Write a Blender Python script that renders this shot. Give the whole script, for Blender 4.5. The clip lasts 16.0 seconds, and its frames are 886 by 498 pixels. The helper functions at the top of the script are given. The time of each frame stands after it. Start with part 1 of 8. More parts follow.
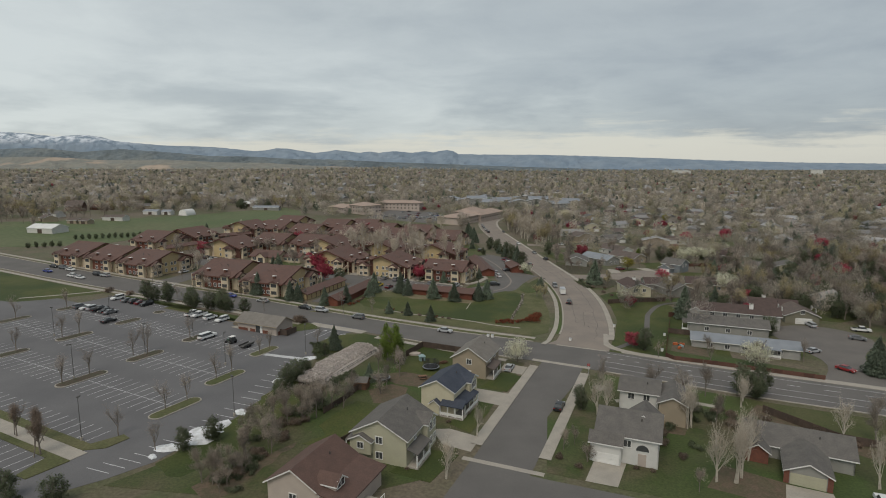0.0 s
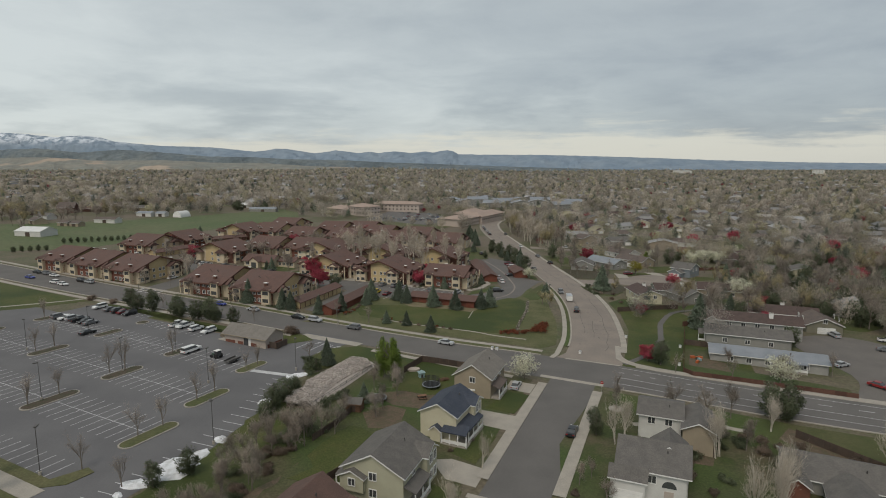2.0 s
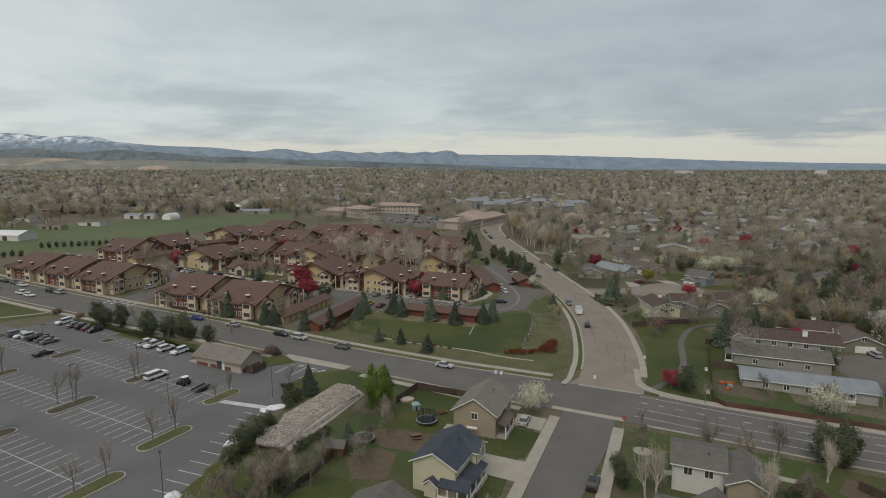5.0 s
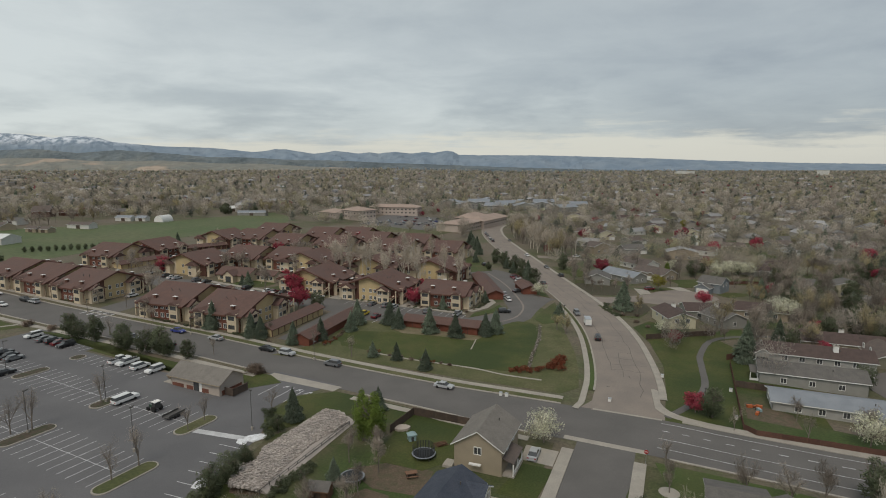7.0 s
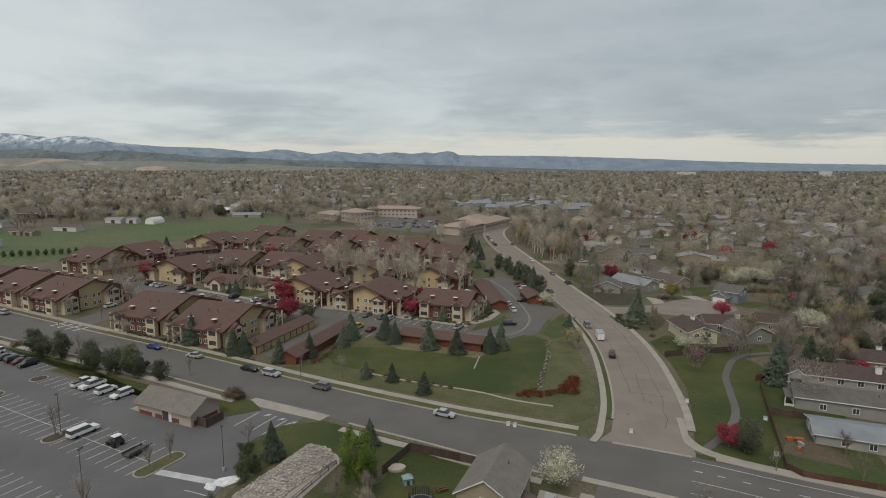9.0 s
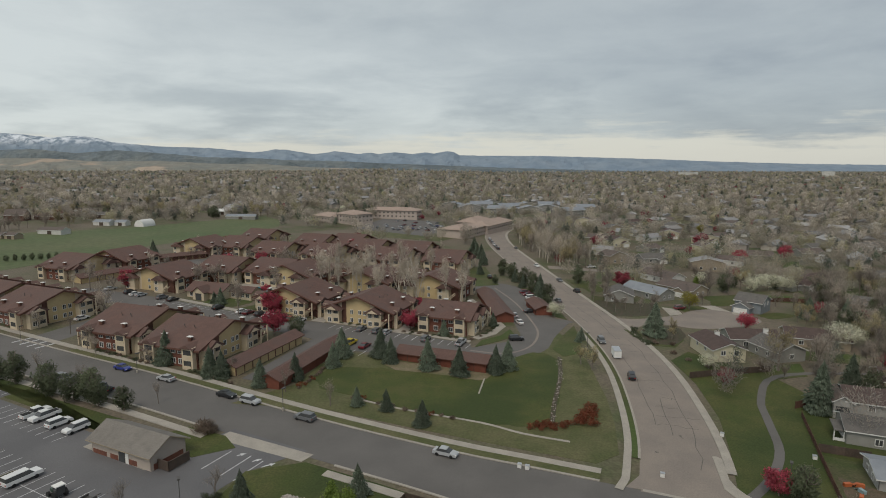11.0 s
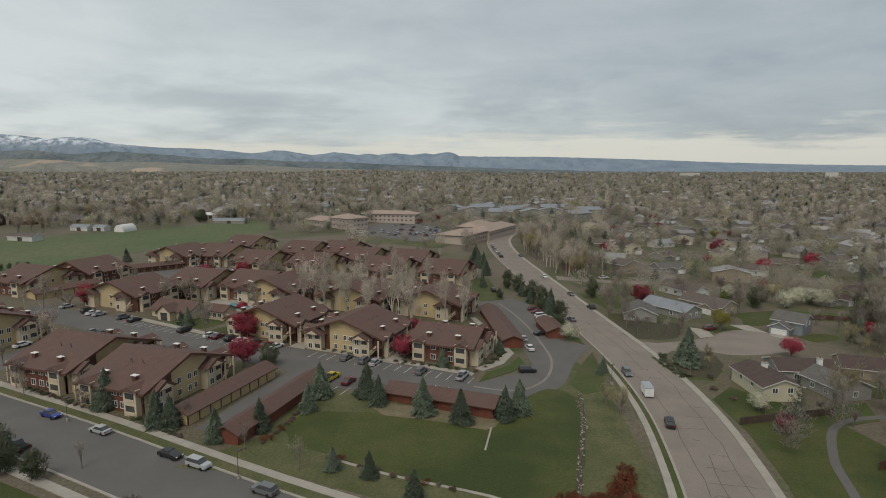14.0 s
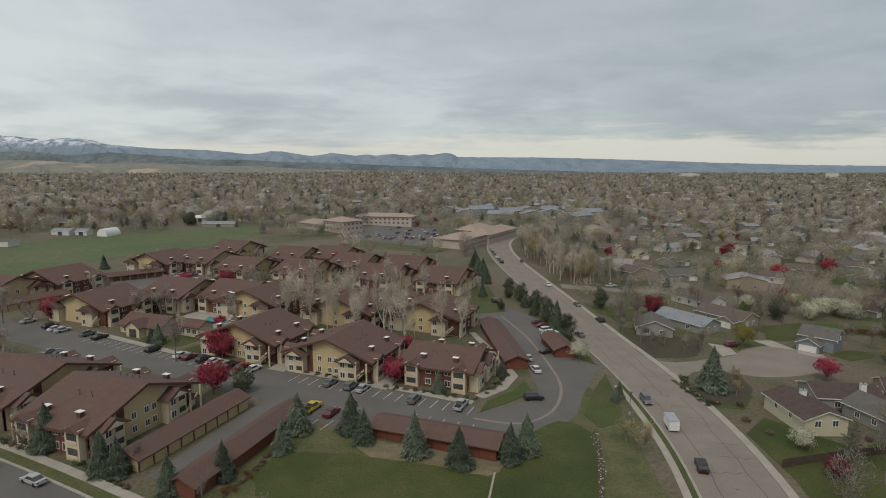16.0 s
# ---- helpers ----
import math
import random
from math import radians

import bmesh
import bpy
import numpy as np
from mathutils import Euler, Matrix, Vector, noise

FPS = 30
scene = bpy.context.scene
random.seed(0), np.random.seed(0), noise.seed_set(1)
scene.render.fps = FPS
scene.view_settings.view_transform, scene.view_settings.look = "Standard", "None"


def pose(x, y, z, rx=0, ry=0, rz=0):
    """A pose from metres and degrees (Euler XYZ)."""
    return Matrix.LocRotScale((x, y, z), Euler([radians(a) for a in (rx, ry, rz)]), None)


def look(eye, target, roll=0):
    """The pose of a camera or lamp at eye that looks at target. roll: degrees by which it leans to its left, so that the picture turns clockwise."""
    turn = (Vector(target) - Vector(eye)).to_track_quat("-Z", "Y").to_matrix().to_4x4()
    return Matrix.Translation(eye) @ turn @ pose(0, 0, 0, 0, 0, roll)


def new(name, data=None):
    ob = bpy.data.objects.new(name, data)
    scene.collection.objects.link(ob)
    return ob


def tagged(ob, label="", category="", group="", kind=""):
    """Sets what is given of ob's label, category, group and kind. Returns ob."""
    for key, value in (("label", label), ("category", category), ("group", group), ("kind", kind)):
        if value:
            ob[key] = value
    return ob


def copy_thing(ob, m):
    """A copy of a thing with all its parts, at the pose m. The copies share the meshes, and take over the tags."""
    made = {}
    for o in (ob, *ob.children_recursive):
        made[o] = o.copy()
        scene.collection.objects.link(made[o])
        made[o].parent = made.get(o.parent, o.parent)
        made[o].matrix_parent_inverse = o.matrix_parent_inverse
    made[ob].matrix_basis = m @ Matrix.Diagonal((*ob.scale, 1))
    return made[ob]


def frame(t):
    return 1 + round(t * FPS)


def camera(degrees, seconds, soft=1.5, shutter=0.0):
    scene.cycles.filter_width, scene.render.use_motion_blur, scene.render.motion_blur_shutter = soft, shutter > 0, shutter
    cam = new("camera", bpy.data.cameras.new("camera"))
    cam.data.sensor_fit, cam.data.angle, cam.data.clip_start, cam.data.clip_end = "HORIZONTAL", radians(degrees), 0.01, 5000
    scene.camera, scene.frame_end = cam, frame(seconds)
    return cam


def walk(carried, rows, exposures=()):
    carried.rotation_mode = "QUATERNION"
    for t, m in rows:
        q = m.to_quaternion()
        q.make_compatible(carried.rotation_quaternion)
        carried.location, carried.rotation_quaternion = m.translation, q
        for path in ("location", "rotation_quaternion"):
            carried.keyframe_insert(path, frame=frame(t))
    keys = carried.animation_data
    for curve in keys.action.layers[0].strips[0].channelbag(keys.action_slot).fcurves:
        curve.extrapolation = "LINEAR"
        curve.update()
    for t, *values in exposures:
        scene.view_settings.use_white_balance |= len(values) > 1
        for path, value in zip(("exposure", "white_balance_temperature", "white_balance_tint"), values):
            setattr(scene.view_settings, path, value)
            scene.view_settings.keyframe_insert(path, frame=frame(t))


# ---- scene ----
cam = camera(75.06, 16.0, soft=1.0)
# seconds, eye, target, roll
PATH = [
    (0, (0.10, 2.79, 53.08), (0.140, 101.664, 38.082), -0.00),
    (1, (-0.06, 8.53, 53.14), (-0.032, 107.412, 38.219), -0.10),
    (2, (-0.10, 14.24, 53.22), (-0.079, 113.110, 38.254), -0.07),
    (3, (0.04, 20.09, 53.30), (0.148, 118.957, 38.297), -0.14),
    (4, (0.25, 26.19, 53.36), (0.312, 125.061, 38.388), -0.07),
    (6.5, (0.61, 42.39, 53.53), (0.611, 141.268, 38.622), -0.05),
    (7.5, (0.65, 49.38, 53.60), (0.603, 148.269, 38.758), -0.07),
    (8.5, (0.62, 56.83, 53.66), (0.548, 155.736, 38.887), -0.01),
    (9, (0.58, 60.76, 53.68), (0.516, 159.662, 38.868), -0.01),
    (11.5, (0.44, 81.36, 53.75), (0.304, 180.259, 38.978), -0.00),
    (13, (0.52, 94.35, 53.86), (0.401, 193.268, 39.161), -0.03),
    (14.5, (0.93, 107.46, 53.93), (0.902, 206.382, 39.315), -0.04),
    (16, (1.40, 120.20, 54.01), (1.580, 219.141, 39.495), -0.09),
]
walk(cam, [(t, look(e, g, r)) for t, e, g, r in PATH])


# ---------------------------------------------------------------- light
def build_world():
    w = bpy.data.worlds.new("overcast_sky")
    scene.world = w
    w.use_nodes = True
    nt = w.node_tree
    nt.nodes.clear()
    N, L = nt.nodes.new, nt.links.new
    out, bg = N("ShaderNodeOutputWorld"), N("ShaderNodeBackground")
    co, sep = N("ShaderNodeTexCoord"), N("ShaderNodeSeparateXYZ")
    L(co.outputs["Generated"], sep.inputs[0])

    def math_node(op, a, b=None, c=None):
        m = N("ShaderNodeMath")
        m.operation = op
        for k, v in enumerate((a, b, c)):
            if v is None:
                continue
            if isinstance(v, (int, float)):
                m.inputs[k].default_value = v
            else:
                L(v, m.inputs[k])
        return m.outputs[0]

    # cloud layer: the sky's directions laid out on a plane high above
    up = math_node("MAXIMUM", math_node("ADD", sep.outputs[2], 0.16), 0.02)
    px, py = math_node("DIVIDE", sep.outputs[0], up), math_node("DIVIDE", sep.outputs[1], up)
    comb, flat = N("ShaderNodeCombineXYZ"), N("ShaderNodeCombineXYZ")
    L(px, comb.inputs[0])
    L(py, comb.inputs[1])
    for k, stretch in enumerate((1.0, 1.0, 5.0)):
        L(math_node("MULTIPLY", sep.outputs[k], stretch), flat.inputs[k])

    def noise_tex(src, scale, detail, rough, off, dist=0.0):
        mp, n = N("ShaderNodeMapping"), N("ShaderNodeTexNoise")
        mp.inputs["Location"].default_value = off
        L(src.outputs[0], mp.inputs["Vector"])
        L(mp.outputs[0], n.inputs["Vector"])
        n.inputs["Scale"].default_value, n.inputs["Detail"].default_value = scale, detail
        n.inputs["Roughness"].default_value, n.inputs["Distortion"].default_value = rough, dist
        return n.outputs[0]

    big, small = noise_tex(comb, 0.42, 4, 0.5, (3.1, 1.7, 0), 0.4), noise_tex(comb, 1.6, 7, 0.62, (7.3, 2.2, 0), 0.3)
    mix = math_node("MULTIPLY_ADD", big, 0.62, math_node("MULTIPLY", small, 0.38))
    # the cloud is thinner towards the sun, to the left
    thin = math_node("ADD", math_node("MULTIPLY_ADD", sep.outputs[0], -0.42, mix), 0.03)
    # darker undersides: long streaks low in the sky
    streak = noise_tex(flat, 3.6, 6, 0.55, (4.3, 0.6, 0), 0.15)

    def map_range(src, a, b, c, d):
        m = N("ShaderNodeMapRange")
        m.interpolation_type = "SMOOTHSTEP"
        L(src, m.inputs[0])
        for k, v in zip((1, 2, 3, 4), (a, b, c, d)):
            m.inputs[k].default_value = v
        return m.outputs[0]

    lower = map_range(sep.outputs[2], 0.05, 0.2, 0.26, 0.03)
    thin = math_node("SUBTRACT", thin, math_node("MULTIPLY", map_range(streak, 0.42, 0.66, 0.0, 1.0), lower))
    ramp = N("ShaderNodeValToRGB")
    e = ramp.color_ramp.elements
    e[0].position, e[0].color = 0.16, (0.295, 0.335, 0.37, 1)
    e[1].position, e[1].color = 0.74, (0.63, 0.675, 0.67, 1)
    m1 = e.new(0.46)
    m1.color = (0.445, 0.49, 0.505, 1)
    L(thin, ramp.inputs[0])
    # clearer sky low over the horizon, under a ragged edge and thin bars of cloud
    bars = N("ShaderNodeCombineXYZ")
    for k, stretch in enumerate((1.0, 1.0, 16.0)):
        L(math_node("MULTIPLY", sep.outputs[k], stretch), bars.inputs[k])
    wob = math_node("MULTIPLY_ADD", math_node("SUBTRACT", noise_tex(flat, 7.0, 7, 0.6, (1, 5, 0), 0.2), 0.5), 0.10, sep.outputs[2])
    wob = math_node("MULTIPLY_ADD", math_node("SUBTRACT", noise_tex(bars, 4.2, 6, 0.6, (2, 9, 0), 0.2), 0.5), 0.085, wob)
    wob = math_node("MULTIPLY_ADD", math_node("MINIMUM", sep.outputs[0], 0.15), -0.03, wob)
    band = N("ShaderNodeMix")
    band.data_type = "RGBA"
    L(map_range(wob, 0.018, 0.056, 0.85, 0.0), band.inputs["Factor"])
    L(ramp.outputs[0], band.inputs["A"])
    band.inputs["B"].default_value = (0.66, 0.65, 0.575, 1)
    sky = N("ShaderNodeTexSky")
    sky.sky_type, sky.sun_disc = "NISHITA", False
    sky.sun_elevation, sky.sun_rotation = radians(54), radians(200)
    scaled = N("ShaderNodeMix")
    scaled.data_type, scaled.blend_type = "RGBA", "ADD"
    scaled.inputs["Factor"].default_value = 0.012
    L(band.outputs["Result"], scaled.inputs["A"])
    L(sky.outputs[0], scaled.inputs["B"])
    L(scaled.outputs["Result"], bg.inputs[0])
    bg.inputs[1].default_value = 0.935
    L(bg.outputs[0], out.inputs[0])


build_world()
sun = new("sun", bpy.data.lights.new("sun", "SUN"))
sun.data.energy, sun.data.angle, sun.data.color = 1.5, radians(30), (1.0, 0.91, 0.80)
sun.matrix_world = look((-22, -62, 95), (0, 0, 0))
scene.view_settings.exposure = 0.0


# ---------------------------------------------------------------- materials
def material(name, base, second=None, scale=1.0, trees=False, rough=0.85, metal=0.0, bump=0.0, bump_scale=8.0, mix=(0.35, 0.65),
             grain=0.15, grain_scale=12.0, rand=0.0, island=0.0, third=None, third_scale=0.05, third_mix=(0.45, 0.6), spec=0.3, thin=False):
    """A surface of two colours mixed by noise in world space, a finer grain, and random change from piece to piece."""
    m = bpy.data.materials.new(name)
    m.use_nodes = True
    nt = m.node_tree
    bsdf = nt.nodes["Principled BSDF"]
    N, L = nt.nodes.new, nt.links.new
    geo = N("ShaderNodeNewGeometry")

    def noise_tex(s, detail=4.0):
        n = N("ShaderNodeTexNoise")
        L(geo.outputs["Position"], n.inputs["Vector"])
        n.inputs["Scale"].default_value, n.inputs["Detail"].default_value = s, detail
        return n.outputs[0]

    def ramp(src, lo, hi):
        r = N("ShaderNodeMapRange")
        L(src, r.inputs[0])
        r.inputs[1].default_value, r.inputs[2].default_value = lo, hi
        return r.outputs[0]

    def blend(f, a, b, mode="MIX"):
        x = N("ShaderNodeMix")
        x.data_type, x.blend_type = "RGBA", mode
        if isinstance(f, float):
            x.inputs["Factor"].default_value = f
        else:
            L(f, x.inputs["Factor"])
        for k, v in (("A", a), ("B", b)):
            if isinstance(v, tuple):
                x.inputs[k].default_value = (*v[:3], 1)
            else:
                L(v, x.inputs[k])
        return x.outputs["Result"]

    col = base
    if second:
        col = blend(ramp(noise_tex(scale), *mix), base, second)
    if third:
        col = blend(ramp(noise_tex(third_scale), *third_mix), col, third)

    def brighten(col, src, amount):
        r = N("ShaderNodeMapRange")
        L(src, r.inputs[0])
        r.inputs[3].default_value, r.inputs[4].default_value = 1 - amount, 1 + amount
        g = N("ShaderNodeCombineColor")
        for k in range(3):
            L(r.outputs[0], g.inputs[k])
        return blend(1.0, col, g.outputs[0], "MULTIPLY")

    if grain:
        col = brighten(col, noise_tex(grain_scale, 3.0), grain * 2)
    if rand:
        info = N("ShaderNodeObjectInfo")
        col = brighten(col, info.outputs["Random"], rand)
    if trees:
        tone = N("ShaderNodeAttribute")
        tone.attribute_name = "tree_tint"
        g = N("ShaderNodeCombineColor")
        for k in range(3):
            L(tone.outputs["Fac"], g.inputs[k])
        col = blend(1.0, col, g.outputs[0], "MULTIPLY")
    if island:
        col = brighten(col, geo.outputs["Random Per Island"], island)
    if isinstance(col, tuple):
        bsdf.inputs["Base Color"].default_value = (*col[:3], 1)
    else:
        L(col, bsdf.inputs["Base Color"])
    bsdf.inputs["Roughness"].default_value, bsdf.inputs["Metallic"].default_value = rough, metal
    bsdf.inputs["Specular IOR Level"].default_value = spec
    if bump:
        b = N("ShaderNodeBump")
        b.inputs["Strength"].default_value, b.inputs["Distance"].default_value = bump, 0.05
        L(noise_tex(bump_scale), b.inputs["Height"])
        L(b.outputs[0], bsdf.inputs["Normal"])
    if thin:
        # twigs and leaves pass on half of the light that falls on them
        leaf, half = N("ShaderNodeBsdfTranslucent"), N("ShaderNodeMixShader")
        L(col, leaf.inputs["Color"])
        half.inputs[0].default_value = 0.5
        L(bsdf.outputs[0], half.inputs[1])
        L(leaf.outputs[0], half.inputs[2])
        L(half.outputs[0], nt.nodes["Material Output"].inputs["Surface"])
    return m


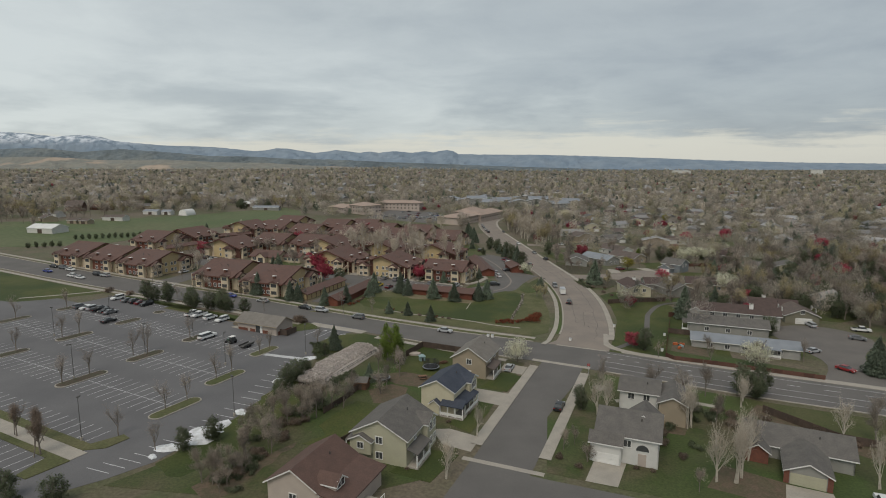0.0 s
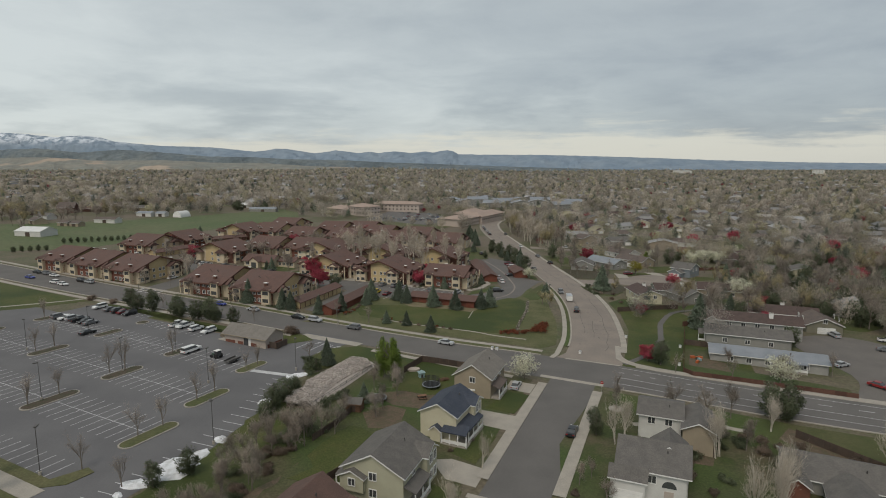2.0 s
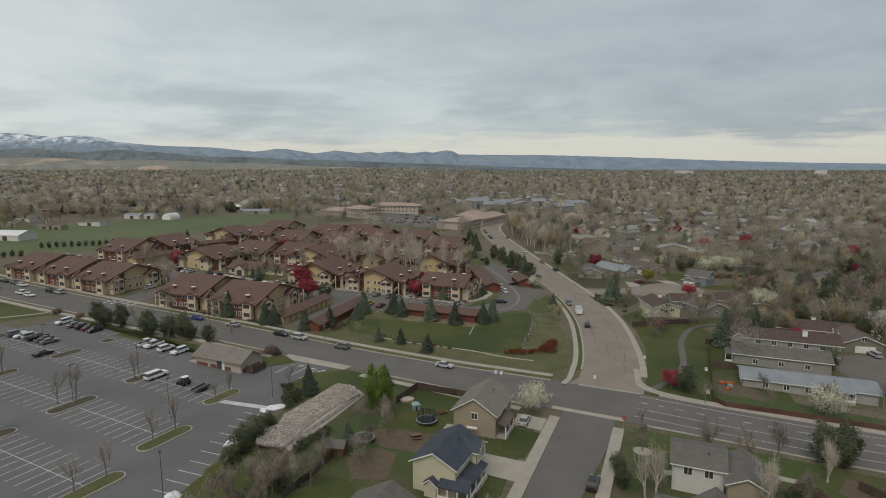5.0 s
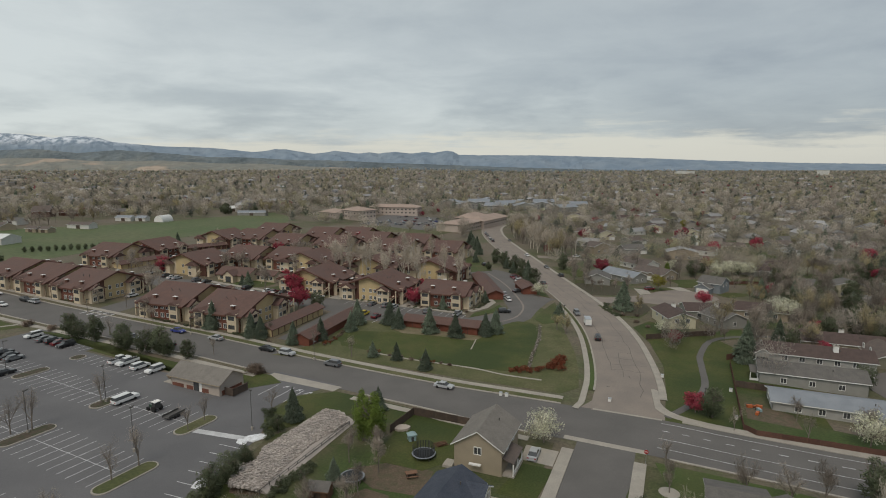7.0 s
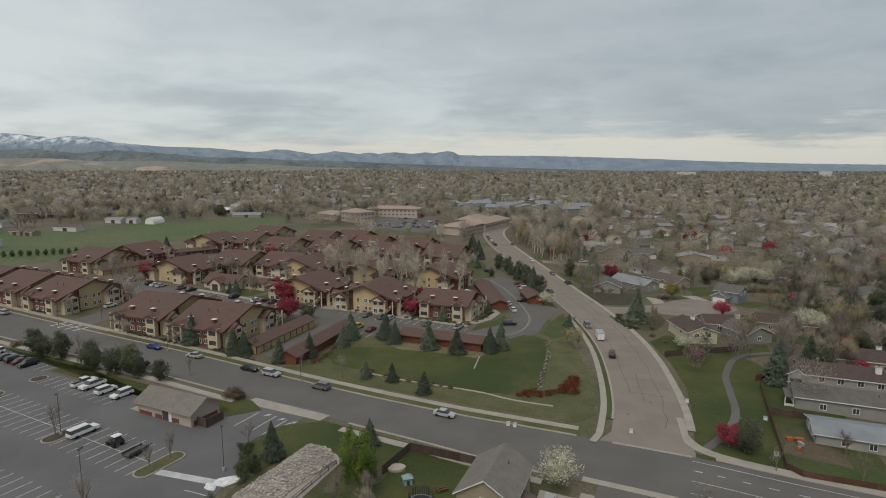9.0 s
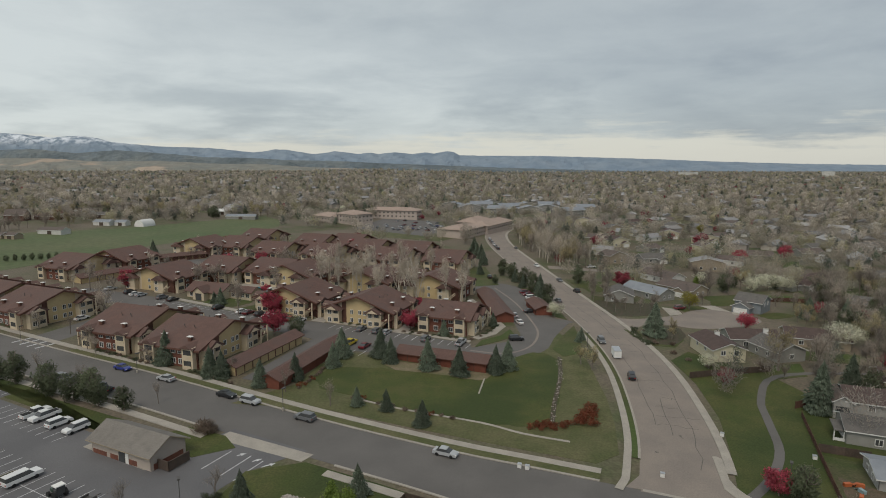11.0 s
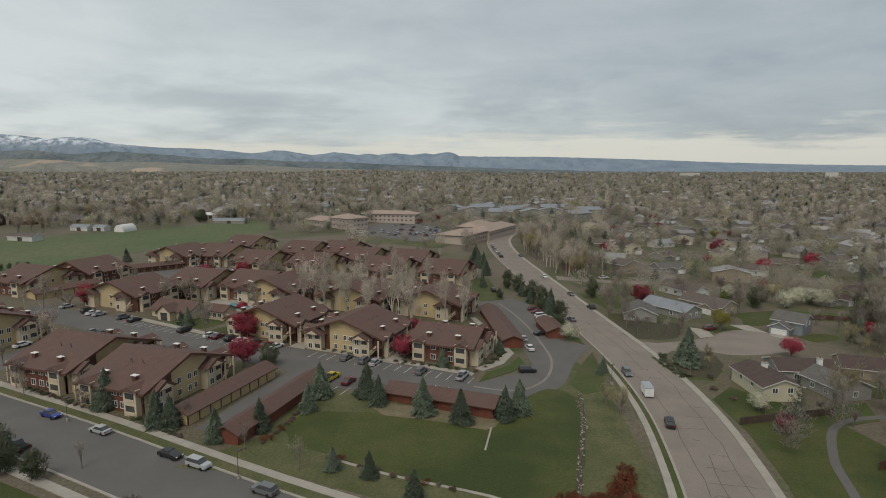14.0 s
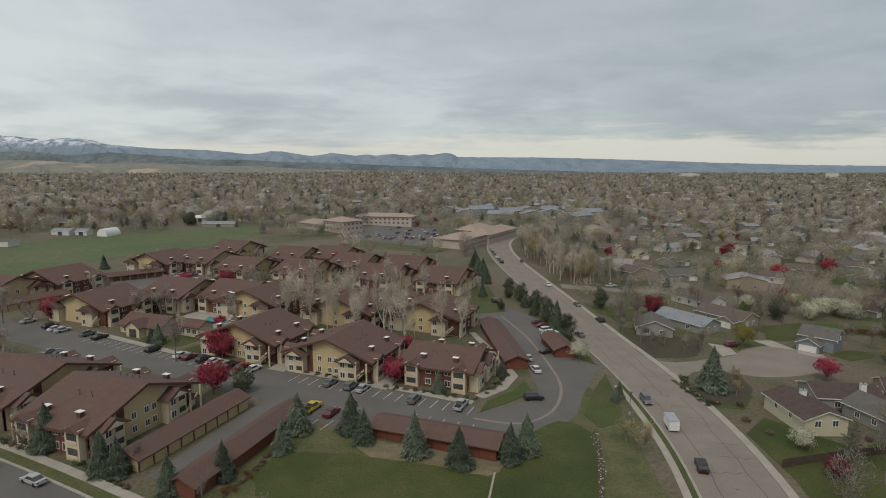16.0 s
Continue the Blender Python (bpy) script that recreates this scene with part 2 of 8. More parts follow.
M = {
    "ground": material("dormant_ground", (0.118, 0.097, 0.066), (0.075, 0.086, 0.038), 0.12, grain=0.3, grain_scale=1.5, third=(0.135, 0.11, 0.082), third_scale=0.02),
    "lawn": material("lawn", (0.052, 0.064, 0.018), (0.082, 0.08, 0.034), 0.13, grain=0.25, grain_scale=3.0, third=(0.055, 0.082, 0.02), third_scale=0.03, bump=0.4, bump_scale=6),
    "turf": material("green_turf", (0.054, 0.068, 0.016), (0.072, 0.075, 0.023), 0.25, grain=0.3, grain_scale=3.0, third=(0.038, 0.053, 0.013), third_scale=0.04, bump=0.4, bump_scale=6),
    "yard": material("patchy_garden", (0.047, 0.062, 0.018), (0.098, 0.08, 0.05), 0.2, grain=0.3, grain_scale=2.5, third=(0.05, 0.072, 0.02), third_scale=0.05, bump=0.4, bump_scale=6),
    "lawn_dry": material("half_dormant_lawn", (0.108, 0.102, 0.048), (0.07, 0.079, 0.029), 0.16, grain=0.25, grain_scale=2.0, bump=0.4, bump_scale=6),
    "meadow": material("meadow", (0.078, 0.105, 0.042), (0.105, 0.115, 0.055), 0.02, grain=0.2, grain_scale=0.4),
    "asphalt": material("asphalt", (0.111, 0.104, 0.098), (0.131, 0.122, 0.115), 0.12, grain=0.12, grain_scale=6, rough=0.9),
    "asphalt_new": material("lot_asphalt", (0.113, 0.11, 0.113), (0.134, 0.13, 0.132), 0.1, grain=0.10, grain_scale=5, rough=0.9),
    "old_road": material("old_concrete_road", (0.235, 0.20, 0.17), (0.20, 0.172, 0.15), 0.15, grain=0.12, grain_scale=4, rough=0.9),
    "concrete": material("concrete", (0.34, 0.31, 0.265), (0.29, 0.265, 0.23), 0.4, grain=0.12, grain_scale=5),
    "paint": material("road_paint", (0.56, 0.56, 0.56), (0.40, 0.40, 0.40), 1.2, grain=0.2, grain_scale=6),
    "earth": material("tan_earth", (0.185, 0.15, 0.098), (0.13, 0.118, 0.062), 0.45, grain=0.25, grain_scale=3, bump=0.4),
    "mulch": material("mulch", (0.12, 0.085, 0.06), (0.085, 0.075, 0.045), 0.8, grain=0.3, grain_scale=4, bump=0.5),
    "rubble": material("rubble_stone", (0.38, 0.335, 0.30), (0.30, 0.268, 0.243), 0.5, grain=0.15, island=0.3),
    "snow_dirty": material("wet_pale_concrete", (0.5, 0.5, 0.5), (0.4, 0.4, 0.4), 0.8),
    "shrub_bed": material("dark_bed", (0.05, 0.055, 0.028), (0.075, 0.055, 0.04), 0.9, grain=0.3, grain_scale=3, bump=0.6),
    "snow": material("old_snow", (0.72, 0.73, 0.75), (0.5, 0.5, 0.5), 0.8, rough=0.6),
    "roof_brown": material("brown_shingles", (0.124, 0.073, 0.06), (0.104, 0.062, 0.052), 0.6, grain=0.2, grain_scale=5, third=(0.11, 0.07, 0.06), third_scale=0.15),
    "stucco_yellow": material("yellow_stucco", (0.52, 0.405, 0.225), (0.475, 0.37, 0.21), 0.5, grain=0.06),
    "stucco_cream": material("cream_stucco", (0.56, 0.47, 0.34), (0.51, 0.43, 0.315), 0.5, grain=0.06),
    "brick": material("red_brick", (0.17, 0.068, 0.045), (0.13, 0.055, 0.04), 1.2, grain=0.2, grain_scale=8),
    "trim_brown": material("brown_trim", (0.125, 0.06, 0.043), (0.10, 0.05, 0.038), 1.0),
    "rust_wood": material("rust_garage_boards", (0.18, 0.062, 0.04), (0.145, 0.052, 0.034), 0.8, grain=0.15),
    "white": material("white_paint", (0.72, 0.71, 0.68), (0.64, 0.63, 0.60), 0.8, grain=0.04),
    # window glass; its dark also paints the shade in balcony and door openings
    "glass": material("glass_and_opening_shade", (0.05, 0.053, 0.055), (0.07, 0.073, 0.075), 0.4, rough=0.12, grain=0.0, spec=0.6),
    "metal_dark": material("dark_metal", (0.09, 0.085, 0.08), rough=0.6, metal=0.2, grain=0.0),
    "bark": material("bark", (0.21, 0.18, 0.15), (0.15, 0.125, 0.105), 2.0, grain=0.2),
    "bark_pale": material("pale_bark", (0.50, 0.455, 0.385), (0.38, 0.34, 0.285), 1.5, grain=0.2),
    "twig": material("bare_twigs", (0.365, 0.315, 0.265), (0.3, 0.26, 0.22), 0.3, rand=0.3, island=0.2, thin=True, spec=0.1),
    "twig_pale": material("pale_twigs", (0.546, 0.481, 0.397), (0.455, 0.4, 0.332), 0.3, rand=0.2, island=0.2, thin=True, spec=0.1),
    # paler and greyer than bare_twigs: distance haze is put into the colour
    "twig_far": material("hazed_far_twigs", (0.442, 0.392, 0.341), (0.38, 0.338, 0.295), 0.03, True, island=0.08, grain=0, third=(0.388, 0.349, 0.271), third_scale=0.008, thin=True, spec=0.1),
    "twig_buff": material("buff_twigs", (0.54, 0.477, 0.398), (0.465, 0.408, 0.342), 0.03, True, island=0.08, grain=0, thin=True, spec=0.1),
    "bud_far": material("far_buds", (0.411, 0.377, 0.248), (0.364, 0.333, 0.232), 0.03, True, island=0.08, grain=0, thin=True, spec=0.1),
    "needle_far": material("far_needles", (0.124, 0.137, 0.111), (0.156, 0.169, 0.137), 0.03, True, island=0.1, thin=True, spec=0.1),
    "twig_green": material("budding_twigs", (0.392, 0.338, 0.196), (0.331, 0.284, 0.176), 0.3, rand=0.25, island=0.25, thin=True, spec=0.1),
    "needle": material("spruce_needles", (0.148, 0.18, 0.13), (0.18, 0.215, 0.158), 0.8, rand=0.3, island=0.4, thin=True, spec=0.1),
    "needle_dark": material("juniper_needles", (0.12, 0.14, 0.085), (0.15, 0.168, 0.105), 0.8, rand=0.25, island=0.25, thin=True, spec=0.1),
    "leaf_green": material("spring_leaves", (0.163, 0.227, 0.052), (0.195, 0.254, 0.065), 0.8, island=0.3, thin=True, spec=0.1),
    "leaf_yellow": material("yellow_green_leaves", (0.308, 0.266, 0.056), (0.238, 0.224, 0.056), 0.8, island=0.3, thin=True, spec=0.1),
    "blossom_red": material("crabapple_blossom", (0.40, 0.078, 0.112), (0.30, 0.063, 0.083), 0.6, rand=0.3, island=0.35, thin=True, spec=0.1),
    "blossom_white": material("white_blossom", (0.78, 0.754, 0.624), (0.546, 0.546, 0.39), 0.6, island=0.3, thin=True, spec=0.1),
    "shrub_red": material("red_twig_shrub", (0.27, 0.09, 0.052), (0.20, 0.075, 0.045), 0.6, island=0.35, thin=True, spec=0.1),
    "shrub_brown": material("dry_shrub", (0.27, 0.21, 0.165), (0.21, 0.165, 0.13), 0.6, rand=0.2, island=0.35, thin=True, spec=0.1),
    "fence": material("weathered_fence", (0.09, 0.065, 0.05), (0.07, 0.053, 0.043), 1.0, rand=0.2),
    "fence_red": material("red_fence", (0.115, 0.058, 0.042), (0.09, 0.048, 0.036), 1.0, rand=0.2),
    # foothills: the blue of distance haze is mixed into the colour
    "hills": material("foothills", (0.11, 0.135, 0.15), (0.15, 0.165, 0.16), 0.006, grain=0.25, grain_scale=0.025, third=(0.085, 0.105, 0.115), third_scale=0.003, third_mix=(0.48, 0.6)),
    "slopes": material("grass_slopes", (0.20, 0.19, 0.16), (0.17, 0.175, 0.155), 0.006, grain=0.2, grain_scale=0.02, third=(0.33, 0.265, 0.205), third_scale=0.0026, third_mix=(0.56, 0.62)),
    # aerial haze painted in: pale blue-grey all over the range
    "hazed_mountains": material("hazy_far_mountains", (0.17, 0.222, 0.28), (0.205, 0.25, 0.295), 0.006, grain=0.1, grain_scale=0.012),
    "water": material("pool_water", (0.08, 0.30, 0.36), rough=0.1, grain=0.0),
    "metal_light": material("light_metal", (0.55, 0.55, 0.56), rough=0.4, metal=0.8, grain=0.0),
    "red_plastic": material("red_plastic", (0.3, 0.02, 0.02), rough=0.3, grain=0.0),
    "roof_grey": material("grey_shingles", (0.128, 0.118, 0.108), (0.104, 0.097, 0.09), 0.7, grain=0.2, grain_scale=5),
    "roof_brown_grey": material("weathered_brown_shingles", (0.125, 0.098, 0.085), (0.10, 0.082, 0.073), 0.7, grain=0.2, grain_scale=5),
    "roof_dark": material("dark_brown_shingles", (0.088, 0.062, 0.054), (0.07, 0.05, 0.045), 0.7, grain=0.2, grain_scale=5),
    "roof_tan": material("tan_grey_shingles", (0.185, 0.168, 0.148), (0.155, 0.142, 0.126), 0.7, grain=0.2, grain_scale=5),
    "worn_road": material("worn_grey_road", (0.145, 0.132, 0.12), (0.125, 0.114, 0.105), 0.15, grain=0.12, grain_scale=4, rough=0.9),
    "roof_red": material("red_brown_shingles", (0.115, 0.07, 0.057), (0.095, 0.06, 0.05), 0.7, grain=0.18, grain_scale=5),
    "roof_navy": material("navy_shingles", (0.042, 0.05, 0.068), (0.055, 0.062, 0.08), 0.7, grain=0.2, grain_scale=5),
    "roof_pale": material("pale_metal_roof", (0.225, 0.24, 0.26), (0.19, 0.205, 0.225), 0.4, grain=0.1, rough=0.6),
    "roof_white": material("white_metal_roof", (0.62, 0.62, 0.60), (0.56, 0.56, 0.55), 0.3, grain=0.05, rough=0.6),
    "roof_terra": material("terracotta_roof", (0.34, 0.26, 0.215), (0.30, 0.23, 0.19), 0.1, grain=0.15, grain_scale=2),
    "roof_far": material("far_grey_roof", (0.20, 0.20, 0.205), (0.25, 0.24, 0.23), 0.02, grain=0.1, island=0.45),
    "wall_far": material("far_walls", (0.36, 0.33, 0.29), (0.28, 0.25, 0.22), 0.03, grain=0.1, island=0.35),
    "siding_cream": material("cream_siding", (0.52, 0.48, 0.35), (0.48, 0.44, 0.32), 0.6, grain=0.05, bump=0.2),
    "siding_sage": material("pale_sage_siding", (0.40, 0.385, 0.28), (0.37, 0.355, 0.26), 0.6, grain=0.05, bump=0.2),
    "siding_tan": material("tan_siding", (0.315, 0.262, 0.19), (0.285, 0.238, 0.175), 0.6, grain=0.05, bump=0.2),
    "siding_pink": material("buff_siding", (0.42, 0.36, 0.31), (0.39, 0.335, 0.29), 0.6, grain=0.05, bump=0.2),
    "siding_white": material("white_siding", (0.58, 0.57, 0.535), (0.53, 0.52, 0.49), 0.6, grain=0.05, bump=0.2),
    "siding_pale": material("pale_grey_siding", (0.345, 0.335, 0.31), (0.295, 0.288, 0.268), 0.6, grain=0.05, bump=0.2),
    "siding_grey": material("grey_siding", (0.27, 0.265, 0.24), (0.24, 0.235, 0.215), 0.6, grain=0.05, bump=0.2),
    "siding_blue": material("blue_siding", (0.225, 0.245, 0.26), (0.2, 0.22, 0.235), 0.6, grain=0.05, bump=0.2),
    "siding_olive": material("olive_siding", (0.19, 0.18, 0.13), (0.17, 0.16, 0.12), 0.6, grain=0.05, bump=0.2),
    "stucco_pink": material("pink_stucco", (0.46, 0.385, 0.335), (0.42, 0.355, 0.31), 0.2, grain=0.05),
    "play_blue": material("pale_blue_plastic", (0.24, 0.33, 0.34), rough=0.5, grain=0.05),
    "play_orange": material("orange_plastic", (0.4, 0.11, 0.04), rough=0.5, grain=0.05),
    "play_wood": material("red_cedar", (0.17, 0.095, 0.06), (0.14, 0.08, 0.05), 1.0, rand=0.15),
    "net": material("trampoline_net", (0.03, 0.032, 0.035), rough=0.7, grain=0.1),
    "crack": material("tar_crack", (0.095, 0.085, 0.076), rough=0.7, grain=0.1),
    "tyre": material("tyre", (0.02, 0.02, 0.02), rough=0.8, grain=0.0),
}


def snowy(m, height, amount, scale):
    """Adds snow that lies in patches above a height."""
    nt = m.node_tree
    N, L = nt.nodes.new, nt.links.new
    bsdf = nt.nodes["Principled BSDF"]
    old = bsdf.inputs["Base Color"].links[0].from_socket
    geo, sep, tex = N("ShaderNodeNewGeometry"), N("ShaderNodeSeparateXYZ"), N("ShaderNodeTexNoise")
    L(geo.outputs["Position"], sep.inputs[0])
    L(geo.outputs["Position"], tex.inputs["Vector"])
    tex.inputs["Scale"].default_value, tex.inputs["Detail"].default_value, tex.inputs["Roughness"].default_value = scale, 8, 0.7
    h, t, mul, mix = N("ShaderNodeMapRange"), N("ShaderNodeMapRange"), N("ShaderNodeMath"), N("ShaderNodeMix")
    L(sep.outputs[2], h.inputs[0])
    h.inputs[1].default_value, h.inputs[2].default_value = height, height + 60
    L(tex.outputs[0], t.inputs[0])
    t.inputs[1].default_value, t.inputs[2].default_value = 0.44, 0.56
    mul.operation = "MULTIPLY"
    L(h.outputs[0], mul.inputs[0])
    L(t.outputs[0], mul.inputs[1])
    scale_node = N("ShaderNodeMath")
    scale_node.operation = "MULTIPLY"
    scale_node.inputs[1].default_value = amount
    L(mul.outputs[0], scale_node.inputs[0])
    mix.data_type = "RGBA"
    L(scale_node.outputs[0], mix.inputs["Factor"])
    L(old, mix.inputs["A"])
    mix.inputs["B"].default_value = (0.72, 0.75, 0.8, 1)
    L(mix.outputs["Result"], bsdf.inputs["Base Color"])


snowy(M["hazed_mountains"], 175, 0.85, 0.014)


# ---------------------------------------------------------------- mesh helpers
def gz(x):
    """Height of the ground, which falls gently across the place."""
    return -0.025 * (max(-350.0, min(350.0, x)) - 26.0)


def link(name, verts, faces, mat, parent=None, label="", mat_ids=None):
    me = bpy.data.meshes.new(name)
    me.from_pydata([tuple(v) for v in verts], [], faces)
    for m in mat if isinstance(mat, (list, tuple)) else [mat]:
        me.materials.append(m)
    if mat_ids:
        me.polygons.foreach_set("material_index", mat_ids)
    me.update()
    ob = new(name, me)
    if parent:
        ob.parent = parent
    if label:
        ob["label"] = label
    return ob


class Geo:
    """Collects vertices and faces of one mesh."""

    def __init__(self):
        self.v, self.f = [], []

    def add(self, verts, faces):
        n = len(self.v)
        self.v += [tuple(p) for p in verts]
        self.f += [tuple(i + n for i in f) for f in faces]
        return self

    def box(self, x0, x1, y0, y1, z0, z1):
        return self.add([(x, y, z) for z in (z0, z1) for y in (y0, y1) for x in (x0, x1)],
                        [(0, 2, 3, 1), (4, 5, 7, 6), (0, 1, 5, 4), (2, 6, 7, 3), (0, 4, 6, 2), (1, 3, 7, 5)])

    def prism(self, pts, z0, z1):
        """An upright prism over a counter-clockwise outline."""
        n = len(pts)
        return self.add([(x, y, z0) for x, y in pts] + [(x, y, z1) for x, y in pts],
                        [tuple(range(n, 2 * n)), tuple(range(n - 1, -1, -1))] + [(i, (i + 1) % n, n + (i + 1) % n, n + i) for i in range(n)])

    def tube(self, a, b, r0, r1, n=6):
        a, b = Vector(a), Vector(b)
        d = (b - a).normalized()
        s = d.orthogonal().normalized()
        t = d.cross(s)
        ring = [(s * math.cos(k * math.tau / n) + t * math.sin(k * math.tau / n)) for k in range(n)]
        return self.add([a + c * r0 for c in ring] + [b + c * r1 for c in ring],
                        [(k, (k + 1) % n, n + (k + 1) % n, n + k) for k in range(n)] + [tuple(range(2 * n - 1, n - 1, -1)), tuple(range(n))][:2])

    def slab(self, quad, thick):
        """A sloped plate: four corners of its top, given a thickness downwards."""
        q = [Vector(p) for p in quad]
        n = len(q)
        return self.add(q + [p - Vector((0, 0, thick)) for p in q],
                        [tuple(range(n)), tuple(range(2 * n - 1, n - 1, -1))] + [(i, n + i, n + (i + 1) % n, (i + 1) % n) for i in range(n)])

    def roof_slab(self, quad, thick, name, roof, trim, parent, label=""):
        """A sloped plate with its top in one material and its edges and soffit in another, linked as one mesh."""
        self.slab(quad, thick)
        return link(name, self.v, self.f, [roof, trim], parent, label, [0] + [1] * 5)

    def moved(self, m):
        g = Geo()
        g.v, g.f = [tuple(m @ Vector(p)) for p in self.v], list(self.f)
        return g

    def link(self, name, mat, parent=None, label=""):
        return link(name, self.v, self.f, mat, parent, label)


def thing(name, m, label, category, group="", kind=""):
    e = new(name)
    e.matrix_basis = m
    return tagged(e, label, category, group, kind)


def here(x, y, turn=0.0, up=0.0):
    return pose(x, y, gz(x) + up, 0, 0, turn)


# ---------------------------------------------------------------- paved and planted surfaces
def ccw(pts):
    a = sum(p[0] * q[1] - q[0] * p[1] for p, q in zip(pts, pts[1:] + pts[:1]))
    return pts if a > 0 else pts[::-1]


def sheet(name, pts, h, mat, label, category, kind="structure", thick=0.3):
    """A flat piece of the setting that lies on the ground, h metres proud of it."""
    pts = ccw(list(pts))
    n = len(pts)
    v = [(x, y, gz(x) + h) for x, y in pts] + [(x, y, gz(x) + h - thick) for x, y in pts]
    f = [tuple(range(n))] + [(i, n + i, n + (i + 1) % n, (i + 1) % n) for i in range(n)]
    return tagged(link(name, v, f, mat), label, category, kind=kind)


def offset_line(line, d):
    """The polyline moved d metres to its left."""
    out = []
    for i, p in enumerate(line):
        a, b = Vector(line[max(i - 1, 0)]), Vector(line[min(i + 1, len(line) - 1)])
        t = (b - a).normalized()
        out.append((p[0] - t.y * d, p[1] + t.x * d))
    return out


def smooth_line(line, k=4):
    """Catmull-Rom points through a line."""
    out = []
    for i in range(len(line) - 1):
        p = [Vector(line[min(max(i + j, 0), len(line) - 1)]) for j in (-1, 0, 1, 2)]
        for s in range(k):
            t = s / k
            q = 0.5 * ((2 * p[1]) + (p[2] - p[0]) * t + (2 * p[0] - 5 * p[1] + 4 * p[2] - p[3]) * t * t + (3 * p[1] - p[0] - 3 * p[2] + p[3]) * t**3)
            out.append(tuple(q))
    return out + [tuple(line[-1])]


def ribbon(name, left, right, h, mat, label, category, thick=0.3):
    """A strip of the setting between two polylines of equal length."""
    n = len(left)
    top = [(x, y, gz(x) + h) for x, y in left] + [(x, y, gz(x) + h) for x, y in right]
    v = top + [(x, y, z - thick) for x, y, z in top]
    f = []
    for i in range(n - 1):
        f += [(i, n + i, n + i + 1, i + 1), (i, i + 1, 2 * n + i + 1, 2 * n + i), (n + i, 3 * n + i, 3 * n + i + 1, n + i + 1)]
    return tagged(link(name, v, f, mat), label, category, kind="structure")


def strip(name, line, a, b, h, mat, label, category, thick=0.3):
    return ribbon(name, offset_line(line, b), offset_line(line, a), h, mat, label, category, thick)


# ---------------------------------------------------------------- ground, roads, lawns
def build_ground():
    xs = sorted({*range(-4900, -350, 350), -350, -120, 0, 120, 350, *range(700, 4901, 350)})
    ys = [-900, -300, 0, 120, 300, 600, 1000, 1500, 2200, 3000, 3800, 4700]
    v = [(x, y, gz(x)) for y in ys for x in xs]
    n = len(xs)
    f = [(j * n + i, j * n + i + 1, (j + 1) * n + i + 1, (j + 1) * n + i) for j in range(len(ys) - 1) for i in range(n - 1)]
    tagged(link("ground", v, f, M["ground"]), "dormant brown and green earth under the whole suburb", "ground", kind="structure")


build_ground()

MAIN_FAR = smooth_line([(-420, 395), (-300, 331), (-224, 290), (-148, 250), (-101.6, 227), (-66.6, 210.6), (-28.4, 191), (0.5, 178), (17, 172), (30.5, 167.2), (47, 161.5), (61.5, 154.5), (80, 146.5), (110, 135), (150, 119), (260, 76)])
MAIN_NEAR = smooth_line([(-428, 379), (-307, 316), (-231, 275), (-155, 235.5), (-107, 212.8), (-73, 198), (-35, 179.5), (-5, 165.5), (11, 157.5), (25.5, 151.3), (38, 146.5), (56, 138.5), (74, 130.2), (103, 119.2), (143, 103), (253, 60)])
ribbon("road", MAIN_FAR, MAIN_NEAR, 0.03, M["asphalt"], "grey asphalt main road with white lane lines", "road")

COLLECTOR = smooth_line([(40.0, 163.6), (41.4, 168), (46, 182), (50, 200), (53.4, 222), (54.5, 245), (53.5, 270), (50.7, 300), (47.6, 335), (44.6, 370), (41, 410), (38.3, 450), (38.2, 490), (43, 530), (58, 575), (82, 612), (130, 650), (220, 690)])
strip("road", COLLECTOR, -7.2, 7.2, 0.035, M["old_road"], "wide tan weathered concrete street with dark cracks", "road")
STREET = [(34, 154), (31.4, 148.4), (21.2, 123.5), (11.0, 98.5), (6.5, 88), (0, 72)]
strip("road", STREET, -5.4, 5.4, 0.033, M["asphalt"], "dark grey residential side street", "road")
strip("road", [(6, 91.5), (16, 87.5), (40, 79), (90, 60)], -5.5, 5.5, 0.034, M["asphalt"], "dark grey crossing street", "road")


def band(name, line, a, b, h, mat, label, lo=-999, hi=999):
    """Part of a strip, kept where lo < x < hi."""
    keep = [p for p in line if lo < p[0] < hi]
    if len(keep) > 1:
        strip(name, keep, a, b, h, mat, label, "pavement")


# kerbs, verges and pavements along the main road
band("kerb", MAIN_FAR, 0.0, 0.5, 0.17, M["concrete"], "concrete kerb along the main road", -400, 30)
band("kerb", MAIN_FAR, 0.0, 0.5, 0.17, M["concrete"], "concrete kerb along the main road", 47, 250)
band("verge", MAIN_FAR, 0.5, 2.6, 0.15, M["lawn_dry"], "narrow half-dormant grass verge", -110, 30)
band("pavement", MAIN_FAR, 2.6, 4.4, 0.16, M["concrete"], "pale concrete pavement beside the main road", -400, 28)
band("pavement", MAIN_FAR, 0.5, 2.6, 0.16, M["concrete"], "pale concrete pavement beside the main road", 47, 250)
band("kerb", MAIN_NEAR, -0.5, 0.0, 0.17, M["concrete"], "concrete kerb along the main road", -400, -42)
band("kerb", MAIN_NEAR, -0.5, 0.0, 0.17, M["concrete"], "concrete kerb along the main road", -24, 24)
band("kerb", MAIN_NEAR, -0.5, 0.0, 0.17, M["concrete"], "concrete kerb along the main road", 39, 250)
band("pavement", MAIN_NEAR, -4.0, -2.2, 0.16, M["concrete"], "pale concrete pavement beside the main road", -400, -42)
band("pavement", MAIN_NEAR, -4.0, -2.2, 0.16, M["concrete"], "pale concrete pavement beside the main road", -24, 22)
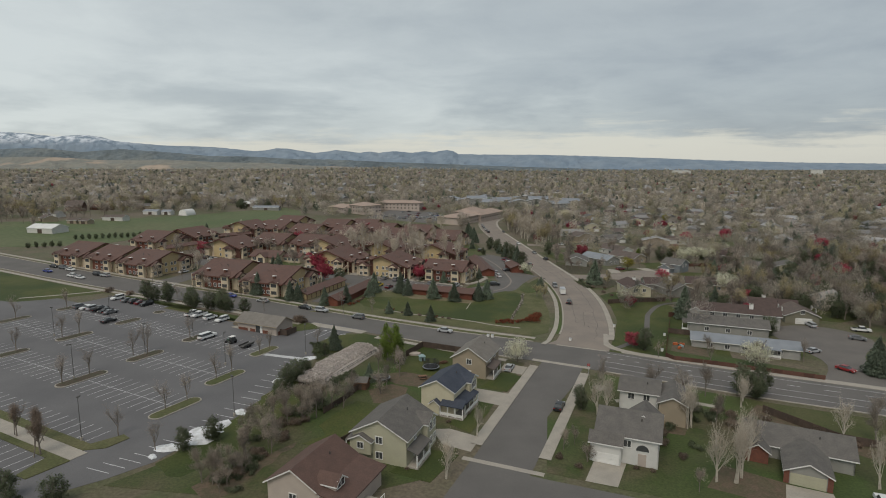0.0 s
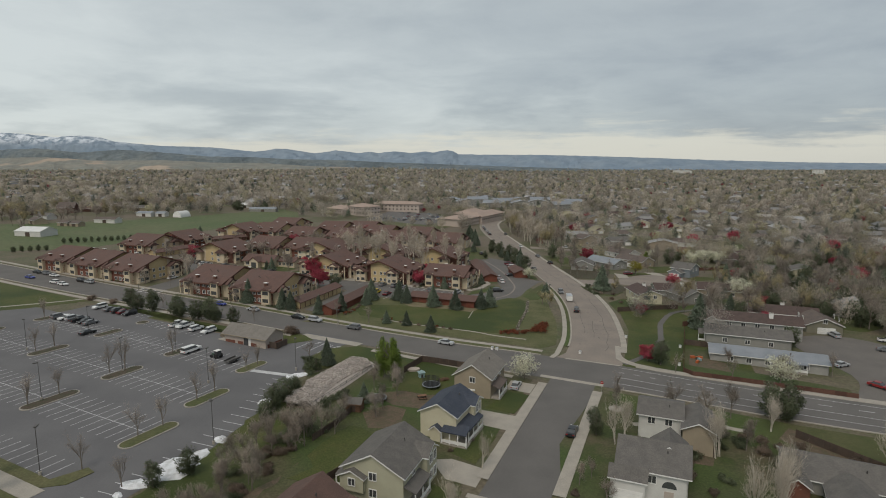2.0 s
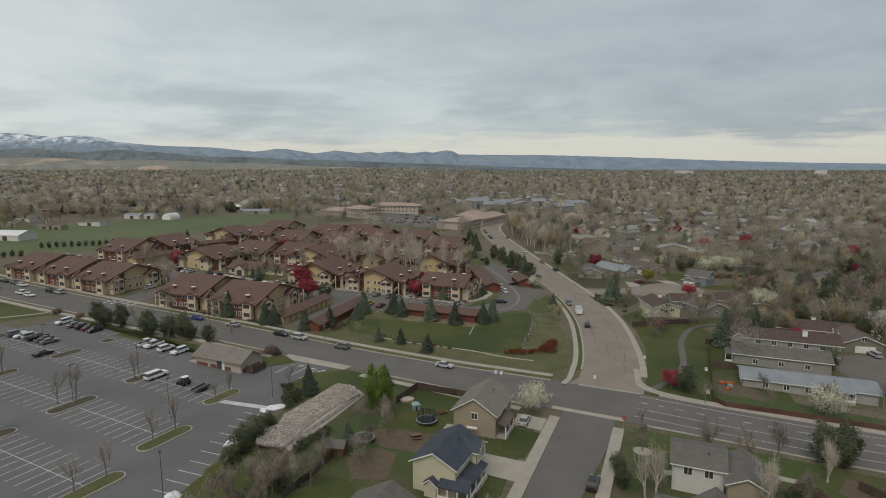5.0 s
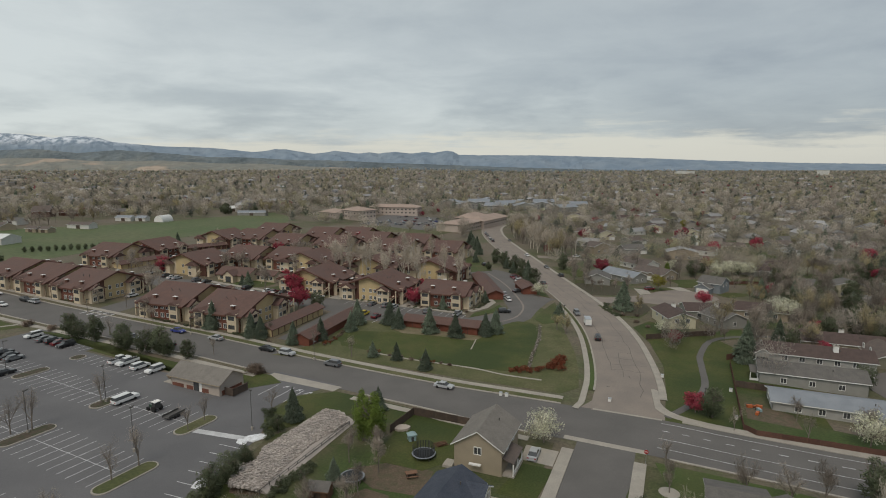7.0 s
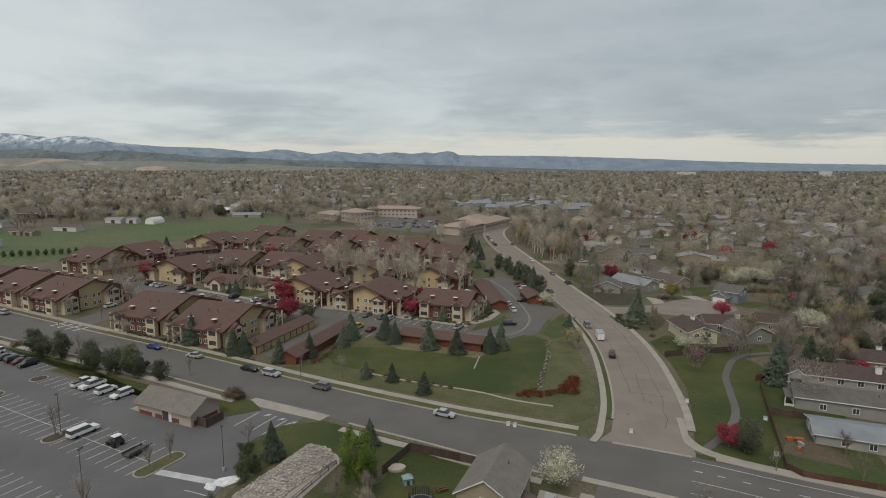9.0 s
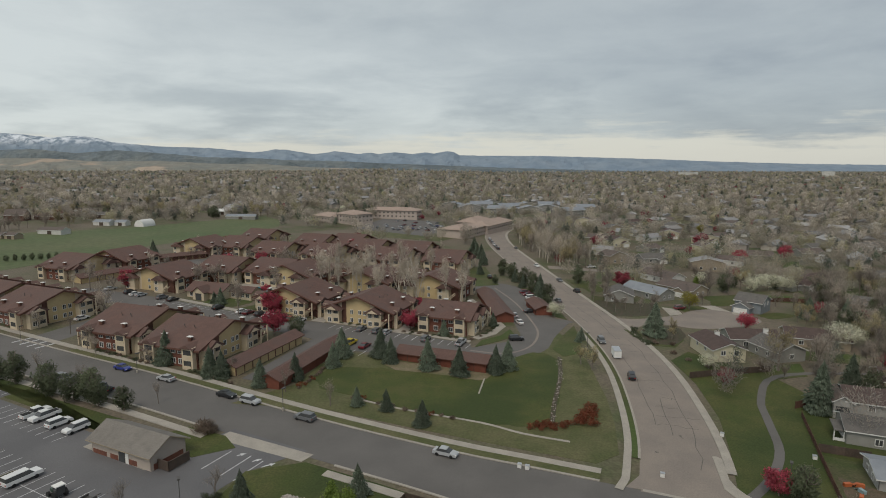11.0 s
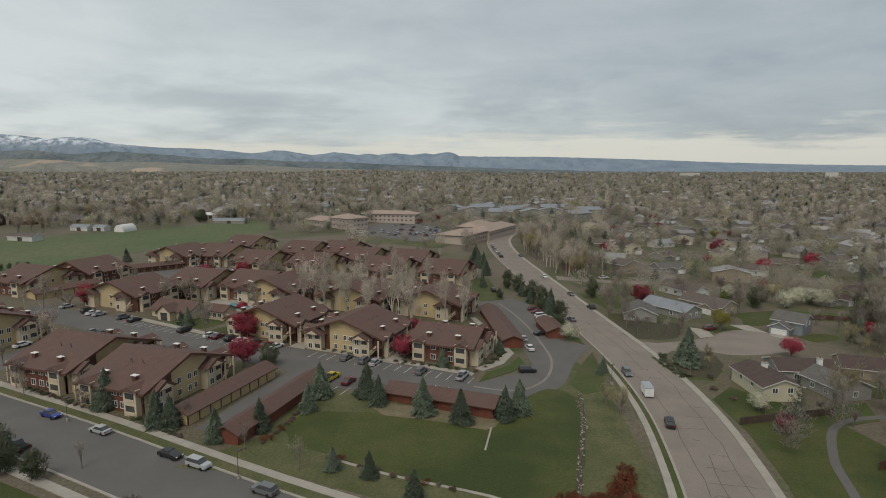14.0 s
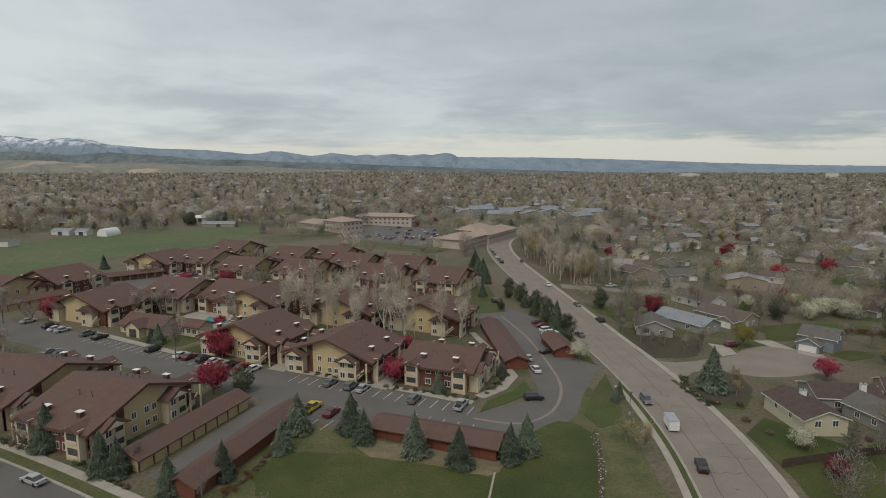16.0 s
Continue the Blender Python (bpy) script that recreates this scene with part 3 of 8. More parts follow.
# collector kerbs and pavement
cut = [p for p in COLLECTOR if p[1] > 172]
strip("kerb", cut, 7.2, 7.7, 0.17, M["concrete"], "concrete kerb along the curving street", "kerb")
strip("kerb", cut, -8.9, -7.2, 0.17, M["concrete"], "concrete pavement and kerb along the curving street", "kerb")
strip("verge", [p for p in cut if p[1] < 262], 7.7, 8.8, 0.15, M["lawn"], "half-dormant verge along the curving street", "verge")
strip("pavement", [(29.6, 166.2), (31.8, 169.6), (33.2, 173.4)] + offset_line([p for p in cut if 176 < p[1] < 262], 9.5), -0.7, 0.7, 0.16, M["concrete"], "pale pavement following the curving street", "pavement")
ST_UP = [p for p in smooth_line(STREET, 6) if 99 < p[1] < 147]
strip("pavement", ST_UP, 5.4, 7.6, 0.16, M["concrete"], "concrete kerb and pavement of the side street", "pavement")
strip("pavement", ST_UP, -7.6, -5.4, 0.16, M["concrete"], "concrete kerb and pavement of the side street", "pavement")

# parking lot: its own frame, u along the rows and v across them
LU, LV, LO = (0.894, -0.448), (0.448, 0.894), (-57.1, 118.3)


def lot(u, v):
    return (LO[0] + u * LU[0] + v * LV[0], LO[1] + u * LU[1] + v * LV[1])


LOT_EDGE = [(-62.5, 83.5), (-54.6, 90.0), (-49.6, 95.5), (-45.5, 104.5), (-41.2, 114.2), (-38.8, 124), (-37.6, 135.2), (-34.7, 150), (-35, 156), (-36, 163), (-33, 169), (-27, 174.5), (-24.5, 176.5),
            (-41, 184.5), (-46, 178), (-49, 172), (-62, 178.5), (-66, 182), lot(-38, 52), lot(-70, 52), lot(-70, 58), lot(-100, 58), lot(-100, 42), lot(-150, 42), lot(-150, -60), (-100, 60)]
sheet("parking_lot", LOT_EDGE, 0.036, M["asphalt_new"], "large grey asphalt parking lot with white stall lines", "parking lot")

# green areas
def wavy(pts, amp, step=1.6):
    """A closed line drawn fine and uneven, as turf ends against bare earth."""
    fine = smooth_line(pts + pts[:1], 3)[:-1]
    out = []
    for a, b in zip(fine, fine[1:] + fine[:1]):
        n = max(1, int((Vector(b) - Vector(a)).length / step))
        out += [tuple(Vector(a).lerp(Vector(b), k / n)) for k in range(n)]
    return [(x + amp * noise.noise((x * 0.35, y * 0.35, 1)), y + amp * noise.noise((x * 0.35, y * 0.35, 7))) for x, y in out]


sheet("lawn", [(-46, 196.5), (-24.6, 194.5), (-5, 186.5), (14, 179.5), (28, 174.5), (33.2, 178), (36, 190), (38.2, 204), (39.5, 222), (40.6, 240), (37.5, 256), (33, 250), (31, 240), (21, 228), (12, 218), (-12, 227), (-25, 232), (-32, 222), (-35, 208)], 0.05, M["lawn_dry"], "half-dormant grass slope round the green basin", "lawn")
sheet("lawn", wavy([(-32, 214), (-28.5, 206), (-20, 202), (-8.5, 196), (2, 192), (12, 189), (22, 189.6), (25, 197), (28, 207), (30, 218), (31.6, 228), (30.4, 234), (26, 236), (20, 231), (15, 224.5), (9, 215.5), (-2, 216.5), (-11, 219.5), (-21.5, 220.5), (-29, 218.6)], 1.3), 0.08, M["turf"], "green mown grass basin", "lawn")
MEADOW = [(-250, 312), (-200, 330), (-172, 420), (-140, 480), (-130, 530), (-141, 576), (-164, 608), (-202, 552), (-219, 516), (-236, 489), (-267, 468), (-300, 440), (-345, 420), (-345, 362)]
sheet("meadow", MEADOW, 0.06, M["meadow"], "wide green meadow behind the flats", "meadow")
sheet("lawn", [(-158, 232), (-127.5, 216.5), (-142, 204), (-151, 199.5), (-185, 212), (-240, 260), (-236, 273)], 0.05, M["turf"], "green lawn at the corner of the lot", "lawn")
sheet("lawn", [(-123, 214), (-44.5, 178.5), (-49, 172.5), (-62, 179.5), (-66, 183.5), lot(-38, 53), lot(-70, 53), lot(-70, 59), lot(-86, 59)], 0.05, M["turf"], "grass strip between lot and road", "lawn")
sheet("lawn", [(-44.5, 173.2), (-38, 177), (-41.5, 181.5), (-50, 185), (-54, 181)], 0.09, M["turf"], "green lawn beside the tan building", "lawn")
sheet("lawn", [(-33.5, 169), (-24, 172.5), (-10, 166), (2, 160), (-5, 157), (-18, 161), (-27, 157), (-33.5, 151), (-36, 157)], 0.06, M["turf"], "green lawn at the lot entrance", "lawn")
sheet("lawn", [(-49, 94), (-38, 121), (-33, 150), (-20, 160), (4, 158), (22, 150), (9, 117), (-1, 93), (-20, 84), (-54, 88)], 0.045, M["yard"], "green and brown back gardens", "lawn")
sheet("lawn", [(47.5, 161), (60, 155.5), (78, 148), (92, 190), (86, 222), (72, 240), (64, 232), (63.5, 215), (60, 195), (55, 180)], 0.05, M["turf"], "green park lawn with a winding path", "lawn")
sheet("lawn", [(72, 180), (62.5, 157), (75, 152), (97, 143), (99, 148), (78, 160), (79, 176)], 0.052, M["yard"], "worn grass of a back garden", "lawn")
sheet("lawn", [(39, 143.5), (57, 135.5), (75, 127), (110, 113), (150, 97), (140, 84), (100, 98), (74, 110), (55, 126), (38, 134)], 0.05, M["lawn"], "mown roadside lawn", "lawn")
sheet("lawn", [(22, 117), (36, 143), (60, 128), (76, 105), (92, 96), (85, 70), (28, 91), (18, 95)], 0.042, M["yard"], "front and back gardens", "lawn")

# paved ground of the flats
CU, CV, CO = (0.934, -0.358), (0.358, 0.934), (-64.5, 231.6)


def court(u, v):
    return (CO[0] + u * CU[0] + v * CV[0], CO[1] + u * CU[1] + v * CV[1])


sheet("parking_lot", [(-142, 303), (-107, 290), (-73, 272.5), (-50, 264), (-38, 261), (-15, 252.5), (8, 243), (10, 231), (-11, 237), (-20, 232.5), (-27, 234), (-38, 243), (-44, 247), (-70, 258), (-110, 275), (-145, 291)], 0.045, M["asphalt"], "asphalt drive and stalls between the flats", "parking lot")
sheet("road", [(-48.6, 211), (-42, 208.5), (-31, 240), (-38, 246)], 0.049, M["asphalt"], "asphalt lane between two rows of garages", "road")
sheet("road", smooth_line([(7, 238), (9, 232), (17.9, 229.5), (25, 233), (31, 240), (34.8, 250.5), (42.7, 267.2), (45.5, 269.5), (42, 272.5), (38, 275.5), (39, 290), (36.5, 310), (32, 326), (22, 333), (12, 331), (9, 324), (17, 313), (22.2, 300), (23.6, 280), (24.4, 262), (24.4, 250), (18.7, 245)], 2), 0.053, M["asphalt"], "asphalt drive curving out to the street", "road")
strip("gutter", smooth_line([(8, 236.5), (18, 234.5), (26, 241.5), (30.5, 255), (30.6, 270), (28, 297), (22.5, 322)]), -0.35, 0.35, 0.06, M["old_road"], "pale concrete drainage pan along the drive", "gutter", 0.02)
sheet("road", [(-112, 226), (-121.5, 231), (-113, 262), (-106, 285), (-98, 282), (-104, 258)], 0.046, M["asphalt"], "asphalt drive into the flats", "road")
sheet("parking_lot", [(-70, 352), (-66, 364), (10, 344), (10, 332), (-14, 336)], 0.044, M["asphalt"], "asphalt drive between the flats", "parking lot")
sheet("parking_lot", [(-150, 360), (-150, 374), (-98, 402), (-80, 400), (-100, 362), (-128, 348)], 0.044, M["asphalt"], "asphalt drive between the flats", "parking lot")
for pts in ([(8, 243.5), (-15, 253.2), (-38, 261.8), (-37.3, 263.8), (-14.3, 255.2), (8.8, 245.5)], [(-50, 264.6), (-73, 273.3), (-107, 290.8), (-106.2, 293), (-72.2, 275.3), (-49.3, 266.7)],
            [(11, 247), (17, 253), (21, 262), (16, 285), (12, 300), (10, 300), (13.8, 285), (18.6, 262.5), (15, 254.5), (9, 249)]):
    sheet("pavement", pts, 0.13, M["concrete"], "pale concrete pavement before the flats", "pavement")
for pts in ([(9.5, 239.5), (17.5, 246), (23, 251.5), (22, 259), (18.5, 252), (11.8, 246)], [(32.3, 239.5), (36.4, 250), (44.2, 265.2), (43.2, 255), (41.6, 243), (39.6, 236), (34, 233)], [(39.4, 277), (43.5, 272), (43, 290), (40, 312), (35, 330), (33.6, 328), (37.6, 310), (40, 290)],
            [(-72, 277), (-57, 271.5), (-55, 275), (-68, 283)], [(9, 322), (25, 328), (24, 345), (22, 372), (12, 372), (10, 345)]):
    sheet("lawn", pts, 0.1, M["lawn"], "small green lawn by the flats", "lawn")
for u, v, w, d, m in ((10.5, 48, 5, 22, "concrete"), (40, 48, 4, 22, "concrete"), (25, 66, 30, 4, "concrete"), (-6, 68, 24, 4, "concrete"), (-34, 46, 14, 12, "lawn"), (10, 74, 40, 6, "lawn"), (50, 70, 24, 7, "lawn"), (-60, 66, 16, 10, "lawn")):
    pts = [court(u + a * w / 2, v + b * d / 2) for a, b in ((-1, -1), (1, -1), (1, 1), (-1, 1))]
    sheet("pavement" if m == "concrete" else "lawn", pts if m == "concrete" else wavy(pts, 1.0), 0.07 if m == "concrete" else 0.06, M[m], "pale concrete court between the flats" if m == "concrete" else "green lawn between the flats", "pavement" if m == "concrete" else "lawn")
# cul-de-sacs on the far side of the curving street
sheet("road", smooth_line([(59, 277.5), (67, 275.2), (77, 278.6), (86, 282.2), (91, 287), (97.7, 291.2), (104, 292.6), (110, 288.5), (114, 283), (113.5, 276), (107, 271), (100, 268), (92, 265.6), (84, 265.4), (79, 268.4), (73.5, 269.4), (68, 267.4), (64, 262)], 2), 0.04, M["old_road"], "tan concrete cul-de-sac", "road")
sheet("road", smooth_line([(97, 143), (103, 150), (106.5, 158), (106, 170), (106, 182), (111, 190), (120, 194), (130, 192), (136, 184), (134, 174), (125, 166), (118, 156), (112, 137)], 2), 0.04, M["worn_road"], "tan concrete cul-de-sac", "road")
PATHWAY = smooth_line([(48.5, 162.5), (56.9, 170), (64.7, 180.5), (70, 194), (75, 206), (87, 221), (110, 225), (140, 222)])
strip("path", PATHWAY, -0.85, 0.85, 0.075, M["asphalt"], "winding grey footpath through the park", "path")

# driveways and garden ground
for pts in ([(24, 92.6), (29, 90.9), (32.8, 98.6), (28.0, 101.0)], [(-2.2, 110.2), (1.5, 110.6), (7.4, 107.2), (5.2, 101.6), (0.2, 104.0)], [(8.1, 131.6), (15.2, 128.8), (12.6, 122.2), (7.4, 124.6)],
            [(14.5, 143.5), (20.0, 141.2), (22.2, 146.6), (16.5, 149)], [(58.0, 93.0), (64.2, 90.2), (60, 80), (52.5, 83.5)], [(39, 127), (54, 128.4), (62, 124.6), (61.5, 123), (54, 126.6), (39, 125.4)]):
    sheet("driveway", pts, 0.07, M["concrete"], "pale concrete driveway", "driveway")
for pts in (wavy([(-40, 88), (-34, 86), (-24, 113), (-22, 126), (-29, 127), (-33, 108)], 1.0), [(-15, 122), (-9, 122), (-8, 131), (-12, 133), (-17, 129)], [(-11, 133), (-3, 131), (-1, 138.6), (-8, 141.6), (-16, 139)], [(38, 113), (48, 110), (56, 124), (47, 119)],
            [(71, 126), (83, 105), (95, 100), (93, 96.6), (79, 102.5), (66, 121)], [(70, 172), (66, 163), (75, 158), (77, 165)], [(44, 91.5), (58, 84), (60, 92), (50, 99)]):
    sheet("garden_bed", pts, 0.055, M["mulch"], "brown bare garden earth and mulch", "garden bed")
for pts in ([(1, 113), (7, 121), (10.2, 119.4), (5.5, 109)], [(9, 132.5), (15, 130), (20, 140), (15, 142)], [(-9, 94), (-2, 91), (3, 100.2), (-3, 102.5)], [(-26, 103), (-17, 112), (-13, 110), (-17, 101)], [(-12, 142), (-3, 138.8), (2.5, 142.5), (6.5, 154), (-5, 161.6), (-9, 153)]):
    sheet("lawn", pts, 0.075, M["turf"], "green garden lawn", "lawn")
for pts, m in (([(91, 287.6), (97, 292), (104, 293.4), (101.5, 297), (95, 296.5), (90, 291.5)], "lawn"), ([(108, 305), (122, 310), (115, 299.6), (106.5, 299)], "lawn"), ([(84, 299), (76, 282), (64, 279), (59.5, 282), (60, 300), (66, 303)], "shrub_bed"), ([(66, 261), (70, 266), (79, 266.6), (78, 256), (70, 246), (63, 250)], "shrub_bed"),
                ([(104.4, 174.2), (105, 163), (101, 160), (97.8, 163.6), (100, 170)], "lawn"), ([(-24.4, 111), (-18.8, 122.6), (-13, 118), (-14.6, 110), (-19, 102)], "lawn"), ([(117, 285), (126, 290), (131, 286), (120, 280)], "lawn"), ([(63, 318), (76, 322), (78, 334), (62, 336)], "lawn")):
    sheet("lawn" if m == "lawn" else "garden_bed", wavy(pts, 0.7), 0.07, M["turf" if m == "lawn" else m], "green front lawn" if m == "lawn" else "dark planted bed on the slope", "lawn" if m == "lawn" else "garden bed")
for pts in ([(100.5, 298), (107, 298.6), (109, 289), (103, 291.5)], [(84.5, 294), (89.5, 291.5), (88.5, 284), (83, 281.5)], [(109.4, 289.4), (114.6, 285), (113, 280.5), (108, 286)]):
    sheet("driveway", pts, 0.075, M["concrete"], "pale concrete driveway", "driveway")
sheet("road", [(55, 372), (82, 366), (98, 366), (112, 374), (120, 390), (114, 392), (106, 380), (96, 373), (82, 373.5), (56, 381)], 0.04, M["old_road"], "tan concrete side street", "road")
sheet("lawn", wavy([(-49, 95), (-43, 91), (-35, 105), (-31, 124), (-33, 131), (-37, 136), (-40, 122), (-44, 106)], 0.8), 0.062, M["turf"], "green bank along the lot edge", "lawn")
sheet("verge", wavy([(-12, 219.4), (-2, 217.2), (9, 213.6), (13.5, 219), (11, 221.6), (0, 222.6), (-11, 225.6), (-16, 224.6)], 0.7), 0.085, M["earth"], "bare tan earth behind the basin", "verge")
# stony drain from the drive down to the basin, and pale gutter in the grass
strip("drain", smooth_line([(32.8, 232.5), (31.6, 225), (30.3, 218.5), (28.4, 211), (26.2, 203.5), (23.8, 194), (22.8, 189.6)]), -0.55, 0.55, 0.1, M["shrub_bed"], "dark stony drain in the grass", "drain", 0.05)
strip("gutter", smooth_line([(-20, 201), (-8, 195.4), (8, 190), (16, 185.6), (25, 182.5)]), -0.35, 0.35, 0.1, M["concrete"], "thin pale path through the grass slope", "path", 0.05)
strip("gutter", [(10.6, 214.7), (8.6, 205)], -0.18, 0.18, 0.1, M["concrete"], "thin pale pipe across the lawn", "pipe", 0.05)
strip("path", smooth_line([(-152, 205), (-139, 213), (-131, 219)]), -0.6, 0.6, 0.08, M["concrete"], "thin pale path over the corner lawn", "path", 0.03)

# road markings
RIGHT = [p for p in MAIN_FAR if p[0] > 46]
for off in (-2.0, -9.4, -13.6):
    strip("lane_line", RIGHT, off - 0.07, off + 0.07, 0.036, M["paint"], "white edge line on the main road", "road marking", 0.01)
for off in (-5.6,):
    for k in range(0, len(RIGHT) - 1):
        a, b = Vector(RIGHT[k]), Vector(RIGHT[k + 1])
        n = max(1, int((b - a).length / 8))
        for q in range(n):
            c, d = a.lerp(b, (q + 0.1) / n), a.lerp(b, (q + 0.45) / n)
            t = (b - a).normalized()
            c, d = c + Vector((-t.y, t.x)) * off, d + Vector((-t.y, t.x)) * off
            strip("lane_line", [tuple(c), tuple(d)], -0.1, 0.1, 0.036, M["paint"], "white dashed lane line", "road marking", 0.01)
sheet("road", [(33.4, 166.4), (31.0, 167.0), (34.6, 170.8), (36.4, 176), (43, 178), (51, 175.5), (47.6, 167.4), (49.8, 160.6), (46.8, 161.2)], 0.04, M["old_road"], "tan concrete mouth of the street", "road")
sheet("pavement", smooth_line([(47.6, 167), (48.6, 163.6), (51.5, 160.6), (56, 158.0), (57, 159.6), (53, 162.2), (50.4, 165.4), (49.9, 170), (52, 177), (50.6, 178)], 2), 0.12, M["concrete"], "pale pavement sweeping round the corner", "pavement")
strip("crossing_pan", [(33.6, 166.2), (46.9, 161.2)], -0.35, 0.35, 0.045, M["concrete"], "pale concrete drainage pan at the street mouth", "gutter", 0.03)
strip("crossing_pan", [(24.4, 152.8), (38.6, 147.0)], -0.8, 0.8, 0.045, M["concrete"], "pale concrete drainage pan at the street mouth", "gutter", 0.03)
strip("crossing_pan", [(3.6, 99.4), (17.4, 94.2)], -0.6, 0.6, 0.045, M["concrete"], "pale concrete drainage pan across the street", "gutter", 0.03)
for k in range(4):
    strip("crossing_line", [(-121 + k * 3.2, 233.5 - k * 1.5), (-118 + k * 3.2, 239.5 - k * 1.5)], -0.3, 0.3, 0.052, M["paint"], "white crossing line at the drive", "road marking", 0.01)


def crack_lines():
    """Tarred cracks in the old concrete street."""
    rng = np.random.default_rng(5)
    g = Geo()

    def line(pts, w):
        for p, q in zip(pts, pts[1:]):
            a, b = Vector(p), Vector(q)
            t = (b - a).normalized()
            s = Vector((-t.y, t.x)) * w
            g.add([(c.x, c.y, gz(c.x) + 0.042) for c in (a - s, b - s, b + s, a + s)], [(0, 1, 2, 3)])

    pts = [p for p in COLLECTOR if 172 < p[1] < 460]
    for off in (-3.4, 0.2, 3.6):
        lane = offset_line(pts, off)
        run = []
        for p in lane:
            if rng.random() < 0.22:
                if len(run) > 1:
                    line(run, 0.07)
                run = []
            else:
                run.append((p[0] + rng.normal() * 0.35, p[1] + rng.normal() * 0.3))
        if len(run) > 1:
            line(run, 0.07)
    for k in range(1, len(pts) - 1):
        if rng.random() < 0.75:
            l, r = offset_line(pts, 6.8)[k], offset_line(pts, -6.8)[k]
            s0, s1 = sorted(rng.random(2))
            n = 6
            line([(l[0] + (r[0] - l[0]) * (s0 + (s1 - s0) * i / n) + rng.normal() * 0.2, l[1] + (r[1] - l[1]) * (s0 + (s1 - s0) * i / n) + rng.normal() * 0.35) for i in range(n + 1)], 0.07)
    tagged(g.link("tar_cracks", M["crack"]), "dark tarred cracks in the old street", "cracks", kind="structure")


crack_lines()

sheet("verge", [(-47, 97), (-36, 92.5), (-27, 104), (-18, 128), (-24, 131), (-33, 131), (-37, 120)], 0.058, M["yard"], "rough grass under the thicket", "verge")


def court_lines():
    """Stall lines before the flats."""
    g = Geo()
    for a, b, n in (((-34.5, 259.2), (8.5, 242.4), 17), ((-104, 288), (-50.5, 263.4), 22), ((-24.5, 234.4), (-15, 232.8), 4), ((-4, 238), (8, 233.5), 5)):
        for k in range(n):
            c = Vector(a).lerp(Vector(b), k / (n - 1))
            d = c - Vector((0.39, 0.92)) * 4.6
            w = Vector((0.92, -0.39)) * 0.07
            g.add([(p.x, p.y, gz(p.x) + 0.052) for p in (c - w, d - w, d + w, c + w)], [(0, 1, 2, 3)])
    tagged(g.link("stall_lines", M["paint"]), "white stall lines before the flats", "road marking", kind="structure")


court_lines()
for pts in ([(60, 262), (72, 258), (76, 252), (70, 244), (62, 246)], [(62, 286), (74, 290), (78, 299), (62, 312), (59, 300)], [(110, 300), (126, 309), (150, 306), (156, 318), (132, 322), (108, 314)], [(60, 327), (72, 330), (74, 340), (58, 344)], [(100, 236), (118, 232), (126, 240), (106, 244)], [(125, 205), (140, 199), (160, 210), (150, 224)],
            [(150, 330), (175, 320), (200, 335), (180, 350)], [(190, 395), (225, 385), (240, 400), (205, 415)], [(120, 430), (150, 420), (160, 435), (130, 450)], [(200, 455), (240, 450), (245, 470), (210, 475)], [(82, 218), (96, 222), (100, 232), (86, 228)], [(150, 280), (172, 272), (186, 284), (165, 294)]):
    sheet("lawn", pts, 0.06, M["lawn"], "green garden lawn among houses", "lawn")


# ---------------------------------------------------------------- plants
PROTOS = []


def sliver_cloud(n, centres, radii, size, long, rng, rise=0.0):
    """n small triangles strewn through ellipsoids: twigs or leaves. rise: how far twigs follow the way up and out."""
    k = rng.integers(0, len(centres), n)
    d = rng.normal(size=(n, 3))
    d /= np.linalg.norm(d, axis=1)[:, None]
    p = np.asarray(centres)[k] + d * np.asarray(radii)[k] * (rng.random(n) ** 0.45)[:, None]
    a = rng.normal(size=(n, 3)) * (1 - rise) + rise * (d * (1.2, 1.2, 0.6) + (0, 0, 1.2))
    a /= np.linalg.norm(a, axis=1)[:, None]
    b = np.cross(a, rng.normal(size=(n, 3)))
    b /= np.linalg.norm(b, axis=1)[:, None]
    s = size * (0.6 + 0.8 * rng.random(n))[:, None]
    v = np.stack([p - a * s * long, p + a * s * long, p + b * s], 1).reshape(-1, 3)
    return v


def cloud_mesh(name, v, out, mat, soft=0.62):
    """A mesh of loose triangles, three rows of v each, shaded as a soft crown: out is each one's way outwards."""
    v = np.asarray(v, float).reshape(-1, 3, 3).copy()
    out = out / np.maximum(np.linalg.norm(out, axis=1), 1e-6)[:, None]
    face = np.cross(v[:, 1] - v[:, 0], v[:, 2] - v[:, 0])
    face /= np.maximum(np.linalg.norm(face, axis=1), 1e-9)[:, None]
    turned = (face * out).sum(1) < 0
    v[turned] = v[turned][:, ::-1]
    face[turned] *= -1
    nor = out * soft + face * (1 - soft) + (0, 0, 0.12)
    nor /= np.linalg.norm(nor, axis=1)[:, None]
    n = len(v)
    me = bpy.data.meshes.new(name)
    me.vertices.add(3 * n)
    me.loops.add(3 * n)
    me.polygons.add(n)
    me.vertices.foreach_set("co", v.astype(np.float32).ravel())
    me.loops.foreach_set("vertex_index", np.arange(3 * n, dtype=np.int32))
    me.polygons.foreach_set("loop_start", np.arange(0, 3 * n, 3, dtype=np.int32))
    me.attributes.new("custom_normal", "FLOAT_VECTOR", "POINT").data.foreach_set("vector", np.repeat(nor, 3, 0).astype(np.float32).ravel())
    me.update(calc_edges=True)
    me.materials.append(mat)
    return me


def outwards(v, middle, size):
    """The way out from a crown's middle for each triangle."""
    return (np.asarray(v).reshape(-1, 3, 3).mean(1) - middle) / size


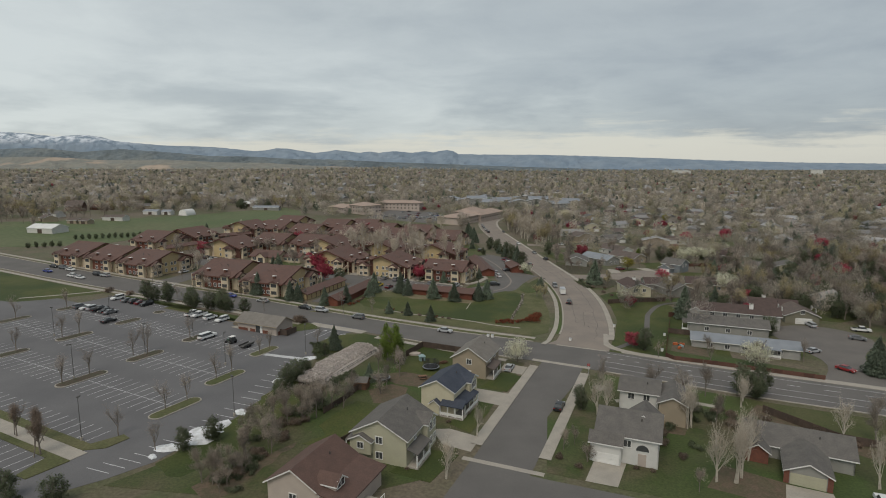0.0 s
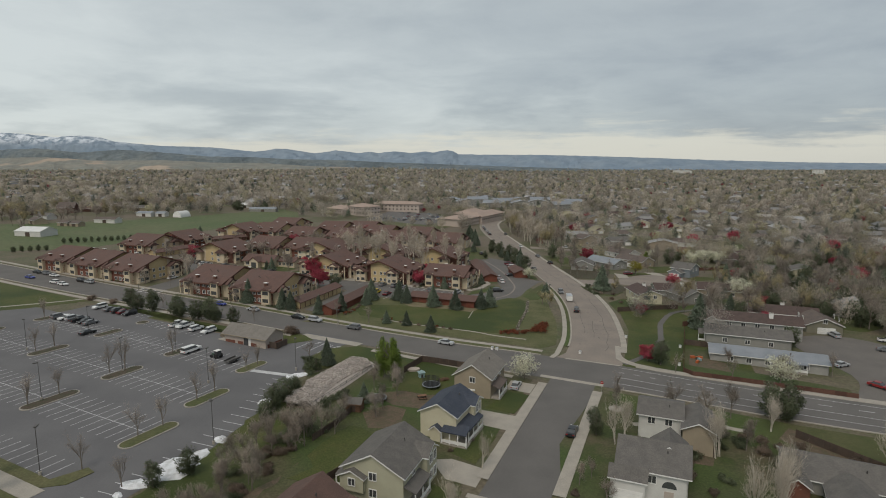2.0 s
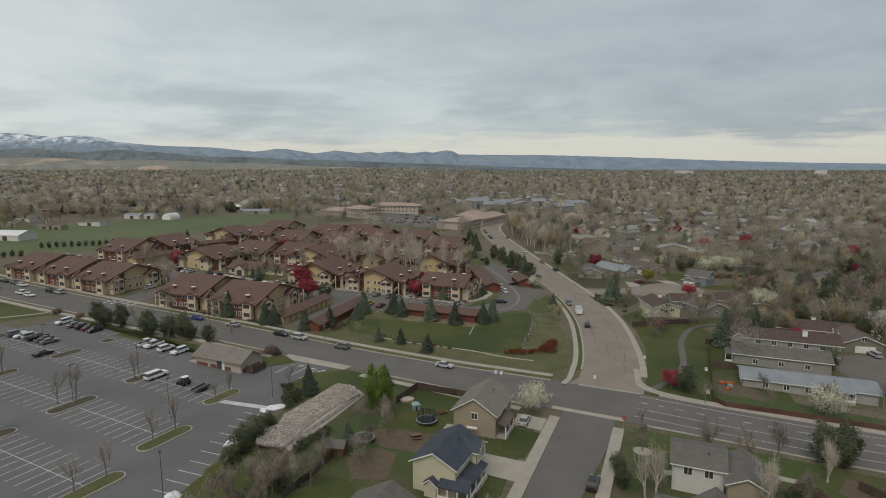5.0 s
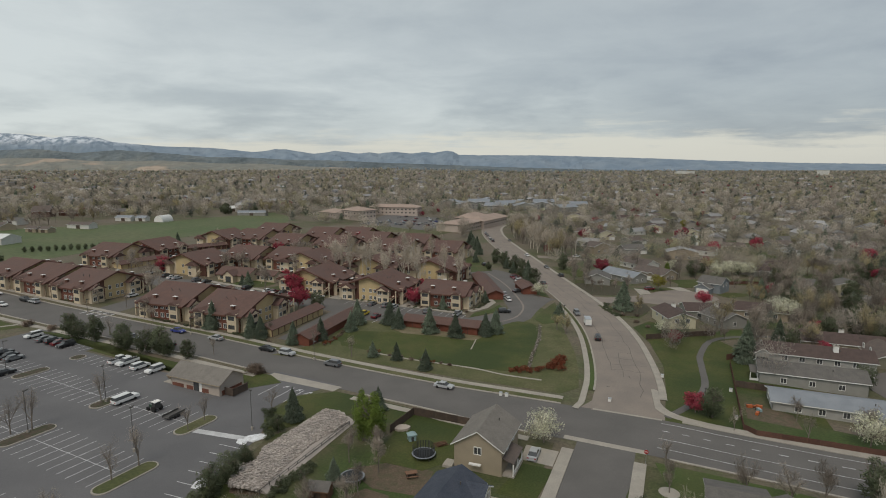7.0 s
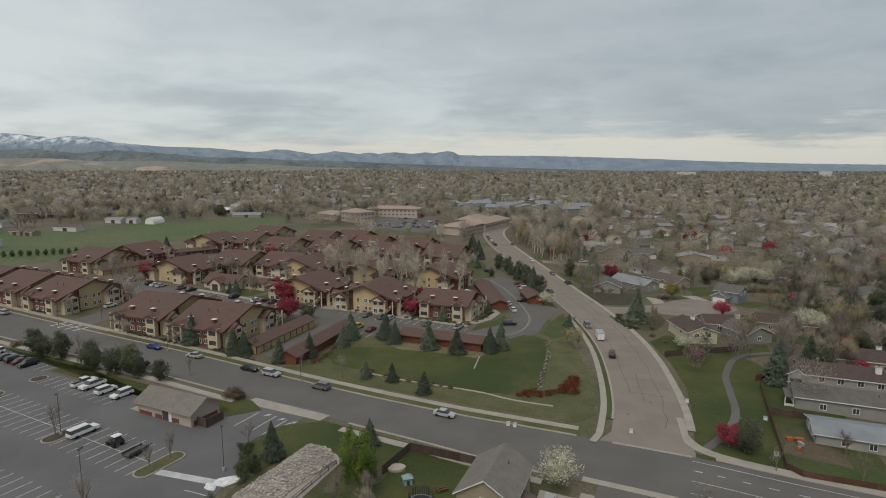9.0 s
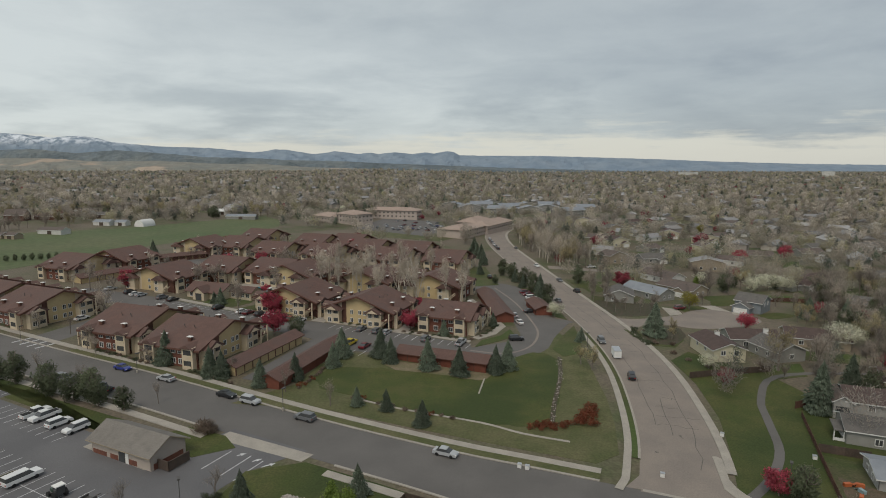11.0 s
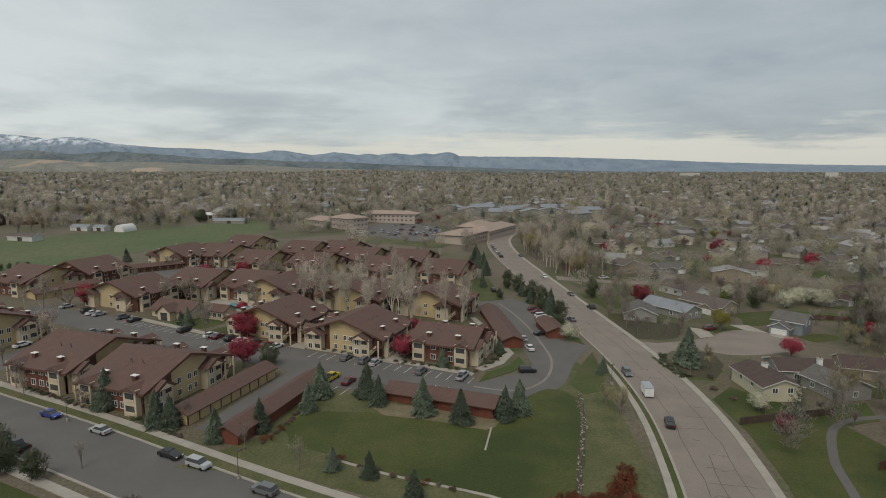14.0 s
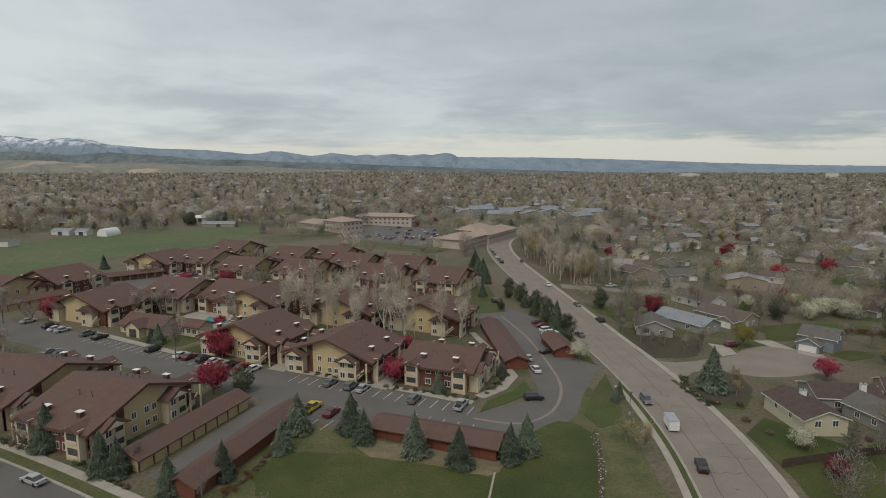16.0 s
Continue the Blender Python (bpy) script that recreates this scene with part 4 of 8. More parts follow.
def limbs(g, a, d, length, r, depth, rng, tips, up):
    b = a + d * length
    g.tube(a, b, r, r * 0.6, 6 if depth > 2 else 4 if depth > 1 else 3)
    if depth < 2:
        tips.append(a.lerp(b, 0.5 + 0.5 * rng.random()))
    if depth == 0:
        return
    for k in range(4 if depth == 3 else 3):
        turn = Vector(rng.normal(size=3)) * 0.5
        e = (d + turn + Vector((0, 0, up))).normalized()
        limbs(g, a.lerp(b, 0.4 + 0.6 * rng.random()), e, length * (0.6 + 0.3 * rng.random()), r * 0.52, depth - 1, rng, tips, up)


def tree_proto(name, height, crown, mat, bark, seed, twigs=700, size=0.14, long=2.2, label="", category="tree", leafy=False, up=0.25, stems=1, mid=0.56, half=0.34):
    """A broad-leaved tree: tapered trunk and limbs, and a crown of many small twigs, leaves or blossoms with gaps."""
    rng = np.random.default_rng(seed)
    g, tips = Geo(), []
    for k in range(stems):
        lean = 0.04 if stems == 1 else 0.16
        limbs(g, Vector((0.3 * rng.normal() * (stems > 1), 0.3 * rng.normal() * (stems > 1), -0.15)), Vector((rng.normal() * lean, rng.normal() * lean, 1)).normalized(), height * 0.27 * (0.8 + 0.4 * rng.random() if stems > 1 else 1), height * 0.017, 3, rng, tips, up)
    top = max(t.z for t in tips)
    wide = max(math.hypot(t.x, t.y) for t in tips)
    sx, sz = crown * 0.85 / wide, height * 0.9 / top
    g.v = [(x * sx, y * sx, z * sz) for x, y, z in g.v]
    root = g.link(name, bark)
    root.matrix_basis = pose(0, 0, -400)
    tagged(root, label, category)
    PROTOS.append(root)
    if leafy:
        c, r = [], []
        for _ in range(64):
            q = rng.normal(size=3)
            q = q / np.linalg.norm(q) * rng.random() ** 0.4
            c.append((q[0] * crown * 0.76, q[1] * crown * 0.76, height * mid + q[2] * height * half))
            r.append((crown * (0.2 + 0.16 * rng.random()),) * 2 + (height * 0.12,))
    else:
        c = [(t.x * sx, t.y * sx, t.z * sz) for t in tips]
        r = [(crown * (0.16 + 0.16 * rng.random()),) * 2 + (height * (0.07 + 0.06 * rng.random()),) for _ in c]
    v = sliver_cloud(twigs, c, r, size, long, rng, 0.0 if leafy else 0.62)
    ob = new("crown", cloud_mesh("crown", v, outwards(v, (0, 0, height * 0.5), (crown, crown, height * 0.42)), mat))
    ob.parent = root
    return root


def spruce_proto(name, height, radius, mat, seed, label, n=4400, power=0.82, low=0.03, droop=0.16):
    """A conifer of small boughs in uneven whorls round a straight trunk."""
    rng = np.random.default_rng(seed)
    root = Geo().tube((0, 0, -0.2), (0, 0, height * 0.97), radius * 0.08, 0.03, 7).link(name, M["bark"])
    root.matrix_basis = pose(0, 0, -400)
    tagged(root, label, "tree")
    PROTOS.append(root)
    v = []
    lump = rng.random(88)
    for _ in range(n):
        u = low + (1 - low) * rng.random() ** 1.35
        z = height * u
        a = rng.random() * math.tau
        tier = (u * 11 + 0.5 * lump[int(a / math.tau * 8)]) % 1
        bump = 0.74 + 0.42 * lump[int(a / math.tau * 8) + 8 * int(min(u, 0.99) * 11)]
        reach = (radius * (1 - u) ** power * bump * (1.12 - 0.34 * tier) + 0.08) * (0.5 + 0.5 * rng.random() ** 0.4)
        d, s = Vector((math.cos(a), math.sin(a), 0)), Vector((-math.sin(a), math.cos(a), 0))
        wide = 0.05 + 0.05 * reach * rng.random()
        length = 0.25 + 0.4 * rng.random()
        drop = length * (droop + 0.55 * rng.random())
        tip = d * reach + Vector((0, 0, z - drop))
        mid = d * max(reach - length, 0.02) + Vector((0, 0, z + 0.05))
        v += [mid + s * wide, mid - s * wide + Vector((0, 0, rng.normal() * 0.14)), tip]
    v = np.array(v)
    ob = new("crown", cloud_mesh("crown", v, outwards(v, (0, 0, 0), (1, 1, 1e9)) / radius + (0, 0, 0.3), mat, 0.3))
    ob.parent = root
    return root


def shrub_proto(name, w, h, mat, seed, label, n=420, size=0.1, long=1.8):
    rng = np.random.default_rng(seed)
    c = [(rng.normal() * w * 0.25, rng.normal() * w * 0.25, h * (0.3 + 0.3 * rng.random())) for _ in range(7)]
    r = [(w * 0.28, w * 0.28, h * 0.38)] * 7
    v = sliver_cloud(n, c, r, size, long, rng, 0.2)
    ob = new(name, cloud_mesh(name, v, outwards(v, (0, 0, h * 0.3), (w, w, h)), mat))
    ob.matrix_basis = pose(0, 0, -400)
    PROTOS.append(ob)
    return tagged(ob, label, "shrub")


PROTO = {
    "bare": [tree_proto("bare_tree", 11.5, 4.3, M["twig"], M["bark"], s, 1350, 0.052, 11, "leafless deciduous tree with grey-brown twigs") for s in (1, 2, 3, 33)],
    "small": [tree_proto("street_tree", 7.6, 2.5, M["twig"], M["bark"], s, 700, 0.024, 12, "small leafless street tree in the turf", up=0.4) for s in (4, 5)],
    "birch": [tree_proto("birch_tree", 10.5, 2.7, M["twig_pale"], M["bark_pale"], s, 1000, 0.028, 13, "leafless birch with several pale stems", up=0.5, stems=3) for s in (6, 7)],
    "bud": [tree_proto("budding_tree", 12, 4.8, M["twig_green"], M["bark"], s, 1900, 0.065, 7, "tall tree in first olive-green bud") for s in (8, 9)],
    "poplar": [tree_proto("poplar_tree", 13.5, 3.3, M["twig_pale"], M["bark_pale"], s, 1500, 0.034, 14, "tall leafless poplar with pale limbs", up=0.6) for s in (24, 25)],
    "rusty": [tree_proto("rusty_tree", 7.5, 1.9, M["shrub_brown"], M["bark"], 26, 1300, 0.04, 9, "young tree with rusty brown buds", up=0.7, stems=3)],
    "green": [tree_proto("leafy_tree", 12.5, 3.3, M["leaf_green"], M["bark"], 10, 7000, 0.13, 2.0, "tree in fresh bright green leaf", leafy=True, mid=0.52, half=0.44)],
    "yellow": [tree_proto("yellow_green_tree", 8.0, 4.4, M["leaf_yellow"], M["bark"], 11, 3200, 0.15, 1.2, "tree in yellow-green spring leaf", leafy=True)],
    "red": [tree_proto("crabapple_tree", 6.6, 3.9, M["blossom_red"], M["bark"], s, 3200, 0.18, 1.4, "crabapple tree in deep red blossom", leafy=True, mid=0.58, half=0.38) for s in (12, 13)],
    "white": [tree_proto("pear_tree", 7, 4.4, M["blossom_white"], M["bark"], s, 2600, 0.14, 1.3, "ornamental pear tree in white blossom", leafy=True) for s in (14, 15)],
    "spruce": [spruce_proto("spruce_tree", 8.0, 3.0, M["needle"], s, "blue-green spruce with drooping boughs") for s in (16, 17, 18)],
    "pine": [tree_proto("pine_tree", 7.6, 3.1, M["needle_dark"], M["bark"], s, 1900, 0.155, 2.2, "dark green pine with a rounded uneven crown", leafy=True, mid=0.48, half=0.42) for s in (19, 29)],
    "bush": [shrub_proto("shrub", 2.2, 1.5, M["shrub_brown"], 20, "dry brown shrub on bare earth", 900, 0.045, 5)],
    "redbush": [shrub_proto("shrub", 2.8, 1.7, M["shrub_red"], 21, "red-twigged shrub on the bank", 700)],
    "juniper": [shrub_proto("shrub", 2.4, 1.3, M["needle_dark"], 22, "low dark green juniper shrub", 600)],
}
COUNT = {}


def plant(kind, x, y, s=1.0, group=""):
    k = COUNT[kind] = COUNT.get(kind, -1) + 1
    protos = PROTO[kind]
    m = here(x, y, (k * 137.5) % 360)
    ob = copy_thing(protos[k % len(protos)], m)
    ob.scale = (s, s, s * (0.94 + 0.12 * ((k * 0.618) % 1)))
    if group:
        ob["group"] = group
    return ob


# ---------------------------------------------------------------- vehicles
CAR_MATS = {}


def car_paint(colour):
    if colour not in CAR_MATS:
        CAR_MATS[colour] = material("car_paint", colour, rough=0.3, grain=0.0, spec=0.5)
    return CAR_MATS[colour]


SHADES = {"white": (0.62, 0.62, 0.61), "silver": (0.36, 0.37, 0.38), "grey": (0.13, 0.135, 0.14), "black": (0.02, 0.021, 0.023), "red": (0.22, 0.02, 0.02),
          "blue": (0.03, 0.045, 0.22), "yellow": (0.45, 0.34, 0.02), "tan": (0.25, 0.21, 0.15), "maroon": (0.12, 0.02, 0.025), "green": (0.03, 0.06, 0.04)}
KINDS = {
    # length, width, body outline (x, z), cabin outline (x, z)
    "saloon": (4.7, 1.8, [(-2.35, 0.35), (2.35, 0.35), (2.35, 0.62), (2.2, 0.78), (0.95, 0.92), (-1.55, 0.95), (-2.3, 0.92)], [(-1.75, 0.93), (1.1, 0.9), (0.35, 1.38), (-0.95, 1.42)]),
    "estate": (4.6, 1.85, [(-2.3, 0.4), (2.3, 0.4), (2.3, 0.75), (2.15, 0.95), (1.1, 1.05), (-2.2, 1.08), (-2.3, 1.0)], [(-2.2, 1.06), (1.2, 1.04), (0.5, 1.62), (-1.9, 1.68)]),
    "pickup": (5.6, 1.95, [(-2.8, 0.5), (2.8, 0.5), (2.8, 0.9), (2.7, 1.08), (1.4, 1.12), (-2.75, 1.12)], [(-0.75, 1.1), (1.55, 1.1), (0.85, 1.78), (-0.55, 1.8)]),
    "camper_pickup": (5.6, 1.95, [(-2.8, 0.5), (2.8, 0.5), (2.8, 0.9), (2.7, 1.08), (1.4, 1.12), (-2.75, 1.12)], [(-2.7, 1.1), (1.55, 1.1), (0.85, 1.78), (-2.6, 1.82)]),
}
CARS = {}


def side_prism(g, pts, w0, w1):
    """Extrude an outline in x, z across the width; the upper points are drawn in."""
    z0, z1 = min(p[1] for p in pts), max(p[1] for p in pts)
    n = len(pts)
    half = [(w0 + (w1 - w0) * (z - z0) / (z1 - z0)) / 2 for _, z in pts]
    return g.add([(x, -h, z) for (x, z), h in zip(pts, half)] + [(x, h, z) for (x, z), h in zip(pts, half)],
                 [tuple(range(n)), tuple(range(2 * n - 1, n - 1, -1))] + [(i, n + i, n + (i + 1) % n, (i + 1) % n) for i in range(n)])


def car_proto(kind, shade):
    length, width, body, cabin = KINDS[kind]
    word = {"saloon": "saloon car", "estate": "sport utility car", "pickup": "pickup truck", "camper_pickup": "pickup truck with a covered bed"}[kind]
    root = thing("pickup_truck" if "pickup" in kind else "car", pose(0, 0, -400), "parked %s %s on asphalt" % (shade, word), "pickup truck" if "pickup" in kind else "car")
    paint = car_paint(SHADES[shade])
    b = side_prism(Geo(), body, width, width * 0.94).link("body", paint, root)
    side_prism(Geo(), cabin, width * 0.9, width * 0.72).link("glazing", M["glass"], b, "dark car windows")
    top = [(x, z) for x, z in cabin[2:]]
    xa, xb, zt = min(p[0] for p in top) - 0.08, max(p[0] for p in top) + 0.06, max(p[1] for p in top)
    Geo().box(xa, xb, -width * 0.37, width * 0.37, zt - 0.03, zt + 0.05).link("roof", paint, root)
    if kind == "pickup":
        Geo().box(-2.65, -0.85, -0.75, 0.75, 1.125, 1.14).link("bed", M["tyre"], root, "dark open load bed")
    for sx in (-0.3, 0.3):
        for sy in (-1, 1):
            y = sy * (width / 2 - 0.1)
            Geo().tube((sx * length, y - 0.11, 0.33), (sx * length, y + 0.11, 0.33), 0.33, 0.33, 12).link("wheel", M["tyre"], root, "black tyre")
    for y in (-width * 0.36, width * 0.36):
        Geo().box(length / 2 - 0.1, length / 2 + 0.02, y - 0.18, y + 0.18, 0.58, 0.74).link("headlight", M["white"], root)
        Geo().box(-length / 2 - 0.02, -length / 2 + 0.1, y - 0.16, y + 0.16, 0.7, 0.88).link("tail_light", M["red_plastic"], root)
    return root


def park(kind, shade, x, y, turn, group=""):
    if (kind, shade) not in CARS:
        CARS[kind, shade] = car_proto(kind, shade)
        PROTOS.append(CARS[kind, shade])
    ob = copy_thing(CARS[kind, shade], here(x, y, turn, 0.05))
    if group:
        ob["group"] = group
    return ob


# ---------------------------------------------------------------- flats
def window_part(parent, m, w=1.5, h=1.4, fine=True):
    """A white-framed sash window, centred at m's origin and facing -y, with two panes."""
    xs = (-w / 2 - 0.1, -w / 2, -0.04, 0.04, w / 2, w / 2 + 0.1)
    zs = (-h / 2 - 0.12, -h / 2, h / 2, h / 2 + 0.12)
    v = [(x, y, z) for y in (-0.09, 0.02) for z in zs for x in xs]
    f, shade = [], []
    for j in range(3):
        for i in range(5):
            k = j * 6 + i
            opening = j == 1 and i in (1, 3)
            if not (opening and fine):
                f.append((k, k + 1, k + 7, k + 6))
                shade.append(int(opening))
            if opening and fine:
                f += [(k, k + 24, k + 25, k + 1), (k + 1, k + 25, k + 31, k + 7), (k + 7, k + 31, k + 30, k + 6), (k + 6, k + 30, k + 24, k)]
                shade += [0] * 4
    f += [(0, 24, 42, 18), (5, 23, 47, 29), (18, 42, 47, 23), (0, 5, 29, 24)]
    shade += [0] * 4
    fr = link("window", v, f, [M["white"], M["glass"]], parent, "white-framed window", shade)
    fr.matrix_basis = m
    if fine:
        Geo().box(-w / 2, w / 2, -0.03, 0.0, -h / 2, h / 2).link("pane", M["glass"], fr, "dark glass pane")
    return fr


def wall_poly(parent, name, pts, m, mat, thick=0.25, label=""):
    """A wall given as an outline in x and z, facing -y, laid at m."""
    g = Geo()
    n = len(pts)
    g.add([(x, 0, z) for x, z in pts] + [(x, thick, z) for x, z in pts],
          [tuple(range(n)), tuple(range(2 * n - 1, n - 1, -1))] + [(i, n + i, n + (i + 1) % n, (i + 1) % n) for i in range(n)])
    ob = g.link(name, mat, parent, label)
    ob.matrix_basis = m
    return ob



def flats_proto(length=17.0, width=24.6, eave=5.6, ridge=9.9, fine=True):
    """Two-storey block: ridge along local x; yellow gable walls at both ends, brick long sides, cream bays, chimneys, outer stairs."""
    root = thing("apartment_building", pose(0, 0, -400), "two-storey flats with brown shingle roof, yellow gables and red brick sides", "apartment building", "flats of the estate")
    L, W = length / 2, width / 2
    pitch = (ridge - eave) / W
    for k, side in enumerate((1, -1)):
        # long brick side
        m = pose(0, -side * W, 0, 0, 0, 0 if side > 0 else 180)
        wall_poly(root, "wall", [(-L, -0.6), (L, -0.6), (L, eave), (-L, eave)], m, M["brick"], 0.3, "red brick long wall")
        for x in (-L + 2.2, L - 2.2):
            g = Geo().box(x - 1.7, x + 1.7, -1.3, 0, -0.3, eave + 0.2)
            bay = g.link("bay", M["stucco_cream"], root, "cream stucco bay with balcony recesses painted as dark panels")
            bay.matrix_basis = m
            for z in (1.35, 4.1):
                # dark panel paints the shade of a recess; the bay itself is solid
                Geo().box(x - 1.2, x + 1.2, -1.33, -1.2, z - 0.35, z + 1.0).link("balcony", M["glass"], bay, "dark panel painting the shade of a balcony opening")
                if fine:
                    Geo().box(x - 1.25, x + 1.25, -1.42, -1.3, z - 0.95, z - 0.3).link("parapet", M["stucco_cream"], bay)
            Geo().add([(x - 2.1, -1.8, eave - 0.1), (x + 2.1, -1.8, eave - 0.1), (x, -1.8, eave + 1.0), (x - 2.1, 1.5, eave - 0.1), (x + 2.1, 1.5, eave - 0.1), (x, 3.2, eave + 1.0)],
                      [(0, 1, 2), (0, 2, 5, 3), (1, 4, 5, 2), (3, 5, 4), (0, 3, 4, 1)]).link("gablet", M["roof_brown"], bay, "small brown shingle gablet")
        for x in (-2.1, 0.6, 2.9) if fine else (-1.8, 1.8):
            for z in (1.5, 4.2):
                window_part(root, m @ pose(x, -0.02, z), 1.3, 1.3, fine)
        # gable end
        e = pose(side * L, 0, 0, 0, 0, 90 * side)
        wall_poly(root, "wall", [(-W, -0.6), (W, -0.6), (W, eave - 0.2), (0, ridge - 0.25), (-W, eave - 0.2)], e, M["stucco_cream"], 0.3, "cream stucco gable wall")
        wall_poly(root, "gable_panel", [(-4.6, 0.0), (4.2, 0.0), (4.2, ridge - 0.3 - 4.4 * pitch), (0, ridge - 0.45), (-4.6, ridge - 0.3 - 4.8 * pitch)], e @ pose(0, -0.05, 0), M["stucco_yellow"], 0.05, "yellow stucco gable panel")
        for y in (-W + 3.6, W - 6.0):
            g = Geo().box(y - 2.4, y + 2.4, -2.0, 0, -0.3, 5.2)
            bay = g.link("bay", M["stucco_cream"], root, "cream stucco bay under its own gable")
            bay.matrix_basis = e
            Geo().add([(y - 3.3, -2.9, 4.85), (y + 3.3, -2.9, 4.85), (y, -2.9, 6.75), (y - 3.3, 0.0, 4.85), (y + 3.3, 0, 4.85), (y, 0, 6.75)],
                      [(0, 1, 2), (0, 2, 5, 3), (1, 4, 5, 2), (3, 5, 4), (0, 3, 4, 1)]).link("gablet", M["roof_brown"], bay, "small brown shingle gablet")
            if fine:
                wall_poly(bay, "gable_panel", [(y - 1.9, 5.0), (y + 1.9, 5.0), (y, 6.1)], pose(0, -2.96, 0), M["stucco_cream"], 0.05)
            for z in (1.45, 4.05):
                window_part(root, e @ pose(y - 1.1, -2.02, z), 1.2, 1.35, fine)
                if fine:
                    # balcony shade as a flat dark panel on the solid bay
                    Geo().box(y + 0.4, y + 2.0, -2.04, -1.9, z - 0.7, z + 0.7).link("balcony", M["glass"], bay, "dark panel painting the shade of a balcony opening")
                    Geo().box(y + 0.3, y + 2.1, -2.14, -2.04, z - 1.1, z - 0.45).link("parapet", M["stucco_cream"], bay)
        if fine:
            wall_poly(root, "wall_strip", [(-6.3, 0.0), (-4.62, 0.0), (-4.62, ridge - 0.35 - 4.62 * pitch), (-6.3, ridge - 0.35 - 6.3 * pitch)], e @ pose(0, -0.06, 0), M["trim_brown"], 0.05, "brown strip beside the yellow panel")
        for y in (-2.6, 0.4, 2.2) if fine else (-0.4,):
            for z in (1.45, 4.15):
                window_part(root, e @ pose(y, -0.07, z), 0.95, 1.25, fine)
        # open stair in the corner of the gable
        y0 = W - 2.9
        st = Geo()
        for s in range(11):
            st.box(y0 - 1.2 + s * 0.28, y0 - 0.9 + s * 0.28, -2.4, -1.2, s * 0.26, s * 0.26 + 0.12)
        # flat brown panel: the stair corner's shade is painted, not built as a recess
        wall_poly(root, "stair_recess", [(y0 - 0.4, 0.0), (y0 + 2.7, 0.0), (y0 + 2.7, 5.2), (y0 - 0.4, 5.2)], e @ pose(0, -0.05, 0), M["trim_brown"], 0.04, "dark brown panel painting the shade behind the open stair")
        stair = st.link("stair", M["stucco_cream"], root, "open outer stair with pale risers")
        stair.matrix_basis = e
        if fine:
            Geo().box(y0 - 0.2, y0 + 2.9, -2.6, 0, 2.75, 2.95).link("landing", M["trim_brown"], stair)
        Geo().slab([(y0 - 1.3, -2.45, 0.95), (y0 + 2.0, -2.45, 3.85), (y0 + 2.0, -2.35, 3.85), (y0 - 1.3, -2.35, 0.95)], 0.5).link("balustrade", M["stucco_cream"], stair)
        for y in (y0 - 0.2, y0 + 2.7) if fine else ():
            Geo().box(y - 0.16, y + 0.16, -2.7, -2.38, -0.3, eave - 0.3).link("post", M["stucco_cream"], stair)
        if fine:
            Geo().box(y0 + 0.4, y0 + 1.5, -0.06, 0.0, 0.0, 2.1).link("door", M["glass"], stair, "dark entrance door")
        # roof slope with overhang and fascia
        o, ov = 1.5, 1.1
        ez = eave - ov * pitch
        y1, s1 = -side * (W + ov), side
        quad = [(-L - o, y1, ez), (L + o, y1, ez), (L + o, 0, ridge), (-L - o, 0, ridge)]
        if side < 0:
            quad = [quad[1], quad[0], quad[3], quad[2]]
        roof = Geo().roof_slab(quad, 0.55, "roof", M["roof_brown"], M["trim_brown"], root, "brown shingle roof slope with dark fascia")
        # chimney stacks with white caps, and vent pipes
        for x in (-4.2, 4.2):
            y = -side * (W - 2.3)
            zr = ridge - abs(y) * pitch
            stack = Geo().box(x - 0.5, x + 0.5, y - 0.4, y + 0.4, zr - 0.6, zr + 1.0).link("chimney", M["trim_brown"], root, "brown chimney with a white metal cap")
            Geo().box(x - 0.75, x + 0.75, y - 0.55, y + 0.55, zr + 1.0, zr + 1.1).link("cap", M["white"], stack)
            for k2 in range(2 if fine else 0):
                xv, yv = x * 0.4 + k2 * 1.1 - 1, -side * (W * 0.38 + k2 * 0.7)
                zv = ridge - abs(yv) * pitch
                Geo().tube((xv, yv, zv - 0.2), (xv, yv, zv + 0.45), 0.09, 0.09, 6).link("vent_pipe", M["metal_dark"], roof)
    return root


FLATS, FAR_FLATS = flats_proto(), flats_proto(fine=False)
# centre and turn of each block; 0 puts the ridge along the estate's u axis
BLOCKS = [
    (-65.0, 230.6, -20), (-87.4, 240.8, -20), (-129.2, 260.4, -25), (-149.5, 269.9, -25), (-169.8, 279.4, -25),
    (-24.2, 268.0, 69), (-51.0, 279.6, 69), (-113.0, 309.5, 69), (-94.0, 330.0, -21), (-72.0, 328.0, -21), (-62.5, 320.5, 69),
    (-2.0, 307.5, 69), (-30.0, 312.0, 69), (-24.0, 369.0, -21), (-15.0, 394.0, -21), (3.0, 366.0, -21), (-60.0, 377.0, -21), (-87.0, 380.0, -21),
    (-132.0, 392.0, 69), (-112.0, 398.0, -21), (-111.0, 433.0, -21), (-151.0, 346.0, 69), (-160.0, 328.0, -21), (-54.0, 420.0, -21), (-74.0, 416.0, -21), (-40, 398, -21),
]
for bx, by, bt in BLOCKS:
    copy_thing(FLATS if by < 290 and bx > -140 else FAR_FLATS, here(bx, by, bt))
small = flats_proto(16.5, 17.0, 5.6, 8.6)
small["label"] = "smaller two-storey brick flats with brown shingle roof"
copy_thing(small, here(3.0, 261.0, -21))
PROTOS += [FLATS, FAR_FLATS, small]


